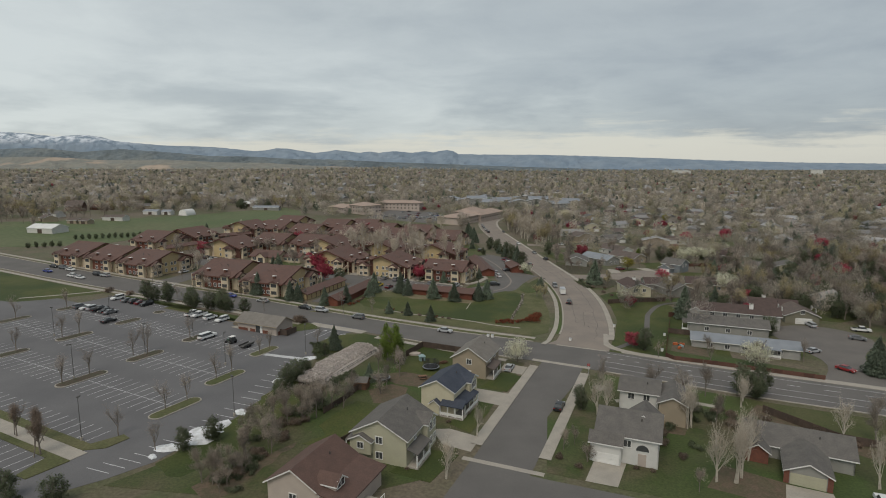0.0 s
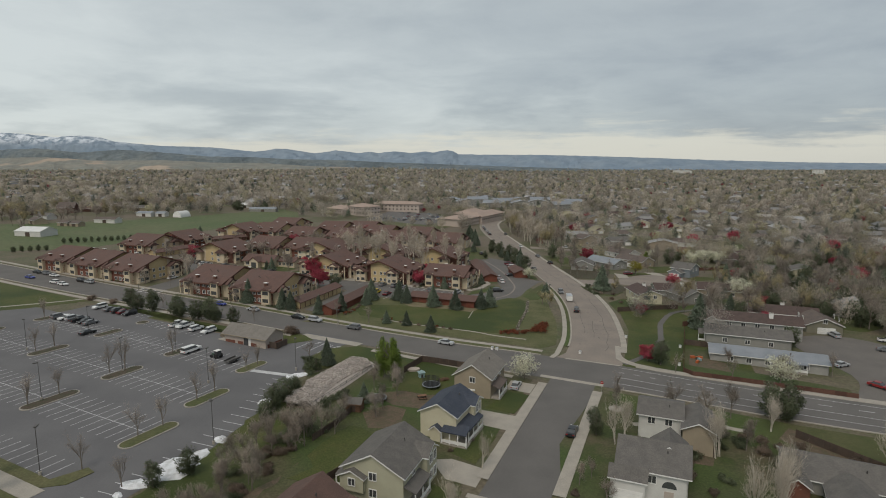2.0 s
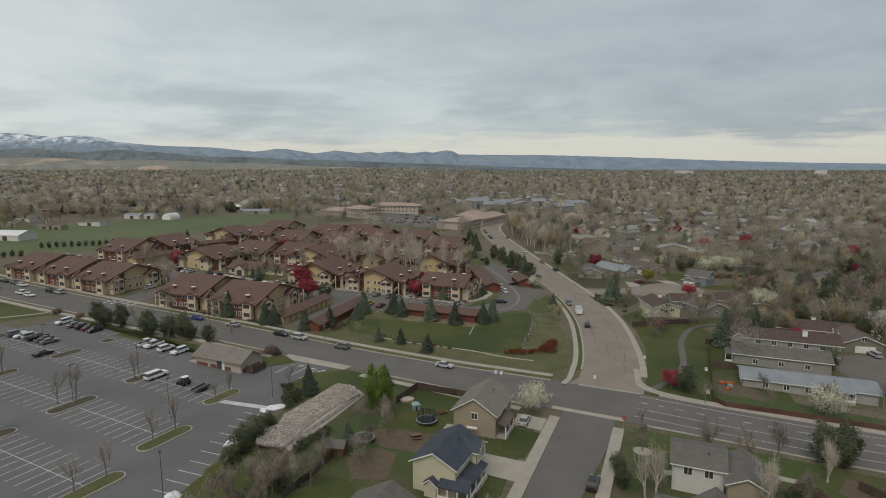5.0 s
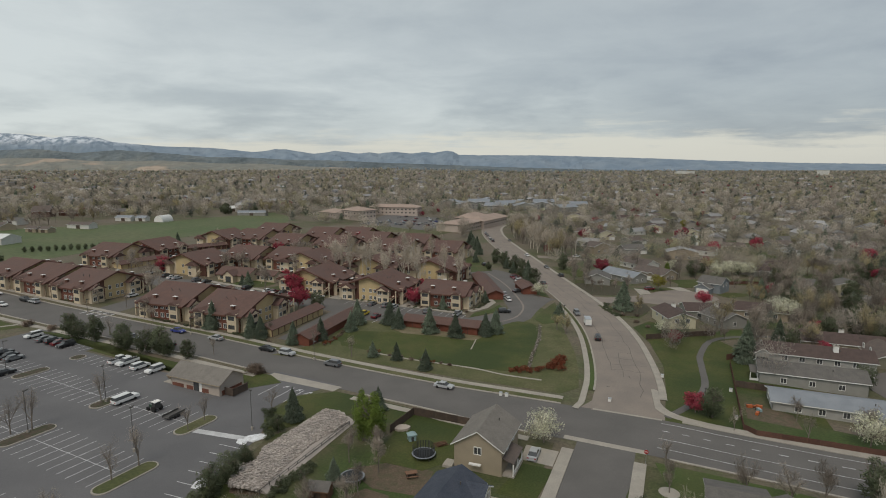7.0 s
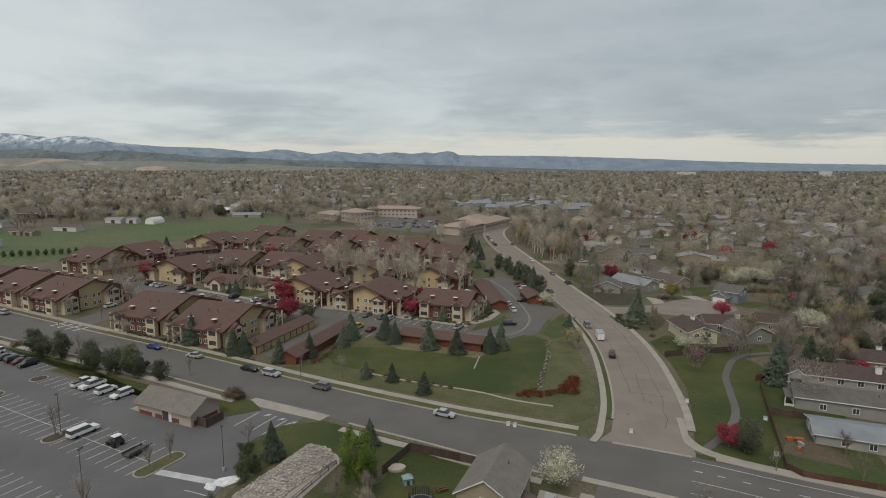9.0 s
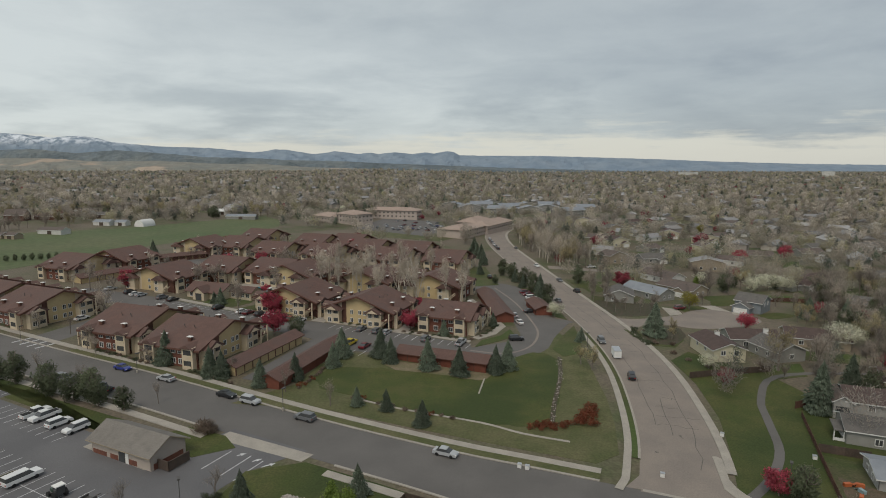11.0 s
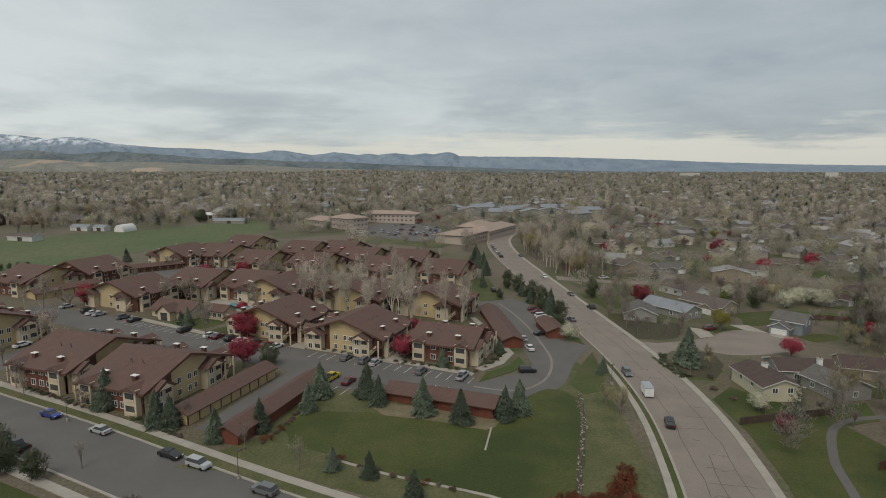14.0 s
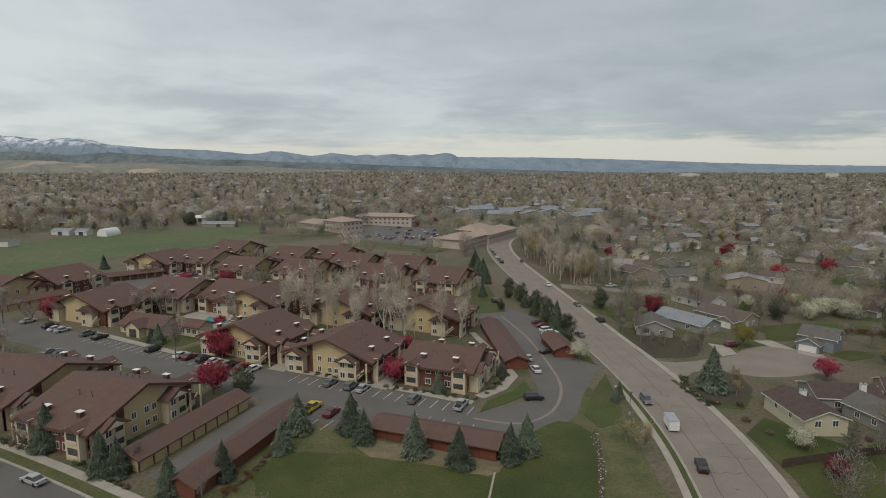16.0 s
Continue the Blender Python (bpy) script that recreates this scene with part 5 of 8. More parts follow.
# ---------------------------------------------------------------- houses
def gable_mass(root, x0, x1, y0, y1, eave, rise, wall, roof, axis="x", over=0.5, trim="white", floor=-0.5):
    """One block under a gable roof: four walls, two roof slopes with fascias. axis: the way the ridge runs."""
    cx, cy = (x0 + x1) / 2, (y0 + y1) / 2
    if axis == "x":
        f, hl, hw = Matrix.Translation((cx, cy, 0)), (x1 - x0) / 2, (y1 - y0) / 2
    else:
        f, hl, hw = Matrix.Translation((cx, cy, 0)) @ pose(0, 0, 0, 0, 0, 90), (y1 - y0) / 2, (x1 - x0) / 2
    p = rise / hw
    for s in (1, -1):
        wall_poly(root, "wall", [(-hl, floor), (hl, floor), (hl, eave), (-hl, eave)], f @ pose(0, -s * hw, 0, 0, 0, 0 if s > 0 else 180), M[wall], 0.2)
        wall_poly(root, "wall", [(-hw, floor), (hw, floor), (hw, eave), (0, eave + rise - 0.08), (-hw, eave)], f @ pose(s * (hl - 0.003), 0, 0, 0, 0, 90 * s), M[wall], 0.2)
        ye, ez = -s * (hw + over), eave - over * p + 0.12
        quad = [(-hl - over, ye, ez), (hl + over, ye, ez), (hl + over, 0, eave + rise + 0.12), (-hl - over, 0, eave + rise + 0.12)]
        if s < 0:
            quad = [quad[1], quad[0], quad[3], quad[2]]
        sl = Geo().roof_slab(quad, 0.22, "roof", M[roof], M[trim], root)
        sl.matrix_basis = f
    return f, hl, hw


def face_windows(root, m, span, rows, n, w=1.2, h=1.2):
    for z in rows:
        for k in range(n):
            window_part(root, m @ pose((k + 0.5) / n * span - span / 2, -0.02, z), w, h, FINE)


def garage_door(root, m, w=4.8, h=2.1, mat="white"):
    g = Geo()
    for k in range(4):
        g.box(-w / 2, w / 2, -0.07, 0.0, k * h / 4 + 0.02, (k + 1) * h / 4 - 0.02)
    ob = g.link("garage_door", M[mat], root, "panelled garage door")
    ob.matrix_basis = m
    return ob


def porch(root, x0, x1, y0, y1, z, roof, rise=0.7, side="-y", posts=3):
    """A lean-to porch roof on white posts with a rail."""
    hi = z + rise
    q = {"-y": [(x0, y0, z), (x1, y0, z), (x1, y1, hi), (x0, y1, hi)], "+x": [(x1, y0, z), (x1, y1, z), (x0, y1, hi), (x0, y0, hi)]}[side]
    r = Geo().slab(q, 0.18).link("porch_roof", M[roof], root)
    a, b = ((x0, x1), (y0 + 0.2,) * 2) if side == "-y" else ((x1 - 0.2,) * 2, (y0, y1))
    for k in range(posts):
        t = (k + 0.04) / (posts - 1 + 0.08)
        px, py = a[0] + (a[1] - a[0]) * t, b[0] + (b[1] - b[0]) * t
        Geo().box(px - 0.09, px + 0.09, py - 0.09, py + 0.09, -0.2, z).link("post", M["white"], r)
    dx, dy = (a[1] - a[0]), (b[1] - b[0])
    Geo().slab([(a[0], b[0], 1.0), (a[1], b[1], 1.0), (a[1] + (0.07 if dy else 0), b[1] + (0.07 if dx else 0), 1.0), (a[0] + (0.07 if dy else 0), b[0] + (0.07 if dx else 0), 1.0)], 0.6).link("rail", M["white"], r)
    Geo().box(x0, x1, y0, y1, -0.3, 0.25).link("deck", M["concrete"], r)


def chimney(root, x, y, z0, z1, mat="white"):
    c = Geo().box(x - 0.6, x + 0.6, y - 0.45, y + 0.45, z0, z1).link("chimney", M[mat], root)
    Geo().box(x - 0.7, x + 0.7, y - 0.55, y + 0.55, z1, z1 + 0.12).link("cap", M["concrete"], c)
    Geo().tube((x, y, z1 + 0.1), (x, y, z1 + 0.5), 0.13, 0.13, 8).link("flue", M["metal_dark"], c)


def house(x, y, turn, w, d, eave, rise, wall, roof, label, front=2, rows=(1.5,), axis="x", trim="white", garage=None, stack=None, base=0.0):
    """A house about (x, y); its front faces local -y."""
    root = thing("house", here(x, y, turn, base), label, "house")
    gable_mass(root, -w / 2, w / 2, -d / 2, d / 2, eave, rise, wall, roof, axis, trim=trim)
    face_windows(root, pose(0, -d / 2, 0), w * 0.8, rows, front)
    if FINE:
        face_windows(root, pose(-w / 2, 0, 0, 0, 0, -90), d * 0.7, rows, 2, 1.0, 1.1)
    face_windows(root, pose(w / 2, 0, 0, 0, 0, 90), d * 0.7, rows, 2, 1.0, 1.1)
    if axis == "x":
        pipe = (w * 0.2, d * -0.2, eave + rise * 0.6)
    else:
        pipe = (w * 0.2, d * 0.15, eave + rise * 0.6)
    Geo().tube((pipe[0], pipe[1], pipe[2] - 0.3), (pipe[0], pipe[1], pipe[2] + 0.6), 0.1, 0.1, 6).link("vent_pipe", M["metal_dark"], root)
    if garage:
        gx, gw, out, ge, gr = garage
        gable_mass(root, gx - gw / 2, gx + gw / 2, -d / 2 - out, -d / 2 + 1.5, ge, gr, wall, roof, "y", trim=trim)
        garage_door(root, pose(gx, -d / 2 - out - 0.02, 0.05), gw * 0.78)
    if stack:
        chimney(root, stack[0], stack[1], eave - 0.3, eave + rise + 0.9)
    return root


FINE = True
E1T = -22.3  # turn of the side street's plots
# houses beside the side street
h = house(-20.3, 88.2, E1T + 0.7, 9.2, 11.5, 3.9, 2.7, "siding_pink", "roof_red", "house with a red-brown shingle roof and buff siding", 1, (2.0,), "y")
Geo().slab([(4.5, -6.25, 4.0), (9.6, -6.25, 3.0), (9.6, 6.25, 3.0), (4.5, 6.25, 4.0)], 0.22).link("lower_roof", M["roof_red"], h, "lower slope of the red-brown roof")
for yy in (-5.6, 5.3):
    wall_poly(h, "wall", [(4.6, -0.5), (9.0, -0.5), (9.0, 2.9), (4.6, 3.75)], pose(0, yy, 0), M["siding_pink"], 0.2)
Geo().box(8.8, 9.0, -5.4, 5.4, -0.5, 2.9).link("wall", M["siding_pink"], h)
gable_mass(h, 3.4, 6.6, -4.2, -1.6, 4.6, 1.0, "siding_pink", "roof_red", "x", 0.35, floor=3.0)
window_part(h, pose(6.62, -2.9, 4.35, 0, 0, 90), 1.8, 1.1)
dk = Geo().box(9.0, 12.2, -5.5, 0.5, -0.3, 0.9).link("deck", M["concrete"], h, "raised pale deck")
for q0 in ((9.1, 12.2, -5.5, -5.42), (12.12, 12.2, -5.5, 0.5)):
    Geo().box(q0[0], q0[1], q0[2], q0[3], 1.8, 1.9).link("rail", M["white"], dk)
    for k in range(9):
        t = k / 8
        px, py = q0[0] + (q0[1] - q0[0]) * t * (q0[1] - q0[0] > 1), q0[2] + (q0[3] - q0[2]) * t * (q0[3] - q0[2] > 1)
        Geo().box(px, px + 0.07, py, py + 0.07, 0.9, 1.85).link("baluster", M["white"], dk)

h = house(-9.0, 102.6, E1T + 2, 10.4, 11.6, 5.2, 2.7, "siding_sage", "roof_grey", "two-storey pale sage house with a grey shingle roof and white porch", 1, (1.4, 4.2), "y")
gable_mass(h, -5.3, -1.2, -6.7, -5.5, 4.1, 1.0, "siding_sage", "roof_grey", "y", 0.35, floor=1.6)
window_part(h, pose(-3.2, -6.74, 3.2), 1.1, 1.1)
porch(h, 5.2, 7.3, -5.7, 0.4, 2.7, "roof_grey", 0.8, "+x", 3)
gable_mass(h, 3.8, 6.4, 1.0, 5.2, 5.2, 1.3, "siding_sage", "roof_grey", "x", 0.35)
face_windows(h, pose(6.4, 3.4, 0, 0, 0, 90), 3.4, (1.4, 4.2), 2, 1.0, 1.5)
porch(h, -7.4, -5.25, -4.6, -1.5, 2.6, "roof_grey", 0.4, "-y", 2)

h = house(1.1, 122.9, E1T - 2, 7.5, 10.5, 5.3, 1.9, "siding_cream", "roof_navy", "two-storey cream house with navy shingle roof and white porch", 1, (1.4,), "y")
porch(h, 1.2, 6.4, -6.8, -4.6, 2.6, "roof_navy", 0.9, "-y", 4)
porch(h, 3.7, 6.2, -4.6, 3.0, 2.6, "roof_navy", 0.9, "+x", 4)
gable_mass(h, 2.2, 5.0, 1.0, 5.0, 5.3, 1.1, "siding_cream", "roof_navy", "x", 0.35)
face_windows(h, pose(5.0, 3.0, 0, 0, 0, 90), 2.6, (1.4, 4.2), 2, 1.0, 1.6)
gable_mass(h, -1.2, 0.9, -6.4, -5.0, 2.4, 0.8, "siding_cream", "roof_navy", "y", 0.3)

h = house(8.6, 144.1, E1T + 1, 8.6, 11.4, 4.9, 2.7, "siding_tan", "roof_tan", "two-storey tan house with a tan-grey shingle roof", 1, (4.0,), "y")
porch(h, 4.3, 6.4, -5.3, 1.0, 2.6, "roof_brown_grey", 0.7, "+x", 3)
Geo().box(-6.2, -4.5, -6.5, -4.2, -0.3, 0.7).link("deck", M["concrete"], h, "small rear deck")
Geo().box(-1.2, 0.9, -7.0, -6.4, 1.9, 2.1).link("awning", M["white"], h)

h = house(34.9, 103.8, E1T, 10.6, 11.0, 5.3, 2.6, "siding_white", "roof_grey", "two-storey white house with a grey shingle roof and garage", 1, (3.9,), "x")
gable_mass(h, -6.2, -0.9, -7.0, -4.5, 4.2, 1.3, "siding_white", "roof_grey", "x", 0.4)
garage_door(h, pose(-3.5, -7.03, 0.05), 4.6)
ar = Geo()
ar.add([(2.6 + 1.1 * math.cos(a), -5.6, 2.9 + 1.1 * math.sin(a)) for a in np.linspace(0, math.pi, 9)] + [(2.6 + 1.1 * math.cos(a), -5.5, 2.9 + 1.1 * math.sin(a)) for a in np.linspace(0, math.pi, 9)],
       [tuple(range(9))] + [(i, 9 + i, 10 + i, i + 1) for i in range(8)])
ar.link("arched_window", M["glass"], h, "dark half-round window over the door")
Geo().box(1.9, 3.3, -5.62, -5.5, 0.1, 2.3).link("door", M["siding_pink"], h, "pale entrance door in a tall bay")
gable_mass(h, -0.6, 5.2, -1.0, 6.2, 5.3, 2.3, "siding_white", "roof_grey", "y", 0.3)
window_part(h, pose(-3.6, -5.52, 4.6), 1.4, 0.9)

h = house(43.6, 123.8, E1T, 7.8, 9.0, 5.0, 1.4, "siding_white", "roof_grey", "white two-storey house with a low grey roof", 2, (3.9,), "x")
gable_mass(h, 4.1, 9.4, -7.6, 2.2, 4.7, 1.3, "siding_tan", "roof_grey", "y", 0.45)
window_part(h, pose(9.42, -3.4, 3.4, 0, 0, 90), 1.0, 2.0)
h = house(66.5, 104.5, -27, 17.0, 10.0, 2.8, 2.1, "siding_grey", "roof_grey", "low brick and tan house with a broad grey roof", 1, (1.5,), "x")
gable_mass(h, -2.5, 4.1, -13.4, -4.0, 2.7, 1.6, "siding_grey", "roof_grey", "y", 0.45)
gable_mass(h, -8.4, -4.8, -8.2, -4.0, 2.6, 1.2, "brick", "roof_grey", "y", 0.4)
garage_door(h, pose(0.8, -13.43, 0.05), 5.2, 2.2, "siding_sage")
for px in (-2.35, 3.95):
    Geo().box(px - 0.4, px + 0.4, -13.5, -13.38, -0.2, 2.6).link("pier", M["brick"], h, "red brick corner pier")

# terraces and houses round the second cul-de-sac
h = house(88.6, 166.6, E1T, 28.0, 9.0, 2.6, 1.2, "siding_pale", "roof_pale", "long low white house with a pale metal roof", 5, (1.4,), "x")
porch(h, 3, 9, -6.6, -4.4, 2.5, "roof_pale", 0.3, "-y", 3)
h = house(92.5, 184.4, E1T, 23.0, 9.0, 3.3, 1.7, "siding_grey", "roof_grey", "grey terrace house with a grey shingle roof", 3, (1.5,), "x")
porch(h, -13.5, -10.0, -4.0, 0.5, 2.7, "roof_grey", 0.5, "-y", 3)
h = house(101.5, 196.0, E1T, 25.0, 10.0, 4.6, 1.8, "siding_pale", "roof_dark", "white terrace house with a dark brown shingle roof and skylights", 5, (3.5,), "x", stack=(4.0, -2.0))
gable_mass(h, -15.0, -11.5, -5.5, 2.0, 4.4, 1.2, "siding_pale", "roof_brown_grey", "y", 0.4)
for px in (-6.0, -4.0, 2.0, 7.5):
    sk = Geo().slab([(px - 0.45, -3.0, 5.42), (px + 0.45, -3.0, 5.42), (px + 0.45, -2.0, 5.78), (px - 0.45, -2.0, 5.78)], 0.14)
    sk.link("skylight", M["white"], h, "white dome skylight on the roof")
Geo().box(-12.6, -12.3, -5.3, -5.0, 0, 4.2).link("post", M["white"], h)
Geo().box(-14.6, -12.0, -5.58, -5.5, 1.9, 3.2).link("glazing", M["glass"], h, "wide dark window of the end bay")
h = house(120.0, 213.0, E1T, 21.0, 10.0, 3.2, 1.9, "siding_tan", "roof_dark", "low tan house with a dark brown roof", 3, (1.5,), "x", stack=(0.0, 0.5))
h = house(125.5, 201.5, E1T + 8, 10.5, 12.0, 3.0, 2.2, "siding_olive", "roof_brown_grey", "olive house with a white garage door facing the cul-de-sac", 1, (4.2,), "y")
garage_door(h, pose(0.5, -6.05, 0.05), 5.2)
# houses along the curving street
h = house(79.8, 238.6, 2, 9.2, 14.0, 3.4, 1.7, "siding_cream", "roof_dark", "cream split-level house with a dark brown roof and white chimney", 2, (2.4,), "y", stack=(0.8, 2.0), base=0.3)
house(95.0, 249.5, -8, 14.0, 10.0, 3.0, 1.8, "siding_grey", "roof_dark", "grey-brown house with a low dark brown roof", 2, (1.5,), "x", stack=(3.5, -2.5))
house(97.0, 238.5, 14, 9.5, 11.0, 3.2, 2.0, "siding_grey", "roof_grey", "grey gabled house among bare trees", 1, (1.6,), "y")
house(116.0, 251.0, -20, 17.0, 10.0, 3.0, 2.0, "siding_tan", "roof_dark", "tan house with a long dark brown roof", 3, (1.5,), "x")
house(119.0, 293.2, -46, 9.5, 10.0, 4.3, 2.2, "siding_blue", "roof_grey", "grey-blue house with a blue garage front", 1, (3.4,), "x", garage=(-1.2, 6.0, 4.2, 2.8, 1.6))
house(71.5, 306.0, -15, 11.0, 12.0, 3.0, 2.2, "siding_grey", "roof_grey", "grey house with a hip-like grey roof", 2, (1.5,), "y")
house(86.0, 313.5, -60, 19.0, 9.5, 3.0, 2.0, "siding_grey", "roof_pale", "house with a pale blue-grey roof", 2, (1.5,), "x")
house(103.5, 321.5, -60, 18.0, 10.0, 3.0, 2.2, "siding_tan", "roof_brown_grey", "brown-roofed house with a white garage", 2, (1.5,), "x", garage=(5.0, 6.0, 3.5, 2.7, 1.5))
house(104.5, 347.0, -62, 18.0, 10.0, 3.0, 2.2, "siding_white", "roof_brown_grey", "white-walled house with a brown roof", 3, (1.5,), "x")
FINE = False
MID = [(95, 397, 30), (119, 402, 10), (96, 429, -20), (117, 465, 20), (110, 492, -10), (132, 443, 35), (139, 547, 15), (147, 533, -30), (177, 349, 20), (190, 492, 5), (193, 424, -25), (255, 468, 12),
       (141, 381, -15), (160, 336, 25), (162, 401, -35), (170, 447, 15), (220, 362, 0), (215, 405, 30), (240, 330, -20), (232, 440, 10), (205, 300, 25), (175, 290, -15), (160, 262, 20),
       (195, 250, 5), (230, 270, -30), (265, 300, 15), (285, 350, -10), (300, 400, 25), (290, 440, 0), (180, 225, -22), (210, 210, -10), (245, 225, 20), (152, 500, 30), (175, 520, -20), (215, 520, 10), (160, 580, 0), (200, 575, 35), (240, 545, -15), (235, 600, 12), (130, 605, -25),
       (275, 520, 30), (300, 480, -10), (320, 330, 15), (180, 620, 10), (225, 650, -20), (270, 610, 20), (165, 300, -40), (150, 226, 30), (165, 185, -22), (190, 180, -12), (160, 160, 60)]
for k, (hx, hy, ht) in enumerate(MID):
    wl = ("siding_tan", "siding_grey", "siding_white", "siding_cream", "siding_olive", "siding_grey")[k % 6]
    rf = ("roof_brown_grey", "roof_grey", "roof_far", "roof_dark", "roof_brown_grey")[k % 5]
    words = {"siding_tan": "tan", "siding_grey": "grey", "siding_white": "white", "siding_cream": "cream", "siding_olive": "olive", "siding_blue": "blue"}[wl]
    house(hx, hy, ht, 13 + (k * 7) % 5, 9.5 + (k * 3) % 3, 3.0 + 1.8 * (k % 3 == 0), 2.1, wl, rf, "%s suburban house with a shingle roof among trees" % words, 2, (1.6,), "x" if k % 3 else "y", garage=(3.5, 5.5, 2.5, 2.7, 1.4) if k % 2 else None)


# ---------------------------------------------------------------- garages, clubhouse and pool of the flats
def garage_row(x, y, turn, length, width, doors, wall, door, label, face=-1, rise=1.2, eave=2.5):
    """A long row of garages: ridge along local x, doors on one long side."""
    root = thing("garage_row", here(x, y, turn), label, "garage")
    gable_mass(root, -length / 2, length / 2, -width / 2, width / 2, eave, rise, wall, "roof_brown", "x", 0.6, "trim_brown")
    n = doors
    for k in range(n):
        px = (k + 0.5) / n * length - length / 2
        m = pose(px, face * width / 2, 0, 0, 0, 0 if face < 0 else 180)
        garage_door(root, m, length / n * 0.82, 2.05, door)
        Geo().box(px - length / n / 2 - 0.12, px - length / n / 2 + 0.12, min(0, face) * 0 + face * width / 2 - 0.09, face * width / 2 + 0.09, -0.2, eave).link("pier", M["trim_brown"], root)
    return root


garage_row(-48.2, 226.8, 70.2, 28.5, 5.4, 9, "stucco_yellow", "stucco_yellow", "long row of garages with yellow doors and a brown roof")
garage_row(-35.2, 220.6, 72.0, 32.0, 5.2, 9, "rust_wood", "rust_wood", "long rust-red row of garages with a brown roof", 1)
garage_row(0.6, 225.8, -20.6, 25.0, 6.4, 8, "rust_wood", "rust_wood", "rust-red row of garages behind the grass basin")
garage_row(19.2, 287.0, 96, 40.0, 6.0, 12, "rust_wood", "rust_wood", "rust-red row of garages beside the drive", 1)
garage_row(35.6, 284.5, 96, 14.0, 6.0, 4, "rust_wood", "rust_wood", "short row of garages beside the drive", 1)
garage_row(-146.0, 322.0, 62, 24.0, 6.0, 7, "stucco_yellow", "stucco_yellow", "row of garages with yellow doors")
garage_row(-136.0, 372.0, 40, 24.0, 6.0, 7, "stucco_yellow", "trim_brown", "row of garages with brown doors")
garage_row(-16.0, 344.0, -21, 18.0, 6.0, 5, "stucco_yellow", "stucco_yellow", "row of garages with yellow doors")
garage_row(-48.0, 352.0, -21, 22.0, 6.0, 6, "rust_wood", "rust_wood", "rust-red row of garages between the flats")

club = thing("clubhouse", here(-88.5, 294.5, -21), "one-storey clubhouse with a stone arch and brown roof", "clubhouse")
gable_mass(club, -8, 8, -5, 5, 3.0, 2.4, "stucco_cream", "roof_brown", "x", 0.8, "trim_brown")
gable_mass(club, -2.6, 2.6, -7.5, -3, 3.2, 1.9, "stucco_cream", "roof_brown", "y", 0.5, "trim_brown")
Geo().box(-1.4, 1.4, -7.56, -7.4, 0, 2.6).link("archway", M["glass"], club, "dark arched entrance")
gable_mass(club, 8, 18, 0, 6, 2.8, 1.5, "stucco_cream", "roof_brown", "x", 0.5, "trim_brown")
face_windows(club, pose(13, 0, 0), 9, (1.4,), 4, 1.4, 1.3)
for px in (-5.5, 5.5):
    window_part(club, pose(px, -5.02, 1.5), 1.8, 1.4)
sheet("pool_deck", [(-92, 303), (-70, 294), (-62, 310), (-84, 320)], 0.06, M["concrete"], "pale concrete deck round the pool", "terrace")
pool = Geo().prism(ccw([(-84, 306.5), (-78.5, 304), (-70.5, 303), (-69.5, 307.5), (-76, 312), (-82, 312.5)]), -0.3, 0.09).moved(Matrix.Translation((0, 0, gz(-77))))
tagged(pool.link("swimming_pool", M["water"]), "blue swimming pool in a pale deck", "pool", kind="structure")

# tan service building in the parking lot
tb = thing("service_building", here(-54.5, 174.6, -25), "low tan block building with a brown-grey roof and dark doorway", "building")
gable_mass(tb, -7.6, 7.6, -3.6, 3.6, 2.9, 1.9, "siding_pink", "roof_tan", "x", 0.7, "siding_tan")
for a, b in ((-7.2, -3.6), (-2.6, -0.6), (1.4, 4.2)):
    Geo().box(a, b, -3.68, -3.55, -0.2, 1.0).link("plinth", M["brick"], tb, "dark red brick plinth")
# the wall is closed here; a dark panel paints the shade inside the doorway
Geo().box(-0.4, 1.2, -3.66, -3.5, 0, 2.3).link("doorway", M["glass"], tb, "dark panel painting the shade of an open doorway")
Geo().box(1.4, 2.2, -3.7, -3.6, 0, 2.3).link("door", M["white"], tb)
Geo().box(7.55, 7.68, -3.0, 3.0, -0.2, 1.0).link("plinth", M["brick"], tb, "dark red brick plinth")
Geo().box(7.8, 10.4, -2.4, -2.2, 0, 1.7).link("screen_wall", M["fence"], tb, "brown screen fence")
Geo().box(10.2, 10.4, -2.4, 2.0, 0, 1.7).link("screen_wall", M["fence"], tb, "brown screen fence")
sheet("pavement", [(-65.5, 176), (-50.5, 168.6), (-46, 171), (-47.5, 174.5), (-62, 181.5)], 0.12, M["concrete"], "concrete apron round the tan building", "pavement")
tagged(sheet("lawn", smooth_line([(-64.5, 182.5), (-66.5, 180.5), (-64.8, 177.6), (-62.5, 178.2), (-64.5, 182.5)], 3)[:-1], 0.15, M["mulch"], "planting bed with dark mulch", "planting bed"), kind="structure")


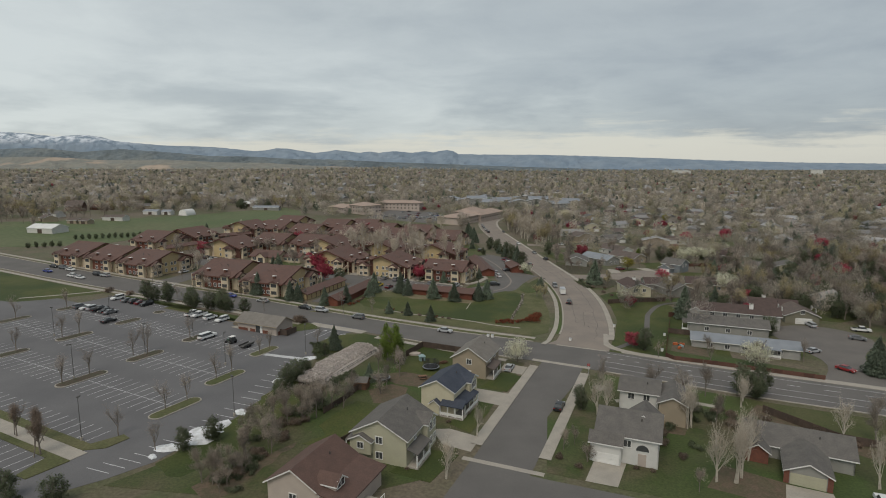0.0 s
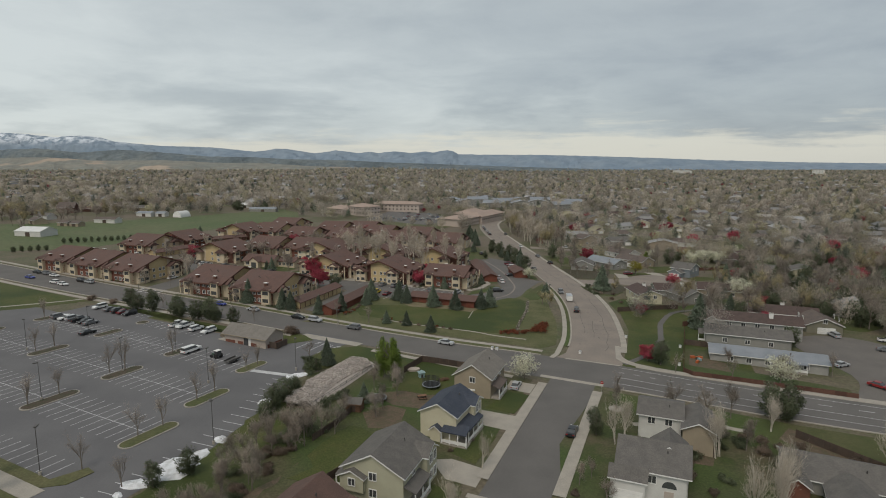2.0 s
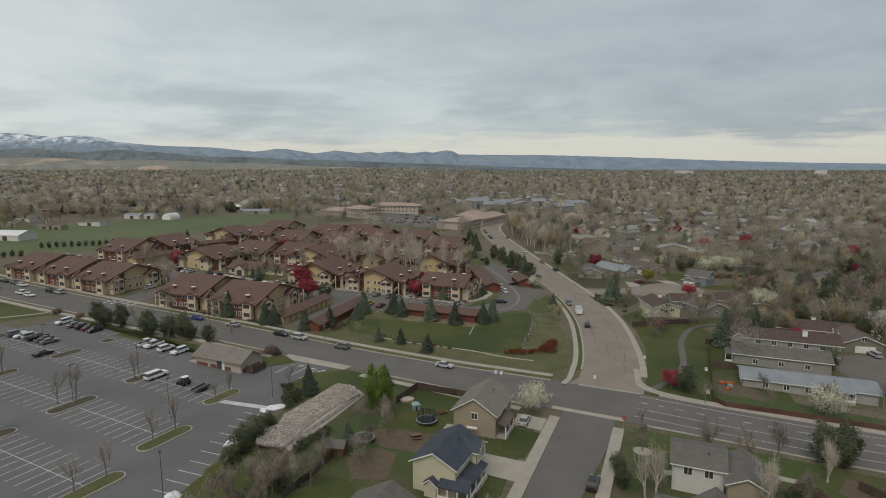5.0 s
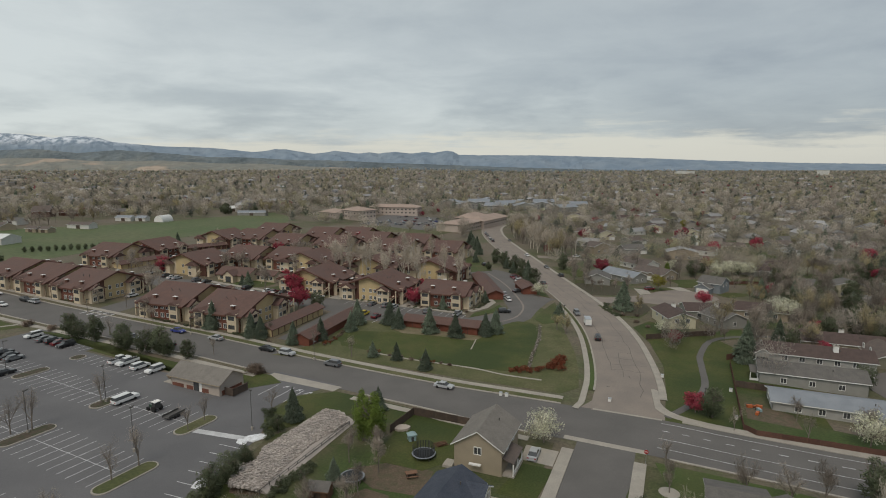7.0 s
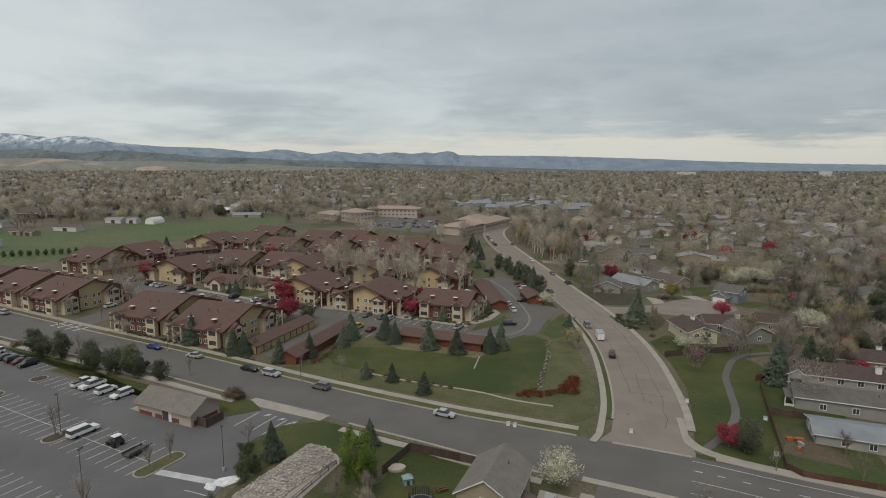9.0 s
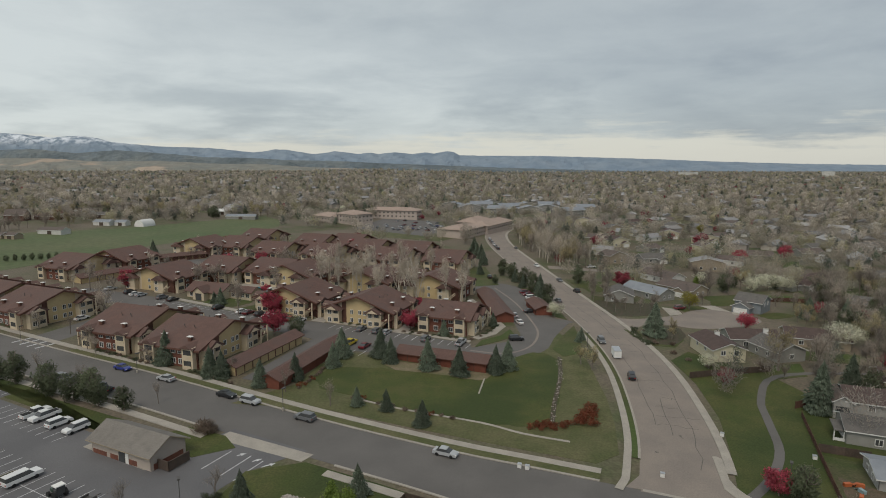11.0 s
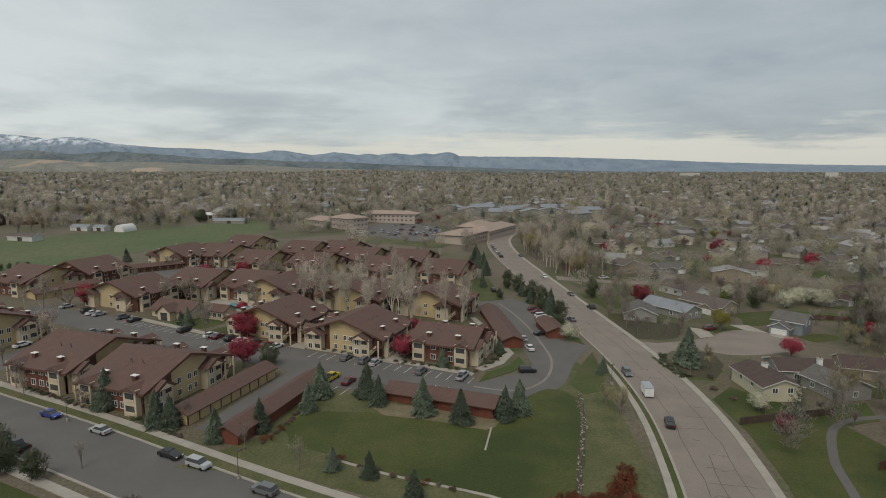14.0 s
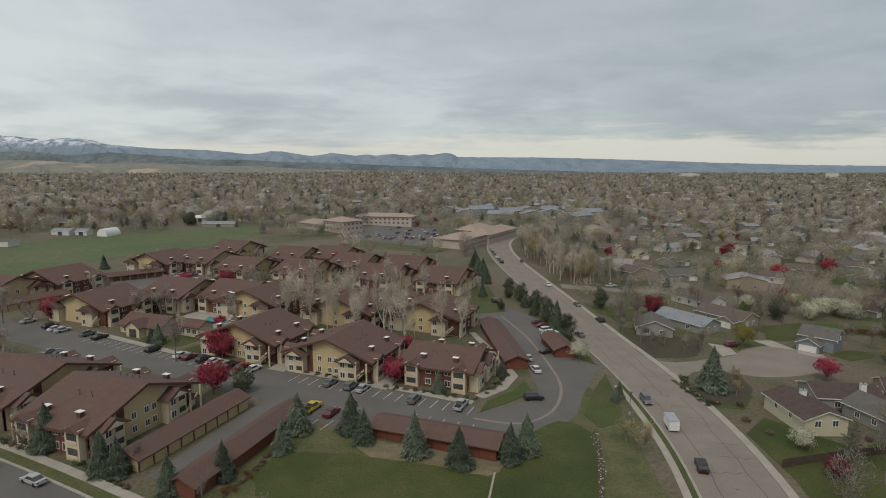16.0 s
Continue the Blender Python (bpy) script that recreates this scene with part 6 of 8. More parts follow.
# ---------------------------------------------------------------- parking lot
def stalls(u0, u1, v0, v1, step=2.65, mid=False, label="white painted stall lines"):
    """Painted lines of one row, from v0 to v1, set step apart along u; mid adds the line between two facing rows."""
    g = Geo()
    n = int(round((u1 - u0) / step))

    def bar(ua, va, ub, vb, w=0.06):
        a, b = Vector(lot(ua, va)), Vector(lot(ub, vb))
        t = (b - a).normalized()
        s = Vector((-t.y, t.x)) * w
        q = [a - s, b - s, b + s, a + s]
        g.add([(p.x, p.y, gz(p.x) + z) for z in (0.041, 0.03) for p in q], [(0, 1, 2, 3), (0, 4, 5, 1), (1, 5, 6, 2), (2, 6, 7, 3), (3, 7, 4, 0)])

    for k in range(n + 1):
        bar(u0 + k * step, v0, u0 + k * step, v1)
    if mid:
        bar(u0, (v0 + v1) / 2, u0 + n * step, (v0 + v1) / 2)
    tagged(g.link("stall_lines", M["paint"]), label, "road marking", kind="structure")


def island(u, v0, v1, w=3.4, grass=True):
    """A kerbed planting island with rounded ends."""
    r = w / 2

    def outline(k):
        rr = r - k
        lo = [(u + rr * math.cos(a), v0 + r + rr * math.sin(a)) for a in np.linspace(math.pi, math.tau, 9)]
        hi = [(u + rr * math.cos(a), v1 - r + rr * math.sin(a)) for a in np.linspace(0, math.pi, 9)]
        return [lot(*p) for p in lo + hi]

    root = sheet("traffic_island", outline(0), 0.19, M["concrete"], "kerbed planting island of %s in the lot" % ("dry grass" if grass else "dark mulch"), "traffic island", "structure")
    v = [(x, y, gz(x) + 0.215) for x, y in ccw(outline(0.28))]
    b = link("planting", v, [tuple(range(len(v)))], M["lawn_dry"] if grass else M["shrub_bed"], root, "dry grass bed" if grass else "dark shrub bed")


for u, v0, v1, gr in ((1.8, -6.6, 5.6, True), (-30.3, -6.2, 5.8, False), (-62.8, -6.2, 5.8, False), (-2.6, 11.2, 22.6, True), (-32.0, 12.2, 22.6, False), (-63.6, 13.0, 23.4, False), (-8.4, 31.0, 40.6, True), (-33.6, 30.4, 38.2, False),
                      (-65.0, 31.6, 40.0, False), (-96.0, 14.0, 24.0, False), (-96.0, 32.0, 41.0, False), (-66.5, 46.0, 50.0, False)):
    island(u, v0, v1, 3.4, gr)
stalls(-28.0, 0.0, -5.4, 5.2, mid=True)
stalls(-60.5, -33.0, -5.4, 5.2, mid=True)
stalls(-92.0, -65.5, -5.4, 5.2, mid=True)
stalls(-29.5, -4.8, 12.0, 22.4, mid=True)
stalls(-61.0, -34.5, 12.0, 22.4, mid=True)
stalls(-93.0, -66.5, 12.0, 22.4, mid=True)
stalls(-31.5, -10.5, 30.6, 40.4, mid=True)
stalls(-62.5, -36.0, 30.6, 40.4, mid=True)
stalls(-93.0, -67.5, 30.6, 40.4, mid=True)
stalls(-64.0, -40.0, 46.2, 51.4)
stalls(-98.0, -72.0, 51.0, 56.4)
stalls(-40.0, 0.5, -18.4, -13.3)
stalls(-40.0, -0.5, -30.4, -25.3)
# stalls along the slanting east edge
g = Geo()
EDGE = [(-55.2, 91.6), (-49.6, 97.0), (-45.7, 105.5), (-41.6, 114.6), (-39.4, 124), (-38.3, 135.2), (-36.5, 145)]
for k in range(20):
    s = k / 19 * (len(EDGE) - 1)
    i = min(int(s), len(EDGE) - 2)
    a = Vector(EDGE[i]).lerp(Vector(EDGE[i + 1]), s - i)
    t = Vector((-0.945, 0.326))
    b = a + t * 4.8
    w = Vector((-t.y, t.x)) * 0.075
    g.add([(p.x, p.y, gz(p.x) + z) for z in (0.041, 0.03) for p in (a - w, b - w, b + w, a + w)], [(0, 3, 2, 1), (0, 1, 5, 4), (1, 2, 6, 5), (2, 3, 7, 6), (3, 0, 4, 7)])
tagged(g.link("stall_lines", M["paint"]), "white painted stall lines along the lot edge", "road marking", kind="structure")

# strips and path at the near end of the lot
sheet("verge", [lot(-60, -20.6), lot(2.6, -20.6), lot(5.4, -18), lot(5.6, -13.6), lot(3.4, -13.2), lot(1.6, -18.4), lot(-60, -18.6)], 0.15, M["lawn_dry"], "kerbed strip of dry grass in the lot", "verge")
sheet("path", [lot(-60, -23.6), lot(4.2, -23.6), lot(4.2, -20.6), lot(-60, -20.6)], 0.12, M["concrete"], "pale concrete footpath across the lot", "path")
sheet("verge", [lot(-60, -25.1), lot(-0.2, -25.1), lot(1.4, -30.6), lot(4.0, -30.6), lot(4.4, -23.7), lot(-60, -23.7)], 0.15, M["lawn_dry"], "kerbed strip of dry grass in the lot", "verge")
# concrete gutter and the marked entrance
sheet("gutter", [(-48.8, 151.2), (-35.0, 147.6), (-34.8, 149.2), (-48.0, 152.6)], 0.05, M["snow_dirty"], "pale concrete gutter across the lot", "gutter")
sheet("pavement", [(-43, 180.3), (-24.8, 172.6), (-23.2, 175.2), (-41.4, 183.4)], 0.055, M["concrete"], "pale concrete apron at the lot entrance", "pavement")
for x, y in ((-36.4, 174.4), (-33.0, 172.6), (-30.2, 171.2)):
    a = Geo()
    a.add([(-0.15, -1.3, 0.0), (0.15, -1.3, 0), (0.15, 0.3, 0), (-0.15, 0.3, 0), (-0.5, 0.3, 0), (0.5, 0.3, 0), (0, 1.3, 0)], [(0, 1, 2, 3), (4, 5, 6)])
    ob = a.link("turn_arrow", M["paint"])
    ob.matrix_basis = here(x, y, -60, 0.046)
    tagged(ob, "white arrow painted on the lane", "road marking", kind="structure")
for (x0, y0), (x1, y1) in (((-41.2, 169.4), (-38.3, 175.8)), ((-37.2, 167.4), (-34.2, 174.2)), ((-34.5, 166), (-31.5, 172.6))):
    strip("lane_line", [(x0, y0), (x1, y1)], -0.09, 0.09, 0.046, M["paint"], "white lane line at the entrance", "road marking", 0.01)


def lamp_post(x, y, h=9.0, turn=0, label="dark steel parking-lot lamp with a box head"):
    root = thing("street_lamp", here(x, y, turn), label, "street lamp")
    Geo().tube((0, 0, -0.2), (0, 0, 0.7), 0.26, 0.26, 8).link("footing", M["concrete"], root)
    Geo().tube((0, 0, 0.6), (0, 0, h), 0.07, 0.05, 7).link("pole", M["metal_dark"], root)
    Geo().box(-0.1, 0.9, -0.22, 0.22, h - 0.15, h + 0.05).link("lamp_head", M["metal_dark"], root)
    return root


for x, y in ((-78.4, 149.2), (-55.0, 143.1), (-42.4, 114.1), (-66.3, 102.4), (-36.9, 152.6), (-111.5, 163.0), (-86.0, 131.5), (-104.0, 178), (-72.0, 163.8), (-139, 176)):
    lamp_post(x, y, 8.5, (x * 31) % 360)
for x, y in ((-33.7, 193.4), (-75.0, 213.0), (-118, 233), (58.5, 167), (42.5, 240)):
    lamp_post(x, y, 5.0, 60, "dark street lamp on the pavement")

# old snow heaped on the east edge
for x, y, w in ((-47.0, 104.3, 3.4), (-45.5, 107.0, 3.2), (-43.6, 109.6, 2.6), (-49.6, 100.4, 2.4), (-41.8, 116.0, 1.7), (-38.8, 133.4, 2.0), (-35.4, 149.3, 2.2), (-37.2, 147.6, 1.3), (-44.6, 103.0, 2.0), (-50.8, 97.2, 1.0)):
    rng = np.random.default_rng(int(abs(x * 10)))
    gg = Geo()
    rings = [(1.0, 0.0), (0.8, 0.16), (0.45, 0.3), (0.1, 0.36)]
    vv = [(w * r * math.cos(k * math.tau / 12) * (0.75 + 0.5 * rng.random()), w * 0.7 * r * math.sin(k * math.tau / 12) * (0.75 + 0.5 * rng.random()), z * (0.7 + 0.6 * rng.random())) for r, z in rings for k in range(12)]
    gg.add(vv, [(i * 12 + k, i * 12 + (k + 1) % 12, (i + 1) * 12 + (k + 1) % 12, (i + 1) * 12 + k) for i in range(3) for k in range(12)] + [tuple(range(36, 48))])
    ob = gg.link("snow_mound", M["snow"])
    ob.matrix_basis = here(x, y, x * 40 % 360, 0.03)
    tagged(ob, "dirty heap of old snow at the lot edge", "snow heap")

# vehicles in the lot: along the stalls, nose up the rows
ST = 63.4
for kind, shade, x, y, t in (("estate", "grey", -123.3, 193.9, 0), ("saloon", "white", -120.4, 193.0, 180), ("estate", "silver", -117.8, 192.4, 0), ("pickup", "black", -115.0, 191.0, 0), ("saloon", "black", -112.2, 189.6, 180), ("saloon", "grey", -109.6, 188.0, 0),
                             ("estate", "white", -117.8, 207.0, 180), ("saloon", "grey", -112.5, 204.0, 0), ("estate", "black", -109.0, 202.4, 0), ("saloon", "maroon", -106.4, 201.2, 0), ("estate", "black", -103.6, 199.4, 180), ("saloon", "black", -104.6, 178.2, 0),
                             ("pickup", "white", -82.6, 188.2, 0), ("pickup", "white", -79.9, 187.0, 180), ("estate", "white", -75.3, 184.3, 0), ("estate", "white", -70.6, 182.2, 180), ("camper_pickup", "white", -68.2, 164.4, 0)):
    park(kind, shade, x, y, ST + t, "cars in the parking lot")
# small tractor and a flat trailer
tr = thing("tractor", here(-59.8, 160.5, 150), "small green tractor with a pale cab in the lot", "tractor")
Geo().box(-0.5, 1.5, -0.4, 0.4, 0.6, 1.2).link("bonnet", car_paint(SHADES["green"]), tr)
Geo().box(-1.0, 0.1, -0.65, 0.65, 0.7, 2.0).link("cab", M["glass"], tr)
Geo().box(-1.1, 0.2, -0.75, 0.75, 2.0, 2.15).link("cab_roof", M["white"], tr)
for x, r in ((-0.6, 0.65), (1.2, 0.42)):
    for y in (-0.8, 0.8):
        Geo().tube((x, y - 0.18, r), (x, y + 0.18, r), r, r, 12).link("wheel", M["tyre"], tr)
fl = thing("trailer", here(-54.6, 157.8, 68), "dark flat utility trailer in the lot", "trailer")
Geo().box(-2.2, 2.0, -0.9, 0.9, 0.5, 0.62).link("bed", M["metal_dark"], fl)
for y in (-0.9, 0.86):
    Geo().box(-2.2, 2.0, y, y + 0.04, 0.62, 1.0).link("side_rail", M["metal_dark"], fl)
Geo().tube((2.0, 0, 0.5), (3.4, 0, 0.45), 0.06, 0.06, 6).link("drawbar", M["metal_dark"], fl)
for x in (-0.7, 0.2):
    for y in (-1.0, 1.0):
        Geo().tube((x, y - 0.1, 0.33), (x, y + 0.1, 0.33), 0.33, 0.33, 10).link("wheel", M["tyre"], fl)


# ---------------------------------------------------------------- vehicles on the streets
for kind, shade, x, y, t in (("saloon", "blue", -79.6, 214.9, -25), ("saloon", "silver", -65.8, 208.6, 155), ("saloon", "black", -48.2, 200.0, -25), ("estate", "silver", -41.8, 196.8, -25), ("estate", "grey", -28.1, 189.3, 155), ("saloon", "silver", 0.8, 176.2, -24),
                             ("estate", "grey", -89.2, 207.0, -25), ("pickup", "black", -76.8, 201.6, 155), ("saloon", "blue", -173.5, 252.0, -27), ("saloon", "white", -166.4, 256.6, -27), ("estate", "white", -157.4, 243.4, 153), ("saloon", "white", -152.2, 240.4, -27),
                             ("estate", "grey", -171.9, 260.2, -27), ("saloon", "black", -178, 263, -27), ("estate", "black", -149.1, 247.6, -27), ("estate", "silver", -144.6, 245.6, 153), ("saloon", "white", -116.5, 258, 70)):
    park(kind, shade, x, y, t, "cars along the main road")
for kind, shade, x, y, t in (("estate", "black", 48.3, 217.6, 76), ("estate", "grey", 48.6, 247.2, 268), ("saloon", "grey", 45.6, 299.0, 98), ("estate", "black", 57.0, 317.0, 98), ("saloon", "grey", 54.2, 339.5, 278), ("saloon", "white", 49.5, 377, 278), ("saloon", "silver", 38.6, 343, 97),
                             ("saloon", "white", 78.4, 377.8, 15), ("estate", "black", 34.5, 436, 95), ("saloon", "grey", 34.0, 446, 95), ("saloon", "white", 33.6, 455, 92), ("estate", "grey", 33.2, 464, 92), ("saloon", "black", 33.0, 473, 90), ("saloon", "silver", 33.0, 483, 90), ("saloon", "black", 46.5, 440, 275),
                             ("saloon", "black", 25.4, 121.5, 67), ("saloon", "silver", 17.2, 144.6, 70), ("saloon", "red", 107.3, 149.6, -60), ("saloon", "silver", 108.2, 164.6, 20), ("estate", "silver", 125.3, 192.8, 85), ("pickup", "white", 139.0, 188.0, -20), ("saloon", "grey", 131.0, 178.4, -30), ("pickup", "white", 69.8, 86.5, 68), ("estate", "maroon", 90.5, 291.5, 20)):
    park(kind, shade, x, y, t, "cars along the side streets")
box = thing("box_trailer", here(49.2, 234.0, 84), "white enclosed trailer parked at the kerb", "trailer")
Geo().box(-2.4, 2.0, -1.0, 1.0, 0.5, 2.5).link("body", M["white"], box)
Geo().box(-2.45, 2.05, -1.03, 1.03, 2.46, 2.56).link("roof", M["metal_light"], box)
Geo().tube((2.0, 0, 0.55), (3.2, 0, 0.5), 0.07, 0.07, 6).link("drawbar", M["metal_dark"], box)
for yy in (-0.95, 0.95):
    Geo().tube((-0.3, yy - 0.1, 0.35), (-0.3, yy + 0.1, 0.35), 0.35, 0.35, 10).link("wheel", M["tyre"], box)
for k, (kind, shade, x, y, t) in enumerate((("saloon", "silver", -131.5, 300.4, 66), ("estate", "black", -120.8, 295.0, 66), ("saloon", "white", -117.6, 292.6, 66), ("saloon", "silver", -114.8, 291.4, 66), ("estate", "grey", -105.0, 288.0, 66), ("saloon", "black", -99.8, 285.4, 66), ("estate", "black", -79.1, 275.2, 66), ("saloon", "white", -69.4, 271.0, 66), ("saloon", "maroon", -66.6, 269.8, 66),
                             ("estate", "black", -62.0, 268.0, 66), ("saloon", "white", -59.0, 266.6, 66), ("estate", "black", -53.2, 264.0, 66), ("saloon", "red", -50.4, 263.2, 66), ("saloon", "white", -46.9, 262.0, 66), ("saloon", "grey", -25.6, 253.6, 68), ("estate", "grey", -20.4, 251.6, 68), ("saloon", "silver", -17.4, 250.4, 68), ("estate", "grey", -5.0, 244.6, 68), ("pickup", "silver", 5.5, 241.8, 68),
                             ("pickup", "yellow", -26.8, 238.8, 68), ("saloon", "maroon", -22.2, 236.8, 68), ("estate", "black", 22.6, 247.2, 5), ("saloon", "silver", 25.4, 275.0, 96), ("saloon", "white", 26.0, 266, 100), ("estate", "maroon", 34.4, 312, 20), ("saloon", "maroon", 35.0, 308.6, 200), ("estate", "white", 35.6, 303, 20), ("pickup", "white", 36.0, 299, 20), ("estate", "black", 22.0, 343.0, 95), ("saloon", "black", 31.8, 281, 20),
                             ("saloon", "silver", -40.9, 391.0, 60), ("saloon", "white", -54.1, 380.0, 65), ("saloon", "blue", -38.0, 389.0, 60), ("saloon", "silver", -124.0, 305.5, 66), ("estate", "silver", -98.0, 268.0, 65), ("saloon", "black", -101.5, 270.0, 65), ("saloon", "grey", -105, 271.4, 65), ("saloon", "white", -120, 377, 62), ("estate", "silver", -117, 379, 62), ("saloon", "black", -113, 381, 62))):
    park(kind, shade, x, y, t, "cars before the flats")


def in_poly(x, y, poly):
    c = False
    for (x0, y0), (x1, y1) in zip(poly, poly[1:] + poly[:1]):
        if (y0 > y) != (y1 > y) and x < (x1 - x0) * (y - y0) / (y1 - y0) + x0:
            c = not c
    return c


def line_group(line, step):
    out = []
    for a, b in zip(line, line[1:]):
        a, b = Vector(a), Vector(b)
        n = max(1, round((b - a).length / step))
        out += [tuple(a.lerp(b, k / n)) for k in range(n)]
    return out + [tuple(line[-1])]


# ---------------------------------------------------------------- trees
for x, y, s in ((4.4, 217, 1.0), (13.8, 218.6, 0.95), (17.2, 221.8, 1.05), (-3.7, 220.2, 1.05), (-13.6, 224.6, 0.9), (-16.8, 229.4, 1.1), (-27.2, 228.2, 1.05), (-28.2, 220.6, 0.85), (-35.6, 211.2, 0.82), (-42.6, 206.4, 0.85), (-53.6, 211.6, 0.9), (-56.6, 212.0, 0.95), (-71.0, 219.6, 1.15),
                (-18.6, 197.0, 0.6), (-11.9, 194.8, 0.62), (-3.9, 188.2, 0.72), (-30.0, 157.2, 0.85), (-13.2, 162.6, 0.7), (68.0, 256.0, 1.45), (84.6, 199.6, 1.45), (41.5, 247.0, 0.45), (43.0, 249.5, 0.5), (-80.6, 281.6, 0.8), (-83.5, 283.0, 0.6), (113.5, 147.0, 1.3), (-17.4, 134.2, 0.6), (0.5, 250.4, 0.7), (16.8, 262, 0.6),
                (18, 420, 1.0), (21.5, 379, 1.0), (21.5, 398, 1.1), (20, 410, 1.0), (22, 388, 0.9), (19.5, 430, 1.1), (18, 352, 0.8), (-160, 392, 0.9), (-80, 376.5, 0.8), (-123, 402, 0.7), (152, 250, 1.2)):
    plant("spruce", x, y, s, "spruces of the estate")
for x, y, s in ((40.2, 292, 0.7), (41.6, 299, 1.05), (38.4, 303, 0.75), (40.0, 309, 1.15), (37.4, 314, 0.7), (38.6, 320, 1.1), (35.0, 324, 0.75), (36.2, 331, 1.2), (33.0, 336, 0.7), (32.6, 344, 1.15), (28.6, 350, 0.7), (29.8, 359, 1.0), (23.6, 331, 0.6),
                (-107.4, 207.8, 1.05), (-104.2, 206.2, 0.85), (-98.6, 204.4, 1.05), (-88.2, 199.4, 1.1), (-86.0, 198.0, 0.8), (-79.6, 195.6, 1.0), (-75.6, 195.8, 1.15), (-73.0, 193.6, 0.9), (-66.4, 191.4, 0.8), (-44.6, 247.6, 0.95), (-46.4, 99.6, 0.62), (-42.7, 103.6, 0.72), (-36.0, 129.5, 0.75), (-34.8, 134.6, 0.8), (-36.4, 125.0, 0.6), (-33.6, 139.5, 0.55),
                (-31.5, 151.8, 0.55), (-58.0, 82.5, 0.75), (-66.0, 83.5, 0.7), (-63, 80, 0.6), (70.0, 131.4, 1.05), (74.6, 132.6, 1.1), (72.4, 129.4, 0.9), (104.2, 181.0, 0.95), (58.4, 163.0, 1.0), (31.0, 126.0, 0.6), (30.0, 121.0, 0.55), (148, 216, 1.1), (158, 236, 1.1), (142, 240, 1.0), (135, 228, 0.9), (150, 207, 1.1), (156, 221, 1.2), (164, 212, 1.2), (166, 228, 1.3), (172, 240, 1.2), (150, 247, 1.2), (160, 252, 1.2), (174, 256, 1.3), (145, 228, 1.2), (168, 199, 1.2), (180, 222, 1.3), (184, 244, 1.3), (128, 238, 0.8), (132, 262, 0.9), (140, 272, 0.9), (190, 262, 1.2)):
    plant("spruce" if 26 < x < 44 and 288 < y < 365 and int(y) % 3 == 0 else "pine", x, y, s, "pines of the place")
for x, y, s in ((-58.3, 271.0, 1.05), (-50.9, 246.0, 1.0), (-126.6, 304.5, 1.0), (-152, 338, 1.0), (-135, 391, 1.0), (-84.8, 327, 0.9), (-10.2, 256.0, 0.8), (-8.6, 274, 0.8), (-127, 413, 0.9), (-52.4, 411, 1.0), (79.4, 327.4, 1.0), (101.5, 264.0, 0.75), (71.0, 215.0, 0.55), (102, 458, 1.0), (136, 558, 1.0), (171, 405, 1.0),
                (206, 420, 1.1), (185, 486, 1.0), (55.8, 165.4, 0.62), (149.5, 182.0, 1.25), (111, 207, 0.55), (-6.5, 262, 0.7), (-90, 360, 0.9), (-104, 352, 0.9), (122, 228, 0.6), (-70, 300, 0.5), (176, 470, 1.0), (250, 380, 1.1), (292, 372, 1.1)):
    plant("red", x, y, s * 1.22, "red crabapples")
for x, y, s in ((20.0, 150.2, 0.92), (140.5, 328.5, 1.05), (146, 331, 1.1), (151, 327, 1.05), (135.5, 325, 0.9), (39.8, 275.6, 0.8), (83.8, 151.2, 0.95), (147.5, 197, 1.05), (121, 246, 1.1), (127, 249, 0.9), (143, 346, 0.8), (-98, 304, 0.6), (-60, 340, 0.6)):
    plant("white", x, y, s * 1.15, "white blossoming trees")
for x, y, s in ((94, 291.5, 1.0), (210, 545, 1.2)):
    plant("yellow", x, y, s)
for x, y, s in ((-12.4, 147.0, 0.92), (-14.6, 149.2, 0.8), (110, 323, 0.6)):
    plant("green", x, y, s)
for x, y, s in ((32.7, 117.4, 0.75), (34.8, 118.6, 0.8), (50.6, 113.6, 0.75), (66.4, 124.2, 0.6), (55.6, 100.8, 0.8), (46.3, 93.2, 0.95), (49.7, 93.0, 1.05), (51.2, 94.8, 0.9), (49.8, 112.9, 0.8), (78.8, 109.4, 0.75), (73.0, 92.0, 0.8), (0.8, 92.4, 0.62), (6.6, 107.4, 0.55), (68.6, 127.6, 0.6)):
    plant("birch", x, y, s * 1.3, "pale birches")
for x, y, s in ((-112.4, 149.1, 1), (-84.4, 134.8, 1), (-87.2, 129.0, 1), (-57.6, 116.5, 0.9), (-54.9, 120.8, 0.9), (-53.7, 133.6, 1), (-51.6, 138.2, 1), (-81.3, 148.6, 1.1), (-78.5, 150.4, 1.1), (-109.0, 162.6, 1), (-106.6, 166.6, 1), (-60.8, 104.6, 0.9), (-72.6, 163.2, 1), (-98.6, 212.0, 0.8), (-61.2, 195.4, 0.7), (-36.0, 203.4, 0.9),
                (-24.3, 196.4, 0.8), (-35.6, 161.4, 0.8), (-110.6, 243, 0.9), (40.6, 142.6, 0.8), (-51.4, 99.6, 0.8), (-135, 180, 1), (-126.5, 192, 1), (-84, 205, 0.8), (100, 156, 0.9), (60, 156.8, 0.8), (72.6, 152.8, 0.9), (-49.0, 151.5, 0.8), (-47.6, 156, 0.8)):
    plant("small", x, y, s, "small street trees")
for x, y, s in ((-70.2, 96.8, 1.1), (-73.6, 101.6, 1.0), (-79.0, 103.5, 1.0), (-81.5, 99.5, 0.9)):
    plant("rusty", x, y, s, "rusty young trees")
rng = np.random.default_rng(12)
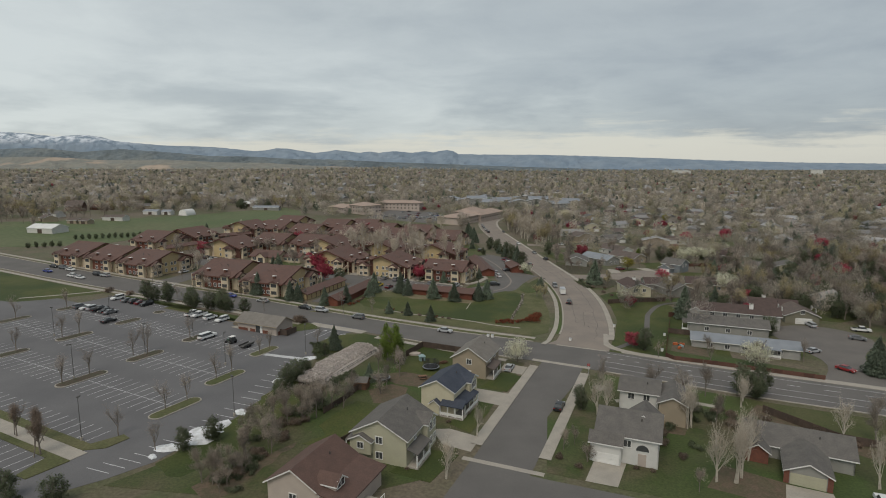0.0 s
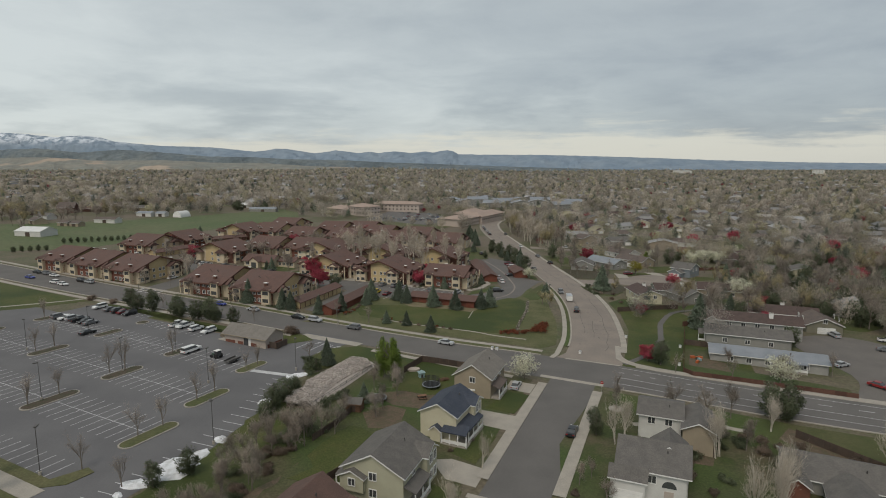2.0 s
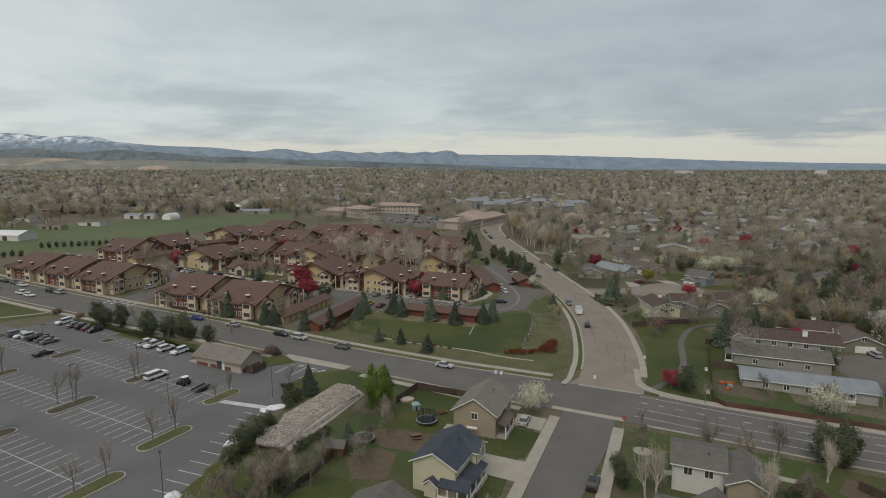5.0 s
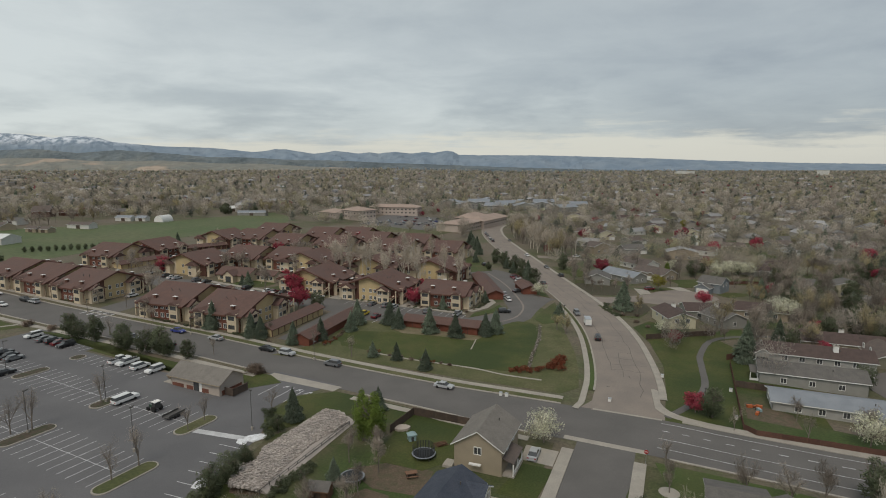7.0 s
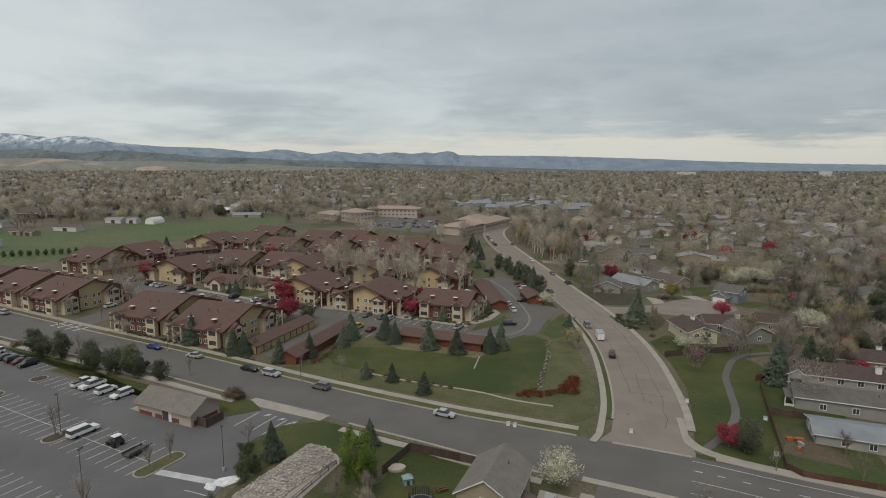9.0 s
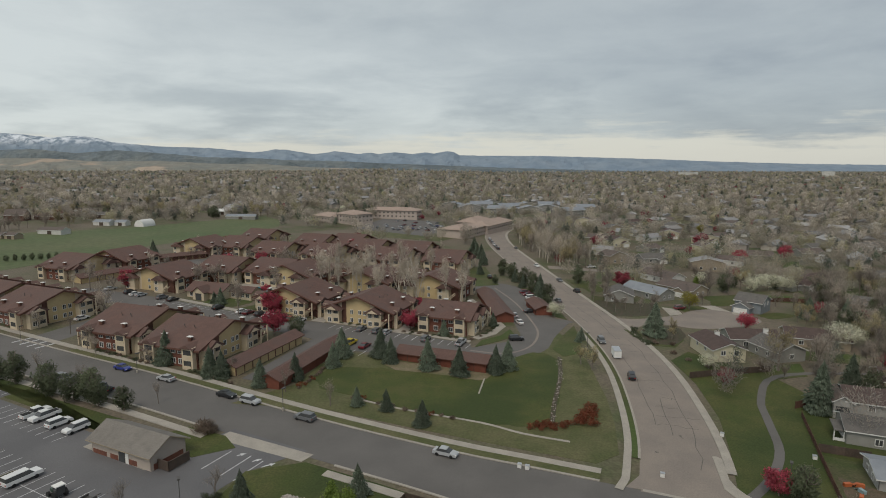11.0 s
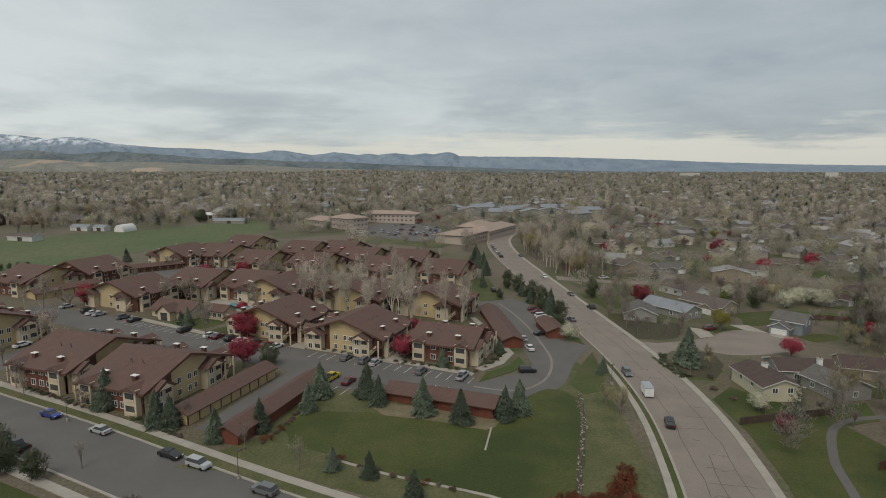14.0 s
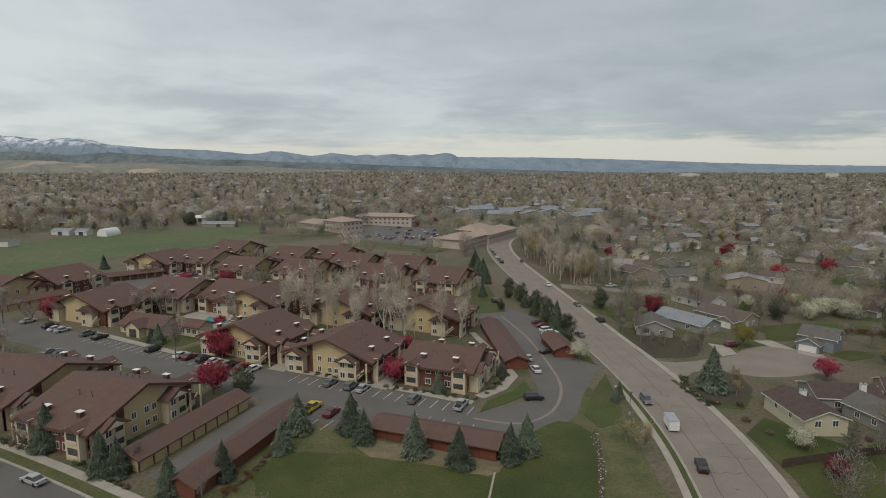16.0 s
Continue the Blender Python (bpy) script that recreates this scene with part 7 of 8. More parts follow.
# thicket of bare trees between lot and gardens, and in the gardens
for k in range(60):
    t = rng.random()
    a = Vector((-36, 88)).lerp(Vector((-26.8, 123)), t)
    plant(("bush", "bare", "bare", "juniper")[k % 4], a.x + rng.normal() * 2.1, a.y + rng.normal() * 1.9, (0.8 + 0.6 * rng.random()) * (0.46 if k % 4 in (1, 2) else 1.0), "brush of the thicket")
for x, y, s in ((-97, 229, 0.6), (-92, 224.5, 0.55), (-77.5, 222.5, 0.6), (-75, 219, 0.5), (-122, 246, 0.6), (-139, 251, 0.6), (-160, 262, 0.6), (-52, 213.5, 0.45), (37.8, 133.7, 0.5), (-25.7, 114, 0.75), (-23.5, 118.5, 0.6), (-14, 127, 0.62), (-10.5, 138, 0.6), (-16, 141, 0.6), (-28.6, 118, 0.62), (-20.5, 126, 0.55), (-13, 131, 0.5), (-11, 143.5, 0.6), (-21, 119, 0.6), (53, 119, 0.6), (57, 116, 0.6), (61, 130, 0.7), (50, 133, 0.7), (56, 131, 0.6), (85, 109, 0.7), (42, 90, 0.4), (92, 118, 0.6), (26, 99, 0.4), (22.5, 103, 0.4), (25, 105, 0.35), (88, 219, 0.5), (94, 212, 0.8), (72, 224, 0.35), (100, 224, 1.0), (108, 232, 1.0), (90, 160, 0.5), (84, 153, 0.6), (76, 162, 0.5)):
    plant("bare", x, y, s, "bare garden trees")
for x, y in [(-30, 291), (-23, 288), (-15, 290), (-8, 287), (-36, 297), (-43, 301), (-46, 293), (-18, 297), (1, 288), (6, 292), (-38, 311), (-31, 322), (-22, 324), (-12, 324), (-46, 322), (-55, 332), (-61, 333), (-71, 345), (-5, 330), (-26, 300), (-34, 304), (-48, 310), (9, 298), (-12, 300), (-64, 300), (-18, 334), (-34, 334), (-98, 303), (-76, 345), (-95, 312), (-140, 300), (-70, 268), (-110, 262), (-100, 250)]:
    plant("poplar" if y < 336 and x > -60 else "bare", x + rng.normal(), y + rng.normal(), (1.15 + 0.35 * rng.random()) * (1.0 if x > -60 and y < 336 else 0.75), "bare trees among the flats")
for k in range(62):
    u, v = -150 + 230 * rng.random(), 20 + 190 * rng.random()
    x, y = court(u, v)
    if y > 440 or min((x - b[0]) ** 2 + (y - b[1]) ** 2 for b in BLOCKS) < 150 or x > 14 or x < -165 or 285 > y > 245 - 0.4 * x - 30 and y < 262 - 0.42 * (x + 40):
        continue
    plant("poplar" if rng.random() < 0.3 else "bare", x, y, 0.5 + 0.3 * rng.random(), "bare trees among the flats")
# tall grove beside the curving street
for k in range(84):
    y = 370 + 150 * rng.random()
    x0 = np.interp(y, [330, 370, 410, 450, 490, 530], [60, 56, 53, 50, 50, 56])
    plant(str(rng.choice(["bud", "bare", "poplar"], p=[0.2, 0.35, 0.45])), x0 + 2 + 20 * rng.random() ** 1.3, y, 1.0 + 0.4 * rng.random(), "tall grove beside the street")
# gardens of the neighbourhood
HOMES = [(o.matrix_basis.translation.x, o.matrix_basis.translation.y) for o in scene.objects if o.name.split(".")[0] == "house"]
PAVED = [(94, 278, 17), (70, 270, 9), (112, 305, 8), (138, 313, 15), (144, 326, 10), (132, 300, 9), (120, 180, 22), (104, 150, 10), (78, 372, 8), (62, 185, 16), (70, 170, 12), (74, 195, 9)]
placed = 0
THICK = [(60, 228), (128, 228), (134, 300), (120, 332), (64, 330)]
while placed < 300:
    x, y = 60 + 240 * rng.random(), 165 + 175 * rng.random()
    near = min((x - p[0]) ** 2 + (y - p[1]) ** 2 for p in COLLECTOR)
    if near < 150 or in_poly(x, y, THICK) or in_poly(x, y, [(58, 168), (128, 140), (140, 196), (112, 208), (92, 206), (86, 216), (60, 222)]) or y < 168 - 0.42 * (x - 60) + 14 or min((x - a) ** 2 + (y - b) ** 2 for a, b in HOMES) < 46 or any((x - a) ** 2 + (y - b) ** 2 < r * r for a, b, r in PAVED) or x > 0.86 * y:
        continue
    kind = rng.choice(["bare", "bud", "pine", "spruce", "red", "birch", "white", "juniper"], p=[0.42, 0.1, 0.28, 0.07, 0.035, 0.04, 0.025, 0.03])
    plant(str(kind), x, y, 0.7 + 0.6 * rng.random(), "garden trees of the suburb")
    placed += 1
for x, y, s in ((72.5, 283, 0.6), (69, 289, 0.55), (79.5, 288, 0.7), (77.5, 284, 0.6), (64, 285, 0.6), (62.5, 292, 0.7), (66, 305, 0.8), (62, 312, 0.9), (69, 316, 0.9), (64, 322, 0.9), (72, 324, 0.8), (60.5, 303, 0.7), (90, 228, 0.45), (104, 234, 0.7), (110, 240, 0.6), (128, 262, 0.7), (124, 268, 0.6), (103, 300, 0.6), (112, 316, 0.9), (116, 322, 1.0), (122, 318, 0.9), (124, 326, 1.0), (132, 300, 0.7), (134, 292, 0.7)):
    plant("bare", x, y, s, "bare trees round the cul-de-sac")
for x, y, s in ((39.4, 222.6, 0.62), (37.6, 227, 0.5), (74.5, 258, 0.5), (72, 252, 0.4), (126, 276, 0.6), (131, 280, 0.6), (129, 272, 0.5), (113, 318, 0.5)):
    plant("bud", x, y, s, "budding trees round the cul-de-sac")
# shrubs
for x, y, s in ((29.2, 191.4, 1.0), (31.0, 193.6, 1.1), (30.4, 190.2, 1.1), (32.0, 194.0, 1.1), (32.8, 196.6, 1.0), (28.4, 190.0, 0.9), (33.2, 199.0, 0.7), (22.4, 188.0, 0.7), (20.6, 187.6, 0.8), (18.6, 188.2, 0.7), (24.2, 188.4, 0.8), (22.0, 189.6, 0.7), (19.6, 189.2, 0.6), (25.6, 189.6, 0.7)):
    plant("redbush", x, y, s, "red shrubs on the bank")
for x, y in line_group([(-33.6, 206), (-31.2, 214), (-29, 221)], 1.5) + line_group([(-21, 200.6), (-8, 195.2), (3, 191.6)], 3.2):
    plant("redbush" if rng.random() < 0.3 else "bush", x + rng.normal() * 0.4, y + rng.normal() * 0.4, 0.45 + 0.25 * rng.random(), "dry shrubs on the bank")
for x, y in line_group([(-62, 214.6), (-50, 207.4)], 2.0) + line_group([(-94, 228.6), (-76, 219.6)], 2.2) + line_group([(-12, 252.6), (9, 246.6)], 2.4) + line_group([(-36, 262.4), (-16, 254.8)], 3.0) + line_group([(-130, 247.6), (-142, 253)], 2.0) + line_group([(12, 250), (18, 262)], 3):
    plant("juniper" if rng.random() < 0.6 else "bush", x, y, 0.5 + 0.3 * rng.random(), "foundation shrubs of the flats")
for x, y in line_group([(-26.2, 130.5), (-22.6, 139)], 1.3):
    plant("juniper", x + rng.normal() * 0.3, y, 0.8 + 0.2 * rng.random(), "dark clipped hedge")
for x, y, s in ((-46.6, 183.5, 2.0), (-45.2, 182.4, 1.7), (-117, 214, 1.5), (-127.5, 218, 1.6), (63, 82, 0.6), (34, 97, 0.5), (36.6, 96, 0.5), (44, 101, 0.9), (42, 106, 1.1), (43.5, 110, 1.2), (24, 97, 0.7), (21, 100, 0.8), (-6, 95, 0.4), (1.2, 113.4, 0.5), (5.4, 117.6, 0.5), (70, 246, 0.9), (72, 227, 0.8), (69, 232, 0.8), (67, 238, 0.9), (65, 247, 0.9), (88, 230, 0.8), (50, 124, 0.9), (59, 121, 0.9), (64, 117, 1.0)):
    plant("bush", x, y, s, "dry garden shrubs")
for x, y, s in ((57, 118, 1.3), (59.5, 115, 1.5), (62, 119.5, 1.2), (64.5, 114.5, 1.3), (60.5, 122, 1.0), (55, 121.5, 1.1), (52, 117, 1.0), (68, 117, 1.2), (48, 105, 1.0), (46, 113, 1.1), (75, 112, 1.1), (80, 107, 1.0)):
    plant("bush" if x > 58 else "juniper", x, y, s, "overgrown garden shrubs")
for x, y in line_group([(63, 246), (61.5, 256), (63.5, 262)], 2.2) + line_group([(-36, 161), (-33, 150)], 2.0) + line_group([(-37, 120), (-34, 140)], 2.4):
    plant("juniper", x, y, 0.7 + 0.3 * rng.random(), "low dark shrubs")


# ---------------------------------------------------------------- garden things
def fence(line, mat, label, h=1.7):
    """A board fence: posts, and panels of upright boards between them."""
    pts = line_group(line, 2.4)
    root = thing("fence", here(*pts[0]), label, "fence")
    o = root.matrix_basis.translation
    for a, b in zip(pts, pts[1:]):
        d = Vector((b[0] - a[0], b[1] - a[1]))
        ang = math.degrees(math.atan2(d.y, d.x))
        g, n = Geo(), 9
        edge = []
        for k in range(n):
            edge += [(k / n * d.length, 0.035 * (k % 2)), ((k + 1) / n * d.length, 0.035 * (k % 2))]
        edge += [(x, y - 0.05) for x, y in edge[::-1]]
        g.prism(edge[::-1], 0.05, h)
        p = g.link("panel", M[mat], root)
        p.matrix_basis = pose(a[0] - o.x, a[1] - o.y, gz(a[0]) - o.z, 0, 0, ang)
        q = Geo().box(-0.06, 0.06, -0.06, 0.06, -0.2, h + 0.08).link("post", M[mat], root)
        q.matrix_basis = pose(a[0] - o.x, a[1] - o.y, gz(a[0]) - o.z, 0, 0, ang)


fence([(-9.8, 152.6), (-5.6, 161.0), (3.6, 157.4), (8.0, 155.6)], "fence", "weathered brown board fence round a garden")
fence([(-24.6, 116), (-21.4, 123), (-18.6, 131.5)], "fence", "weathered board fence behind a garden", 1.4)
fence([(-20, 100.6), (-12, 113), (-6, 112)], "fence", "weathered brown board fence between gardens")
fence([(79, 197), (72.2, 181), (62.4, 157.6), (63.6, 154.9), (74, 151.2), (86, 146.6), (97, 142.2)], "fence_red", "red-brown board fence along the park", 1.25)
fence([(72.4, 181), (80.3, 178.0)], "fence", "dark board fence between gardens")
fence([(80, 201), (92, 206), (108, 204)], "fence_red", "red-brown board fence behind the terrace")
fence([(63.5, 218.5), (74, 221.5), (88, 224.8)], "fence", "weathered board fence round a garden")
fence([(128, 306), (140, 309), (150, 307)], "fence_red", "orange-brown board fence of a garden")
fence([(70, 122), (78, 109), (92, 102)], "fence", "dark fence along the ditch")
for a, b in (((-28.4, 130.2), (-18.2, 155.2)),):
    rl = thing("handrail", here(*a), "thin dark rail along the stone bank", "rail")
    o = rl.matrix_basis.translation
    L = line_group([a, b], 2.5)
    for p in L:
        q = Geo().box(-0.05, 0.05, -0.05, 0.05, 0, 1.1).link("post", M["metal_dark"], rl)
        q.matrix_basis = pose(p[0] - o.x, p[1] - o.y, gz(p[0]) - o.z)
    for z in (0.55, 1.05):
        Geo().tube((0, 0, z), (b[0] - a[0], b[1] - a[1], gz(b[0]) - gz(a[0]) + z), 0.05, 0.05, 5).link("bar", M["metal_dark"], rl)

# bank of pale broken stone
BANK = [(-33.5, 130.8), (-35.3, 138.0), (-31.8, 139.6), (-32.4, 145.0), (-28.3, 152.6), (-24.4, 160.9), (-19.8, 158.5), (-18.4, 155.6), (-23.9, 144.6), (-28.6, 130.1)]


def stone_bank():
    rng = np.random.default_rng(9)
    v, f, k = [], [], 0
    cube = np.array([(x, y, z) for z in (-1, 1) for y in (-1, 1) for x in (-1, 1)], float)
    faces = [(0, 2, 3, 1), (4, 5, 7, 6), (0, 1, 5, 4), (2, 6, 7, 3), (0, 4, 6, 2), (1, 3, 7, 5)]
    axis_a, axis_b = Vector((-31.4, 132)), Vector((-21.4, 158.5))
    d = (axis_b - axis_a).normalized()
    while k < 11500:
        x, y = -36 + 19 * rng.random(), 129 + 33 * rng.random()
        if not in_poly(x, y, BANK):
            continue
        off = abs((x - axis_a.x) * d.y - (y - axis_a.y) * d.x)
        z = gz(x) + 1.25 * max(0.05, 1 - (off / 6.5) ** 2) + 0.09 * rng.normal()
        s = 0.075 + 0.13 * rng.random() ** 3
        q = cube * s * (0.6 + 0.7 * rng.random(3)) * (0.7 + 0.5 * rng.random((8, 3)))
        a = rng.random() * math.tau
        q = np.stack([q[:, 0] * math.cos(a) - q[:, 1] * math.sin(a), q[:, 0] * math.sin(a) + q[:, 1] * math.cos(a), q[:, 2] * 0.8], 1) + (x, y, z)
        v += q.tolist()
        f += [tuple(i + 8 * k for i in t) for t in faces]
        k += 1
    tagged(link("stone_bank", v, f, M["rubble"]), "long bank of pale broken stones", "stones", kind="stuff")
    base = [(x, y) for x, y in BANK]
    sheet("garden_bed", base, 0.1, M["mulch"], "earth under the stone bank", "garden bed")
    g, n = Geo(), 12
    for i in range(n + 1):
        c = axis_a.lerp(axis_b, i / n)
        g.add([(c.x + d.y * w, c.y - d.x * w, gz(c.x) + z) for w, z in ((-4.4, 0.0), (-3, 0.9), (0, 1.1), (3, 0.9), (4.4, 0.0))], [])
    g.f = [(i * 5 + k, i * 5 + k + 1, i * 5 + k + 6, i * 5 + k + 5) for i in range(n) for k in range(4)] + [(0, 1, 2, 3, 4)] + [tuple(n * 5 + k for k in range(5))]
    tagged(g.link("bank_core", M["rubble"]), "long mound of pale rubble", "stones", kind="structure")


stone_bank()


def trampoline(x, y, r=1.9, net=True):
    root = thing("trampoline", here(x, y), "round black trampoline with a pale rim%s" % (" and dark net" if net else ""), "trampoline")
    ring = [(math.cos(k * math.tau / 20), math.sin(k * math.tau / 20)) for k in range(20)]
    Geo().prism([(r * a, r * b) for a, b in ring], 0.78, 0.82).link("mat", M["net"], root)
    g = Geo()
    g.add([(rr * a, rr * b, z) for rr, z in ((r, 0.84), (r + 0.3, 0.84), (r + 0.3, 0.76), (r, 0.76)) for a, b in ring], [(i * 20 + k, ((i + 1) % 4) * 20 + k, ((i + 1) % 4) * 20 + (k + 1) % 20, i * 20 + (k + 1) % 20) for i in range(4) for k in range(20)])
    g.link("rim", M["roof_pale"], root)
    for k in range(6):
        a = k * math.tau / 6
        Geo().tube(((r + 0.1) * math.cos(a), (r + 0.1) * math.sin(a), 0), ((r + 0.1) * math.cos(a), (r + 0.1) * math.sin(a), 2.4 if net else 0.8), 0.04, 0.04, 5).link("leg", M["metal_dark"], root)
    if net:
        g = Geo()
        for k in range(40):
            a, b = k * math.tau / 40, (k + 0.45) * math.tau / 40
            g.add([((r + 0.05) * math.cos(t), (r + 0.05) * math.sin(t), z) for t, z in ((a, 0.85), (b, 0.85), (b, 2.35), (a, 2.35))], [(0, 1, 2, 3)])
        g.link("net", M["net"], root)


trampoline(-2.9, 143.6)
trampoline(-14.6, 135.4, 1.8, False)
sh = thing("garden_shed", here(-18.8, 130.4, -10), "small cedar garden shed with a dark roof", "shed")
gable_mass(sh, -1.6, 1.6, -1.3, 1.3, 1.9, 0.8, "play_wood", "roof_grey", "x", 0.3, "play_wood")
Geo().box(-0.5, 0.5, -1.38, -1.28, 0, 1.7).link("door", M["fence"], sh)
ps = thing("play_house", here(-5.4, 149.8, 20), "pale blue plastic play house on grass", "play house")
Geo().box(-0.7, 0.7, -0.6, 0.6, 0.0, 1.3).link("walls", M["play_blue"], ps)
Geo().add([(-0.9, -0.8, 1.3), (0.9, -0.8, 1.3), (0.9, 0.8, 1.3), (-0.9, 0.8, 1.3), (0, 0, 1.95)], [(0, 1, 4), (1, 2, 4), (2, 3, 4), (3, 0, 4), (0, 3, 2, 1)]).link("roof", M["play_blue"], ps)
# dark panel for the shaded inside, no opening is cut
Geo().box(-0.25, 0.25, -0.64, -0.58, 0, 0.95).link("doorway", M["glass"], ps)
sp = Geo()
for k in range(26):
    rng2 = np.random.default_rng(k)
    a, r0 = rng2.random() * 6.28, 0.9 * rng2.random()
    sp.box(r0 * math.cos(a) - 0.8, r0 * math.cos(a) + 0.8, r0 * math.sin(a) - 0.06, r0 * math.sin(a) + 0.06, 0.1 * (k % 6), 0.1 * (k % 6) + 0.08)
wp = sp.link("wood_pile", M["play_wood"])
wp.matrix_basis = here(0.2, 148.2, 25)
tagged(wp, "heap of reddish boards on the lawn", "wood pile")
sd = Geo().prism([(1.7 * math.cos(k * math.tau / 12) * (1 + 0.1 * math.sin(k * 5)), 1.2 * math.sin(k * math.tau / 12)) for k in range(12)], -0.1, 0.5).link("sand_cover", M["siding_pink"])
sd.matrix_basis = here(-7.6, 154.4, 10)
tagged(sd, "pale covered heap beside the fence", "heap")
for k, (x, y) in enumerate(((69.5, 168.8), (69.2, 165.0), (70.6, 166.8), (71.6, 168.6))):
    t = thing("garden_toy", here(x, y, k * 50), "bright %s plastic garden toy" % ("orange", "orange", "blue", "orange")[k], "toy")
    Geo().box(-0.6, 0.6, -0.3, 0.3, 0.1, 0.7).link("body", M["play_blue" if k == 2 else "play_orange"], t)
    Geo().slab([(0.5, -0.3, 0.75), (1.3, -0.3, 0.15), (1.3, 0.3, 0.15), (0.5, 0.3, 0.75)], 0.08).link("slide", M["play_blue" if k == 2 else "play_orange"], t)
st = thing("patio_set", here(-4.8, 137.0, 15), "dark garden table with two benches", "table")
Geo().box(-1.0, 1.0, -0.5, 0.5, 0.7, 0.78).link("tabletop", M["play_wood"], st)
for y in (-0.95, 0.95):
    Geo().box(-1.0, 1.0, y - 0.15, y + 0.15, 0.4, 0.46).link("bench", M["play_wood"], st)
for x in (-0.8, 0.8):
    Geo().box(x - 0.05, x + 0.05, -1.0, 1.0, 0.0, 0.7).link("leg", M["fence"], st)
sg = thing("stop_sign", here(37.0, 142.6, -22), "red eight-sided stop sign on a steel post", "sign")
Geo().tube((0, 0, -0.2), (0, 0, 2.9), 0.04, 0.04, 6).link("post", M["metal_light"], sg)
oc = [(0.4 * math.cos(k * math.tau / 8 + 0.39), 0.4 * math.sin(k * math.tau / 8 + 0.39)) for k in range(8)]
pl = Geo().prism(oc, -0.015, 0.015).moved(pose(0, -0.06, 2.5, 90)).link("plate", M["red_plastic"], sg)
Geo().box(-0.26, 0.26, -0.085, -0.078, 2.44, 2.56).link("lettering", M["white"], pl, "white lettering bar")
for x, y in ((56.5, 186.5), (63.2, 162.4), (69.8, 178.0), (13.9, 172.5), (15.2, 172.0), (38.5, 170.5)):
    ub = thing("utility_box", here(x, y, -20), "small pale utility box in the grass", "utility box")
    Geo().box(-0.35, 0.35, -0.3, 0.3, -0.1, 0.75).link("cabinet", M["white"], ub)
    Geo().box(-0.38, 0.38, -0.33, 0.33, 0.75, 0.82).link("lid", M["metal_light"], ub)


def drain_stones():
    rng = np.random.default_rng(19)
    g = Geo()
    line = smooth_line([(32.8, 232.5), (31.6, 225), (30.3, 218.5), (28.4, 211), (26.2, 203.5), (23.8, 194), (22.8, 189.6)])
    for x, y in line_group(line, 0.4):
        x, y, s = x + rng.normal() * 0.35, y + rng.normal() * 0.3, 0.06 + 0.1 * rng.random() ** 2
        b = Geo().box(-s, s, -s * 0.8, s * 0.8, -0.05, s * 1.1)
        g.add([(x + p[0] * (0.7 + 0.5 * rng.random()), y + p[1] * (0.7 + 0.5 * rng.random()), gz(x) + 0.1 + p[2]) for p in b.v], b.f)
    tagged(g.link("drain_stones", M["rubble"]), "pale boulders along the dark drain", "stones", kind="stuff")


drain_stones()
sheet("garden_bed", [(37.8 + 1.7 * math.cos(k * math.tau / 16), 133.7 + 1.7 * math.sin(k * math.tau / 16)) for k in range(16)], 0.08, M["concrete"], "round bed of pale gravel under a tree", "garden bed")


# ---------------------------------------------------------------- offices, barns and the farther suburb
FINE = False


def hip_block(root, x0, x1, y0, y1, eave, rise, wall, roof, rows=(1.6, 4.6), step=4.0):
    """A block under a hipped roof, with rows of dark windows as parts."""
    Geo().box(x0, x1, y0, y1, -1, eave).link("wall", M[wall], root)
    o = 1.0
    r = min(x1 - x0, y1 - y0) / 2
    cx0, cx1, cy0, cy1 = x0 + r, x1 - r, y0 + r, y1 - r
    if x1 - x0 < y1 - y0:
        top = [((x0 + x1) / 2, cy0, eave + rise), ((x0 + x1) / 2, cy1, eave + rise)]
        fs = [(0, 1, 4), (1, 2, 5, 4), (2, 3, 5), (3, 0, 4, 5), (3, 2, 1, 0)]
    else:
        top = [(cx0, (y0 + y1) / 2, eave + rise), (cx1, (y0 + y1) / 2, eave + rise)]
        fs = [(0, 1, 5, 4), (1, 2, 5), (2, 3, 4, 5), (3, 0, 4), (3, 2, 1, 0)]
    Geo().add([(x0 - o, y0 - o, eave), (x1 + o, y0 - o, eave), (x1 + o, y1 + o, eave), (x0 - o, y1 + o, eave), *top], fs).link("roof", M[roof], root)
    for z in rows:
        for k in range(int((x1 - x0) / step)):
            px = x0 + (k + 0.5) * step + 0.3
            Geo().box(px - 0.75, px + 0.75, y0 - 0.06, y0 + 0.02, z - 0.6, z + 0.6).link("window", M["glass"], root)
        for k in range(int((y1 - y0) / step)):
            py = y0 + (k + 0.5) * step + 0.3
            Geo().box(x1 - 0.02, x1 + 0.06, py - 0.75, py + 0.75, z - 0.6, z + 0.6).link("window", M["glass"], root)


of = thing("office_building", here(-80, 566, -42), "pink stucco office building with terracotta hip roofs", "office building")
hip_block(of, -38, -8, -10, 8, 5.5, 3.0, "stucco_pink", "roof_terra", (3.4,))
hip_block(of, -10, 14, -6, 14, 8.5, 3.0, "stucco_pink", "roof_terra", (3.0, 6.4))
of = thing("office_building", here(-46, 622, -12), "pink stucco office building with rows of windows", "office building")
hip_block(of, -26, 24, -9, 9, 8.0, 2.6, "stucco_pink", "roof_terra", (2.8, 6.0))
of = thing("office_building", here(24, 520, 62), "pink stucco office building with terracotta hip roofs", "office building")
hip_block(of, -38, -2, -10, 12, 6.4, 2.6, "stucco_pink", "roof_terra", (2.2, 5.2))
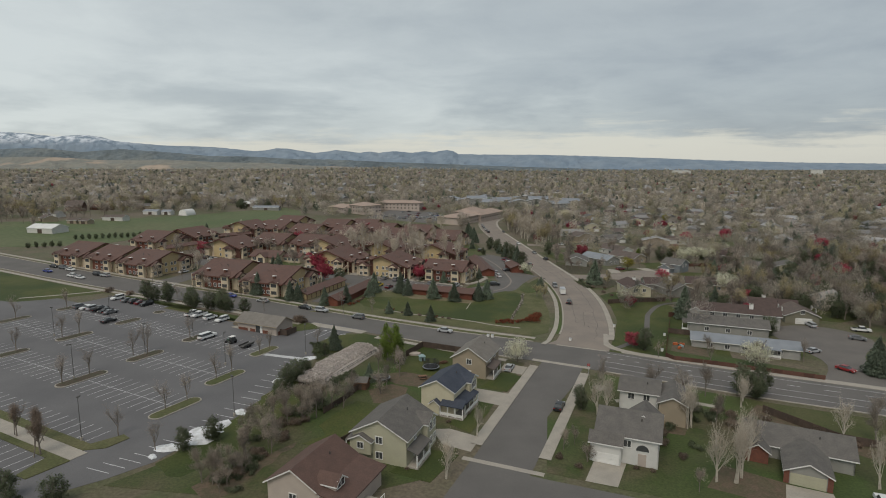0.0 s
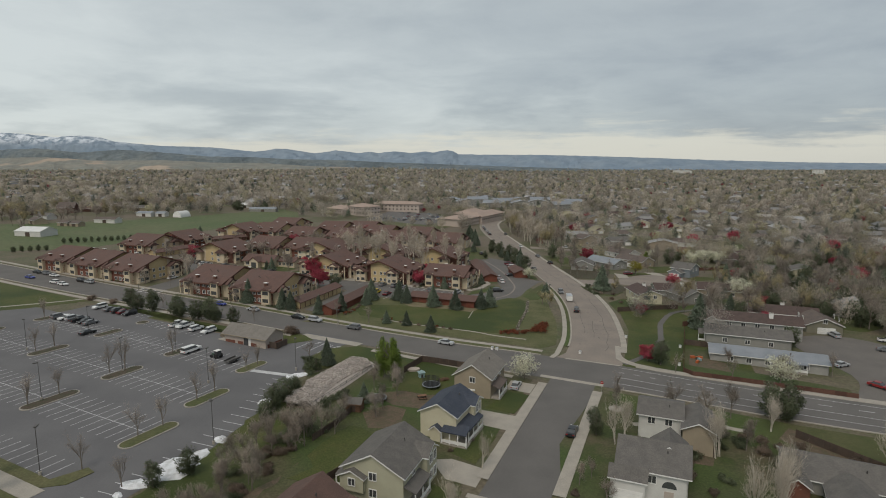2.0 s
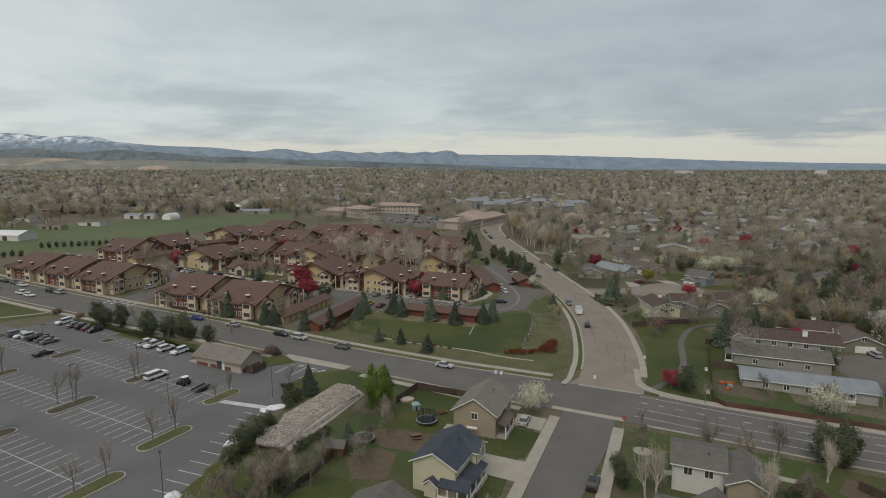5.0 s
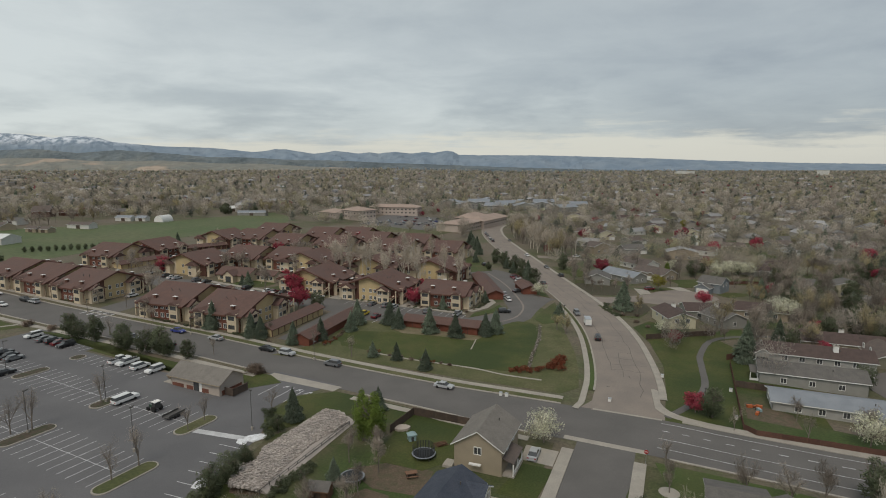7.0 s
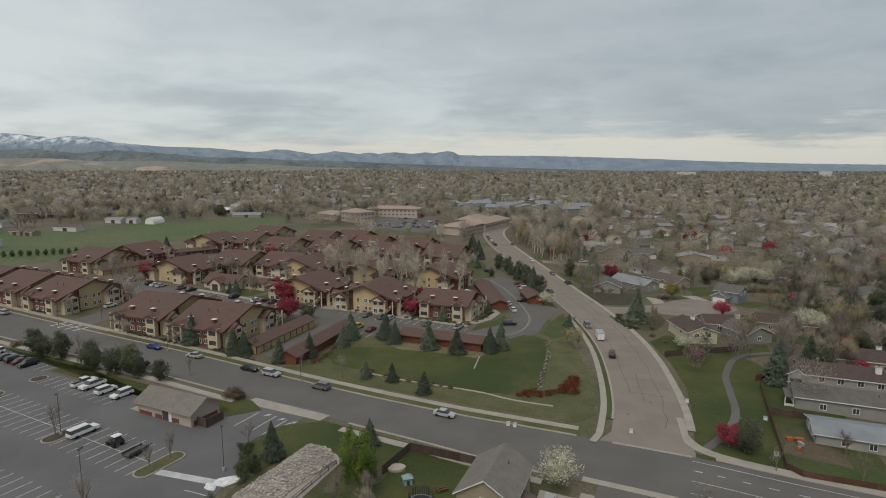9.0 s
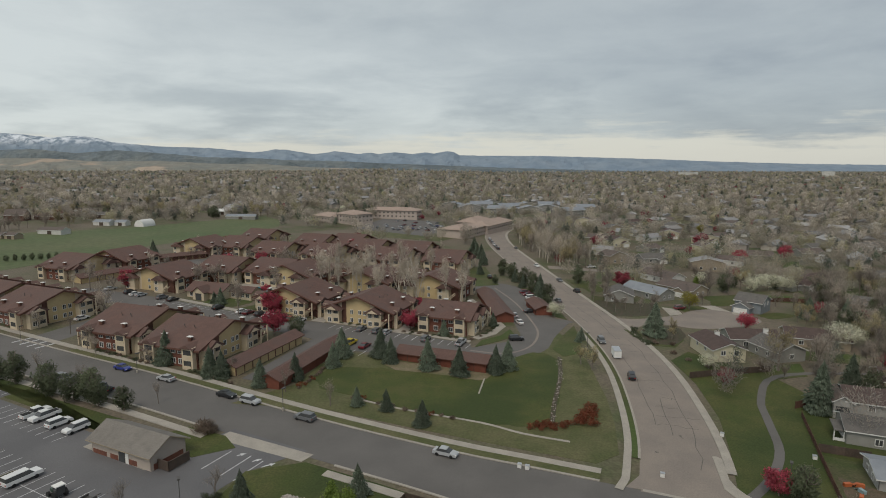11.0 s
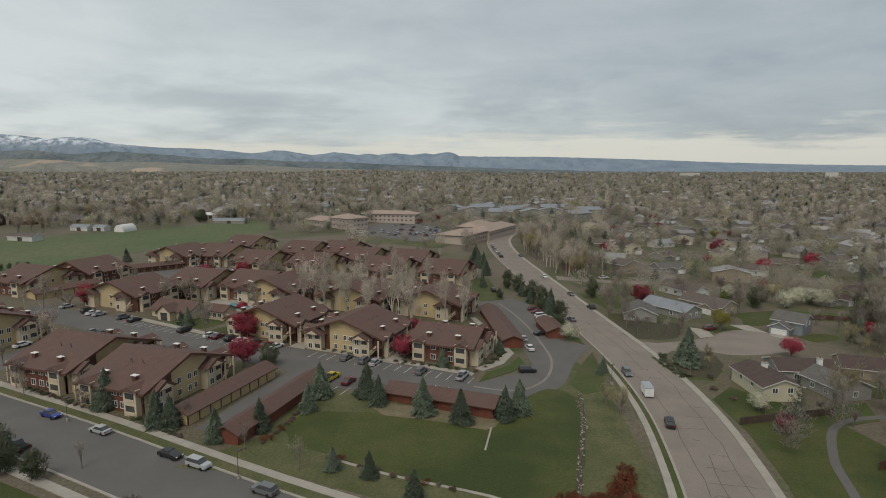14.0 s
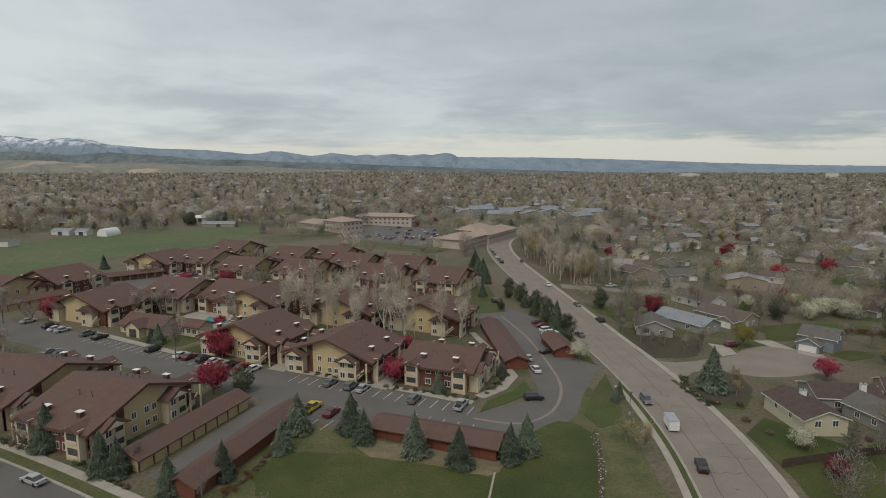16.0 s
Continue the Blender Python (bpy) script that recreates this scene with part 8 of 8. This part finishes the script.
hip_block(of, -2, 50, -12, 6, 6.0, 3.2, "stucco_pink", "roof_terra", (3.4,))
hip_block(of, 16, 50, 6, 24, 6.0, 3.6, "stucco_pink", "roof_terra", (3.4,))
sheet("parking_lot", [(-70, 530), (-12, 492), (2, 540), (-6, 600), (-55, 620)], 0.05, M["asphalt"], "office parking lot full of cars", "parking lot")
sheet("lawn", [(-62, 488), (-2, 466), (8, 486), (-14, 494), (-60, 520)], 0.05, M["lawn_dry"], "dry lawn before the offices", "lawn")
rng = np.random.default_rng(44)
shades = ["white", "silver", "grey", "black", "blue", "maroon", "silver", "white"]
for row in range(7):
    for k in range(11):
        if rng.random() < 0.36:
            x, y = -52 + k * 4.2 + row * 2.2, 534 + row * 11 - k * 2.2
            if in_poly(x, y, [(-70, 530), (-12, 492), (2, 540), (-6, 600), (-55, 620)]):
                park(str(rng.choice(["saloon", "estate"])), str(rng.choice(shades)), x, y, 62, "cars at the offices")

FAR_BLOCKS = ((30, 720, 10), (62, 705, -15), (95, 715, 5), (75, 745, 20), (120, 742, -10), (45, 765, 0), (100, 775, 15), (140, 705, 25), (10, 745, -20), (130, 790, -5), (60, 800, 10), (165, 760, 0))
for k, (x, y, t) in enumerate(FAR_BLOCKS):
    b = thing("apartment_building", here(x, y, t), "far block of flats with a pale blue-grey roof", "apartment building", "far blue-grey flats")
    gable_mass(b, -13, 13, -7, 7, 6.0, 3.0, "siding_grey", "roof_pale", "x" if k % 2 else "y", 0.6)
    face_windows(b, pose(0, -7, 0), 22, (1.6, 4.4), 5, 1.6, 1.3)

def barn(x, y, turn, w, d, eave, rise, wall, roof, label):
    b = thing("barn", here(x, y, turn), label, "barn")
    gable_mass(b, -w / 2, w / 2, -d / 2, d / 2, eave, rise, wall, roof, "x", 0.3)
    Geo().box(-1.6, 1.6, -d / 2 - 0.06, -d / 2, 0, min(2.8, eave)).link("door", M["fence"], b)
    return b


barn(-259, 379, -10, 19, 13, 3.4, 2.2, "siding_white", "roof_white", "white metal barn at the edge of the meadow")
barn(-334, 528, 10, 14, 11, 4.5, 4.5, "fence_red", "roof_brown_grey", "red barn with a steep roof")
barn(-318, 540, -5, 18, 8, 3.0, 2.0, "fence_red", "roof_red", "low red farm shed")
barn(-256, 511, -10, 14, 7, 2.8, 1.5, "siding_white", "roof_pale", "pale farm shed beside the meadow")
barn(-243, 512, -8, 9, 6, 2.8, 1.5, "siding_white", "roof_pale", "pale farm shed beside the meadow")
barn(-274, 431, -15, 9, 6, 2.6, 1.3, "siding_tan", "roof_brown_grey", "low tan shed with a brown roof")
barn(-265, 430, -15, 8, 6, 2.6, 1.3, "siding_tan", "roof_brown_grey", "low tan shed with a brown roof")
barn(-258, 457, -10, 18, 8, 2.8, 1.6, "siding_white", "roof_brown_grey", "low white farmhouse with a brown roof")
barn(-206, 618, 0, 20, 9, 3.2, 2.0, "siding_white", "roof_white", "long white farm building")
barn(-176, 580, 0, 26, 8, 2.8, 1.6, "siding_grey", "roof_pale", "long low farm building")
for k, (x, y) in enumerate(((-300, 440), (-315, 470), (-345, 500), (-290, 560), (-320, 590), (-250, 600), (-380, 540), (-400, 470))):
    barn(x, y, k * 25 - 40, 13, 9, 3.0, 2.0, ("siding_tan", "siding_white", "siding_grey")[k % 3], ("roof_brown_grey", "roof_grey")[k % 2], "country house with a low shingle roof")
arch = thing("hoop_barn", here(-226, 512, 75), "white arched hoop barn in the meadow", "barn")
pf = [(4.2 * math.cos(a), 5.2 * math.sin(a)) for a in np.linspace(0, math.pi, 13)]
Geo().add([(-6, y, z) for y, z in pf] + [(6, y, z) for y, z in pf], [(k, k + 1, 14 + k, 13 + k) for k in range(12)]).link("shell", M["roof_white"], arch)
for x in (-6, 6):
    Geo().add([(x + 0.02 * (1 if x > 0 else -1), y, z) for y, z in pf], [tuple(range(13))]).link("end_wall", M["white"], arch)
for x, y in line_group([(-222, 349), (-193, 368)], 3.4) + line_group([(-226, 314), (-214, 322)], 3.5):
    plant("pine", x, y, 0.5, "row of young trees at the meadow")
for k in range(40):
    a = Vector((-330, 600)).lerp(Vector((-130, 590)), rng.random())
    plant("bud" if rng.random() < 0.4 else "pine" if rng.random() < 0.35 else "bare", a.x, a.y + rng.normal() * 14, 0.9 + 0.4 * rng.random(), "trees behind the meadow")
for k in range(60):
    a = Vector((-400, 470)).lerp(Vector((-270, 480)), rng.random())
    plant("bud" if rng.random() < 0.3 else "bare", a.x, a.y + rng.normal() * 40, 0.8 + 0.4 * rng.random(), "trees round the farms")


def far_houses():
    """Roofs and walls of the suburb, joined, seen between the far trees."""
    rng = np.random.default_rng(77)
    wv, rv = Geo(), Geo()
    r = 420.0
    while r < 3600:
        step = max(26, r * 0.045)
        for a in np.arange(-0.8, 0.8, step / r):
            x, y = (r + rng.normal() * step * 0.3) * math.sin(a), (r + rng.normal() * step * 0.3) * math.cos(a)
            if blocked(x, y) or (-450 < x < -60 and y < 620) or (-120 < x < 180 and y < 830) or (40 < x < 340 and y < 400) or (40 < x < 340 and y < 660 and (min((x - a) ** 2 + (y - b) ** 2 for a, b in HOMES) < 380 or min((x - p[0]) ** 2 + (y - p[1]) ** 2 for p in COLLECTOR) < 1600)) or rng.random() < 0.3:
                continue
            w, d, e, h = 6 + 3 * rng.random(), 4.5 + 1.5 * rng.random(), 3 + 2.5 * rng.random(), 1.8 + rng.random()
            if r > 1300 and rng.random() < 0.12:
                w, d, e, h = w * 3, d * 2, 6, 1
            m = here(x, y, rng.random() * 180)
            wv.add([m @ Vector(p) for p in Geo().box(-w, w, -d, d, -1, e).v], Geo().box(-w, w, -d, d, -1, e).f)
            rv.add([m @ Vector(p) for p in ((-w - 0.5, -d - 0.6, e), (w + 0.5, -d - 0.6, e), (w + 0.5, d + 0.6, e), (-w - 0.5, d + 0.6, e), (-w - 0.5, 0, e + h), (w + 0.5, 0, e + h))], [(0, 1, 5, 4), (2, 3, 4, 5), (0, 4, 3), (1, 2, 5)])
        r += step
    tagged(wv.link("distant_houses", M["wall_far"]), "pale walls of far suburban houses", "houses", kind="stuff")
    tagged(rv.link("distant_roofs", M["roof_far"]), "grey roofs of far suburban houses", "roofs", kind="stuff")


# ---------------------------------------------------------------- distance
def homely(x, y):
    """On a house, or on the open ground before it."""
    return any(-10 < y - b < 7 and abs(x - a - 0.3 * (y - b)) < 7.5 for a, b in HOMES)


def blocked(x, y):
    """Ground that stays free of the scattered woods."""
    if -180 < x + (y - 300) * 0.1 < 36 and 170 < y < 450:
        return True
    if y < 170 and -200 < x < 160:
        return True
    if 55 < x < 300 and y < 345:
        return y < 182 - 0.42 * (x - 60) or x < 64 or any((x - a) ** 2 + (y - b) ** 2 < r * r for a, b, r in PAVED) or homely(x, y) or in_poly(x, y, THICK)
    if -120 < x < 58 and y < 452:
        return True
    if in_poly(x, y, [(-72, 532), (-12, 490), (4, 540), (-4, 602), (-57, 622)]) or any((x - a) ** 2 + (y - b) ** 2 < c * c for a, b, c in ((-88, 574, 24), (-66, 556, 18), (-60, 625, 14), (-35, 619, 16), (10, 500, 24), (30, 530, 20), (44, 552, 18), (50, 575, 16))):
        return True
    if any(-30 < y - b < 12 and abs(x - a) < 15 for a, b, _ in FAR_BLOCKS):
        return True
    if 58 <= x < 340 and y < 660 and homely(x, y):
        return True
    return False


def far_woods():
    """Trees past the ones that stand singly: crowns of thin upright twigs, boughs or blossom, larger and fewer with distance."""
    rng = np.random.default_rng(31)
    spec = [(M["twig_far"], 0.56, "grey-brown leafless woods over the far suburb"), (M["twig_buff"], 0.12, "buff tall leafless trees over the far suburb"), (M["bud_far"], 0.13, "olive budding trees over the far suburb"),
            (M["needle_far"], 0.15, "dark conifers scattered through the far suburb"), (M["needle"], 0.045, "blue-green spruces scattered through the far suburb"), (M["blossom_red"], 0.02, "red crabapples scattered through the far suburb"), (M["blossom_white"], 0.008, "white blossom trees scattered through the far suburb")]
    share = np.array([s[1] for s in spec])
    share /= share.sum()
    pts = {k: [] for k in range(len(spec))}
    r = 190.0
    while r < 4500:
        step = max(10.5, r * 0.014)
        for a in np.arange(-0.86, 0.86, step / r):
            clump = noise.noise((r * math.sin(a) * 0.012, r * math.cos(a) * 0.012, 3)) > -0.1
            if rng.random() < ((0.12 if clump else 0.6) if r > 700 else (0.35 if clump else 0.75)):
                continue
            rr, aa = r + rng.normal() * step * 0.4, a + rng.normal() * step * 0.4 / r
            x, y = rr * math.sin(aa), rr * math.cos(aa)
            meadow = (-330 < x < -60 and 300 < y < 520) or in_poly(x, y, MEADOW)
            if x < -0.22 * y and y > 3000:
                continue
            if y < 130 or blocked(x, y) or meadow or (x < -160 and y < 330 + 0.5 * (-160 - x) * 0.5):
                continue
            if min((x - p[0]) ** 2 + (y - p[1]) ** 2 for p in COLLECTOR) < 220 or in_poly(x, y, [(55, 370), (82, 364), (98, 364), (114, 372), (122, 390), (112, 394), (96, 375), (56, 383)]):
                continue
            pts[int(rng.choice(len(spec), p=share))].append((x, y, rr))
        r += step
    for k, (mat, _, label) in enumerate(spec):
        vs, tint, ways = [], [], []
        for x, y, rr in pts[k]:
            n, long, wide = (620, 0.6, 0.12) if rr < 420 else (300, 0.8, 0.3) if rr < 700 else (130, 1.1, 0.75) if rr < 1200 else (60, 1.7, 1.3) if rr < 2000 else (26, 2.6, 2.2)
            skin = min(1.0, max(0.0, (rr - 300) / 500))
            if k in (3, 4):
                h, w, rise, n = 7.5 + 5 * rng.random(), 2.6, -0.25, int(n * 0.8)
                long, wide = long * 0.7, wide * 1.2
            elif k >= 5:
                h, w, rise = 5.0 + 2 * rng.random(), 2.9, 0.0
                long, wide = long * 0.5, wide * 1.4
            else:
                h, w, rise = 8.0 + 7.0 * rng.random() ** 1.6 + (4 if k == 1 else 0), 3.4 + 3.0 * rng.random() - (0.6 if k == 1 else 0), 0.55
            if rr > 1500:
                w *= 1.35
            d = rng.normal(size=(n, 3))
            d /= np.linalg.norm(d, axis=1)[:, None]
            q = d * np.array([w, w, h * 0.42]) * (rng.random(n) ** 0.42)[:, None]
            lob = 1 + 0.28 * np.sin(3 * np.arctan2(q[:, 1], q[:, 0]) + x) * np.cos(q[:, 2] * 0.9 + y)
            q[:, :2] *= lob[:, None]
            if k in (3, 4):
                q[:, :2] *= np.clip(1.2 - (q[:, 2] / (h * 0.42) + 1) * 0.5, 0.1, 1)[:, None] * 1.25
            elif k < 3:
                q[:, :2] *= np.clip(0.6 + (q[:, 2] / (h * 0.42) + 1) * 0.35, 0.3, 1)[:, None]
            # near crowns of upright twigs; the farther, the more the sprays lie along the crown's outside
            a = rng.normal(size=(n, 3)) * (1 - abs(rise)) + rise * (d * (0.9, 0.9, 0.3) + (0, 0, 1.1))
            lie = np.cross(d, rng.normal(size=(n, 3)))
            a = a / np.linalg.norm(a, axis=1)[:, None] * (1 - skin) + lie / np.linalg.norm(lie, axis=1)[:, None] * skin
            a *= long / np.linalg.norm(a, axis=1)[:, None]
            b = np.cross(a, d * skin + rng.normal(size=(n, 3)) * (1.0 - 0.6 * skin))
            b *= wide / np.linalg.norm(b, axis=1)[:, None]
            q += (x, y, gz(x) + h * 0.55)
            vs.append(np.stack([q - a, q + a, q + b], 1).reshape(-1, 3))
            ways.append(d)
            tint.append(np.full(3 * n, 0.72 + 0.56 * rng.random()))
        v = np.concatenate(vs)
        ob = new("woods", cloud_mesh("woods", v, np.concatenate(ways), mat))
        ob.data.attributes.new("tree_tint", "FLOAT", "POINT").data.foreach_set("value", np.concatenate(tint).astype(np.float32))
        tagged(ob, label, "trees", kind="stuff")


far_woods()
far_houses()
tower = thing("office_tower", pose(1735, 2700, gz(350), 0, 0, -30), "far pale office block above the trees", "office building")
hip_block(tower, -24, 24, -10, 10, 24, 1, "siding_white", "roof_pale", (8, 14, 20), 6)
hall = thing("warehouse", pose(1250, 3050, gz(350), 0, 0, -20), "far white warehouse above the trees", "warehouse")
hip_block(hall, -45, 45, -20, 20, 14, 1, "siding_white", "roof_white", (), 8)


def ridge_line(name, y_far, profile, mat, label, depth, seed, base=-30, relief=0.2):
    """A mountain range: a heightfield with spurs and gullies behind a skyline given as sideways slope and height."""
    cols, rows = 420, 22
    xs = np.linspace(-1.02, 1.02, cols)
    hx, hz = zip(*profile)
    v, f = [], []
    for j in range(rows):
        t = j / (rows - 1)
        for a in xs:
            top = np.interp(a, hx, hz) + 3.0 * noise.noise((a * 90, 0, seed + 2))
            spur = 1 - 2 * abs(noise.noise((a * 26 + t * 1.5, t * 1.3, seed)))
            fine = 1 - 2 * abs(noise.noise((a * 75 - t * 2.0, t * 3.5, seed + 5)))
            rough = (spur * 0.65 + fine * 0.35) * relief * 4 * t * (1 - t)
            z = base + (top - base) * (t**0.85 + rough)
            r = y_far - depth * (1 - t) * (1 + 0.25 * spur * (1 - t))
            v.append((r * a, r, z))
    for j in range(rows - 1):
        for i in range(cols - 1):
            f.append((j * cols + i, j * cols + i + 1, (j + 1) * cols + i + 1, (j + 1) * cols + i))
    ob = link(name, v, f, mat)
    return tagged(ob, label, "mountains", kind="structure")


# skylines: sideways slope of the sight line, height in metres
SKYLINE = [(-1.02, 300), (-0.768, 290), (-0.709, 274), (-0.658, 247), (-0.645, 256), (-0.606, 260), (-0.58, 243), (-0.557, 213), (-0.518, 196), (-0.474, 178), (-0.43, 174), (-0.386, 165), (-0.347, 147), (-0.322, 134), (-0.30, 143), (-0.286, 156), (-0.266, 156), (-0.244, 138), (-0.219, 121), (-0.20, 130), (-0.183, 143),
           (-0.156, 130), (-0.141, 121), (-0.126, 134), (-0.112, 121), (-0.097, 130), (-0.077, 134), (-0.053, 121), (-0.033, 134), (-0.016, 126), (0.006, 143), (0.016, 138), (0.027, 112), (0.065, 108), (0.17, 106), (0.26, 95), (0.36, 81), (0.456, 64), (0.6, 46), (0.77, 36), (1.02, 34)]
ridge_line("mountains", 4650, SKYLINE, M["hazed_mountains"], "mountain range painted hazy blue, with snow along its crest", 420, 3, -30, 0.16)
ridge_line("foothills", 4150, [(-1.02, 165), (-0.77, 138), (-0.69, 150), (-0.62, 120), (-0.55, 140), (-0.47, 118), (-0.4, 92), (-0.33, 88), (-0.26, 72), (-0.18, 66), (-0.1, 50), (0.0, 36), (0.1, 20), (0.25, 2), (0.4, -12), (0.6, -20), (1.02, -20)], M["hills"], "dark foothills painted hazy blue-green before the mountains", 360, 9, -30, 0.22)
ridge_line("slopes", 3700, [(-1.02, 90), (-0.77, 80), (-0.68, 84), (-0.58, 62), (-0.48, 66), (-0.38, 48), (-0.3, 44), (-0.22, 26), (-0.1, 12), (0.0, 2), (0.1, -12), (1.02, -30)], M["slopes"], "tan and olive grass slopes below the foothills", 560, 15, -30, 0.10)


# the first of each kind served only as a pattern for its copies
for root in PROTOS:
    for o in [*root.children_recursive, root]:
        bpy.data.objects.remove(o)
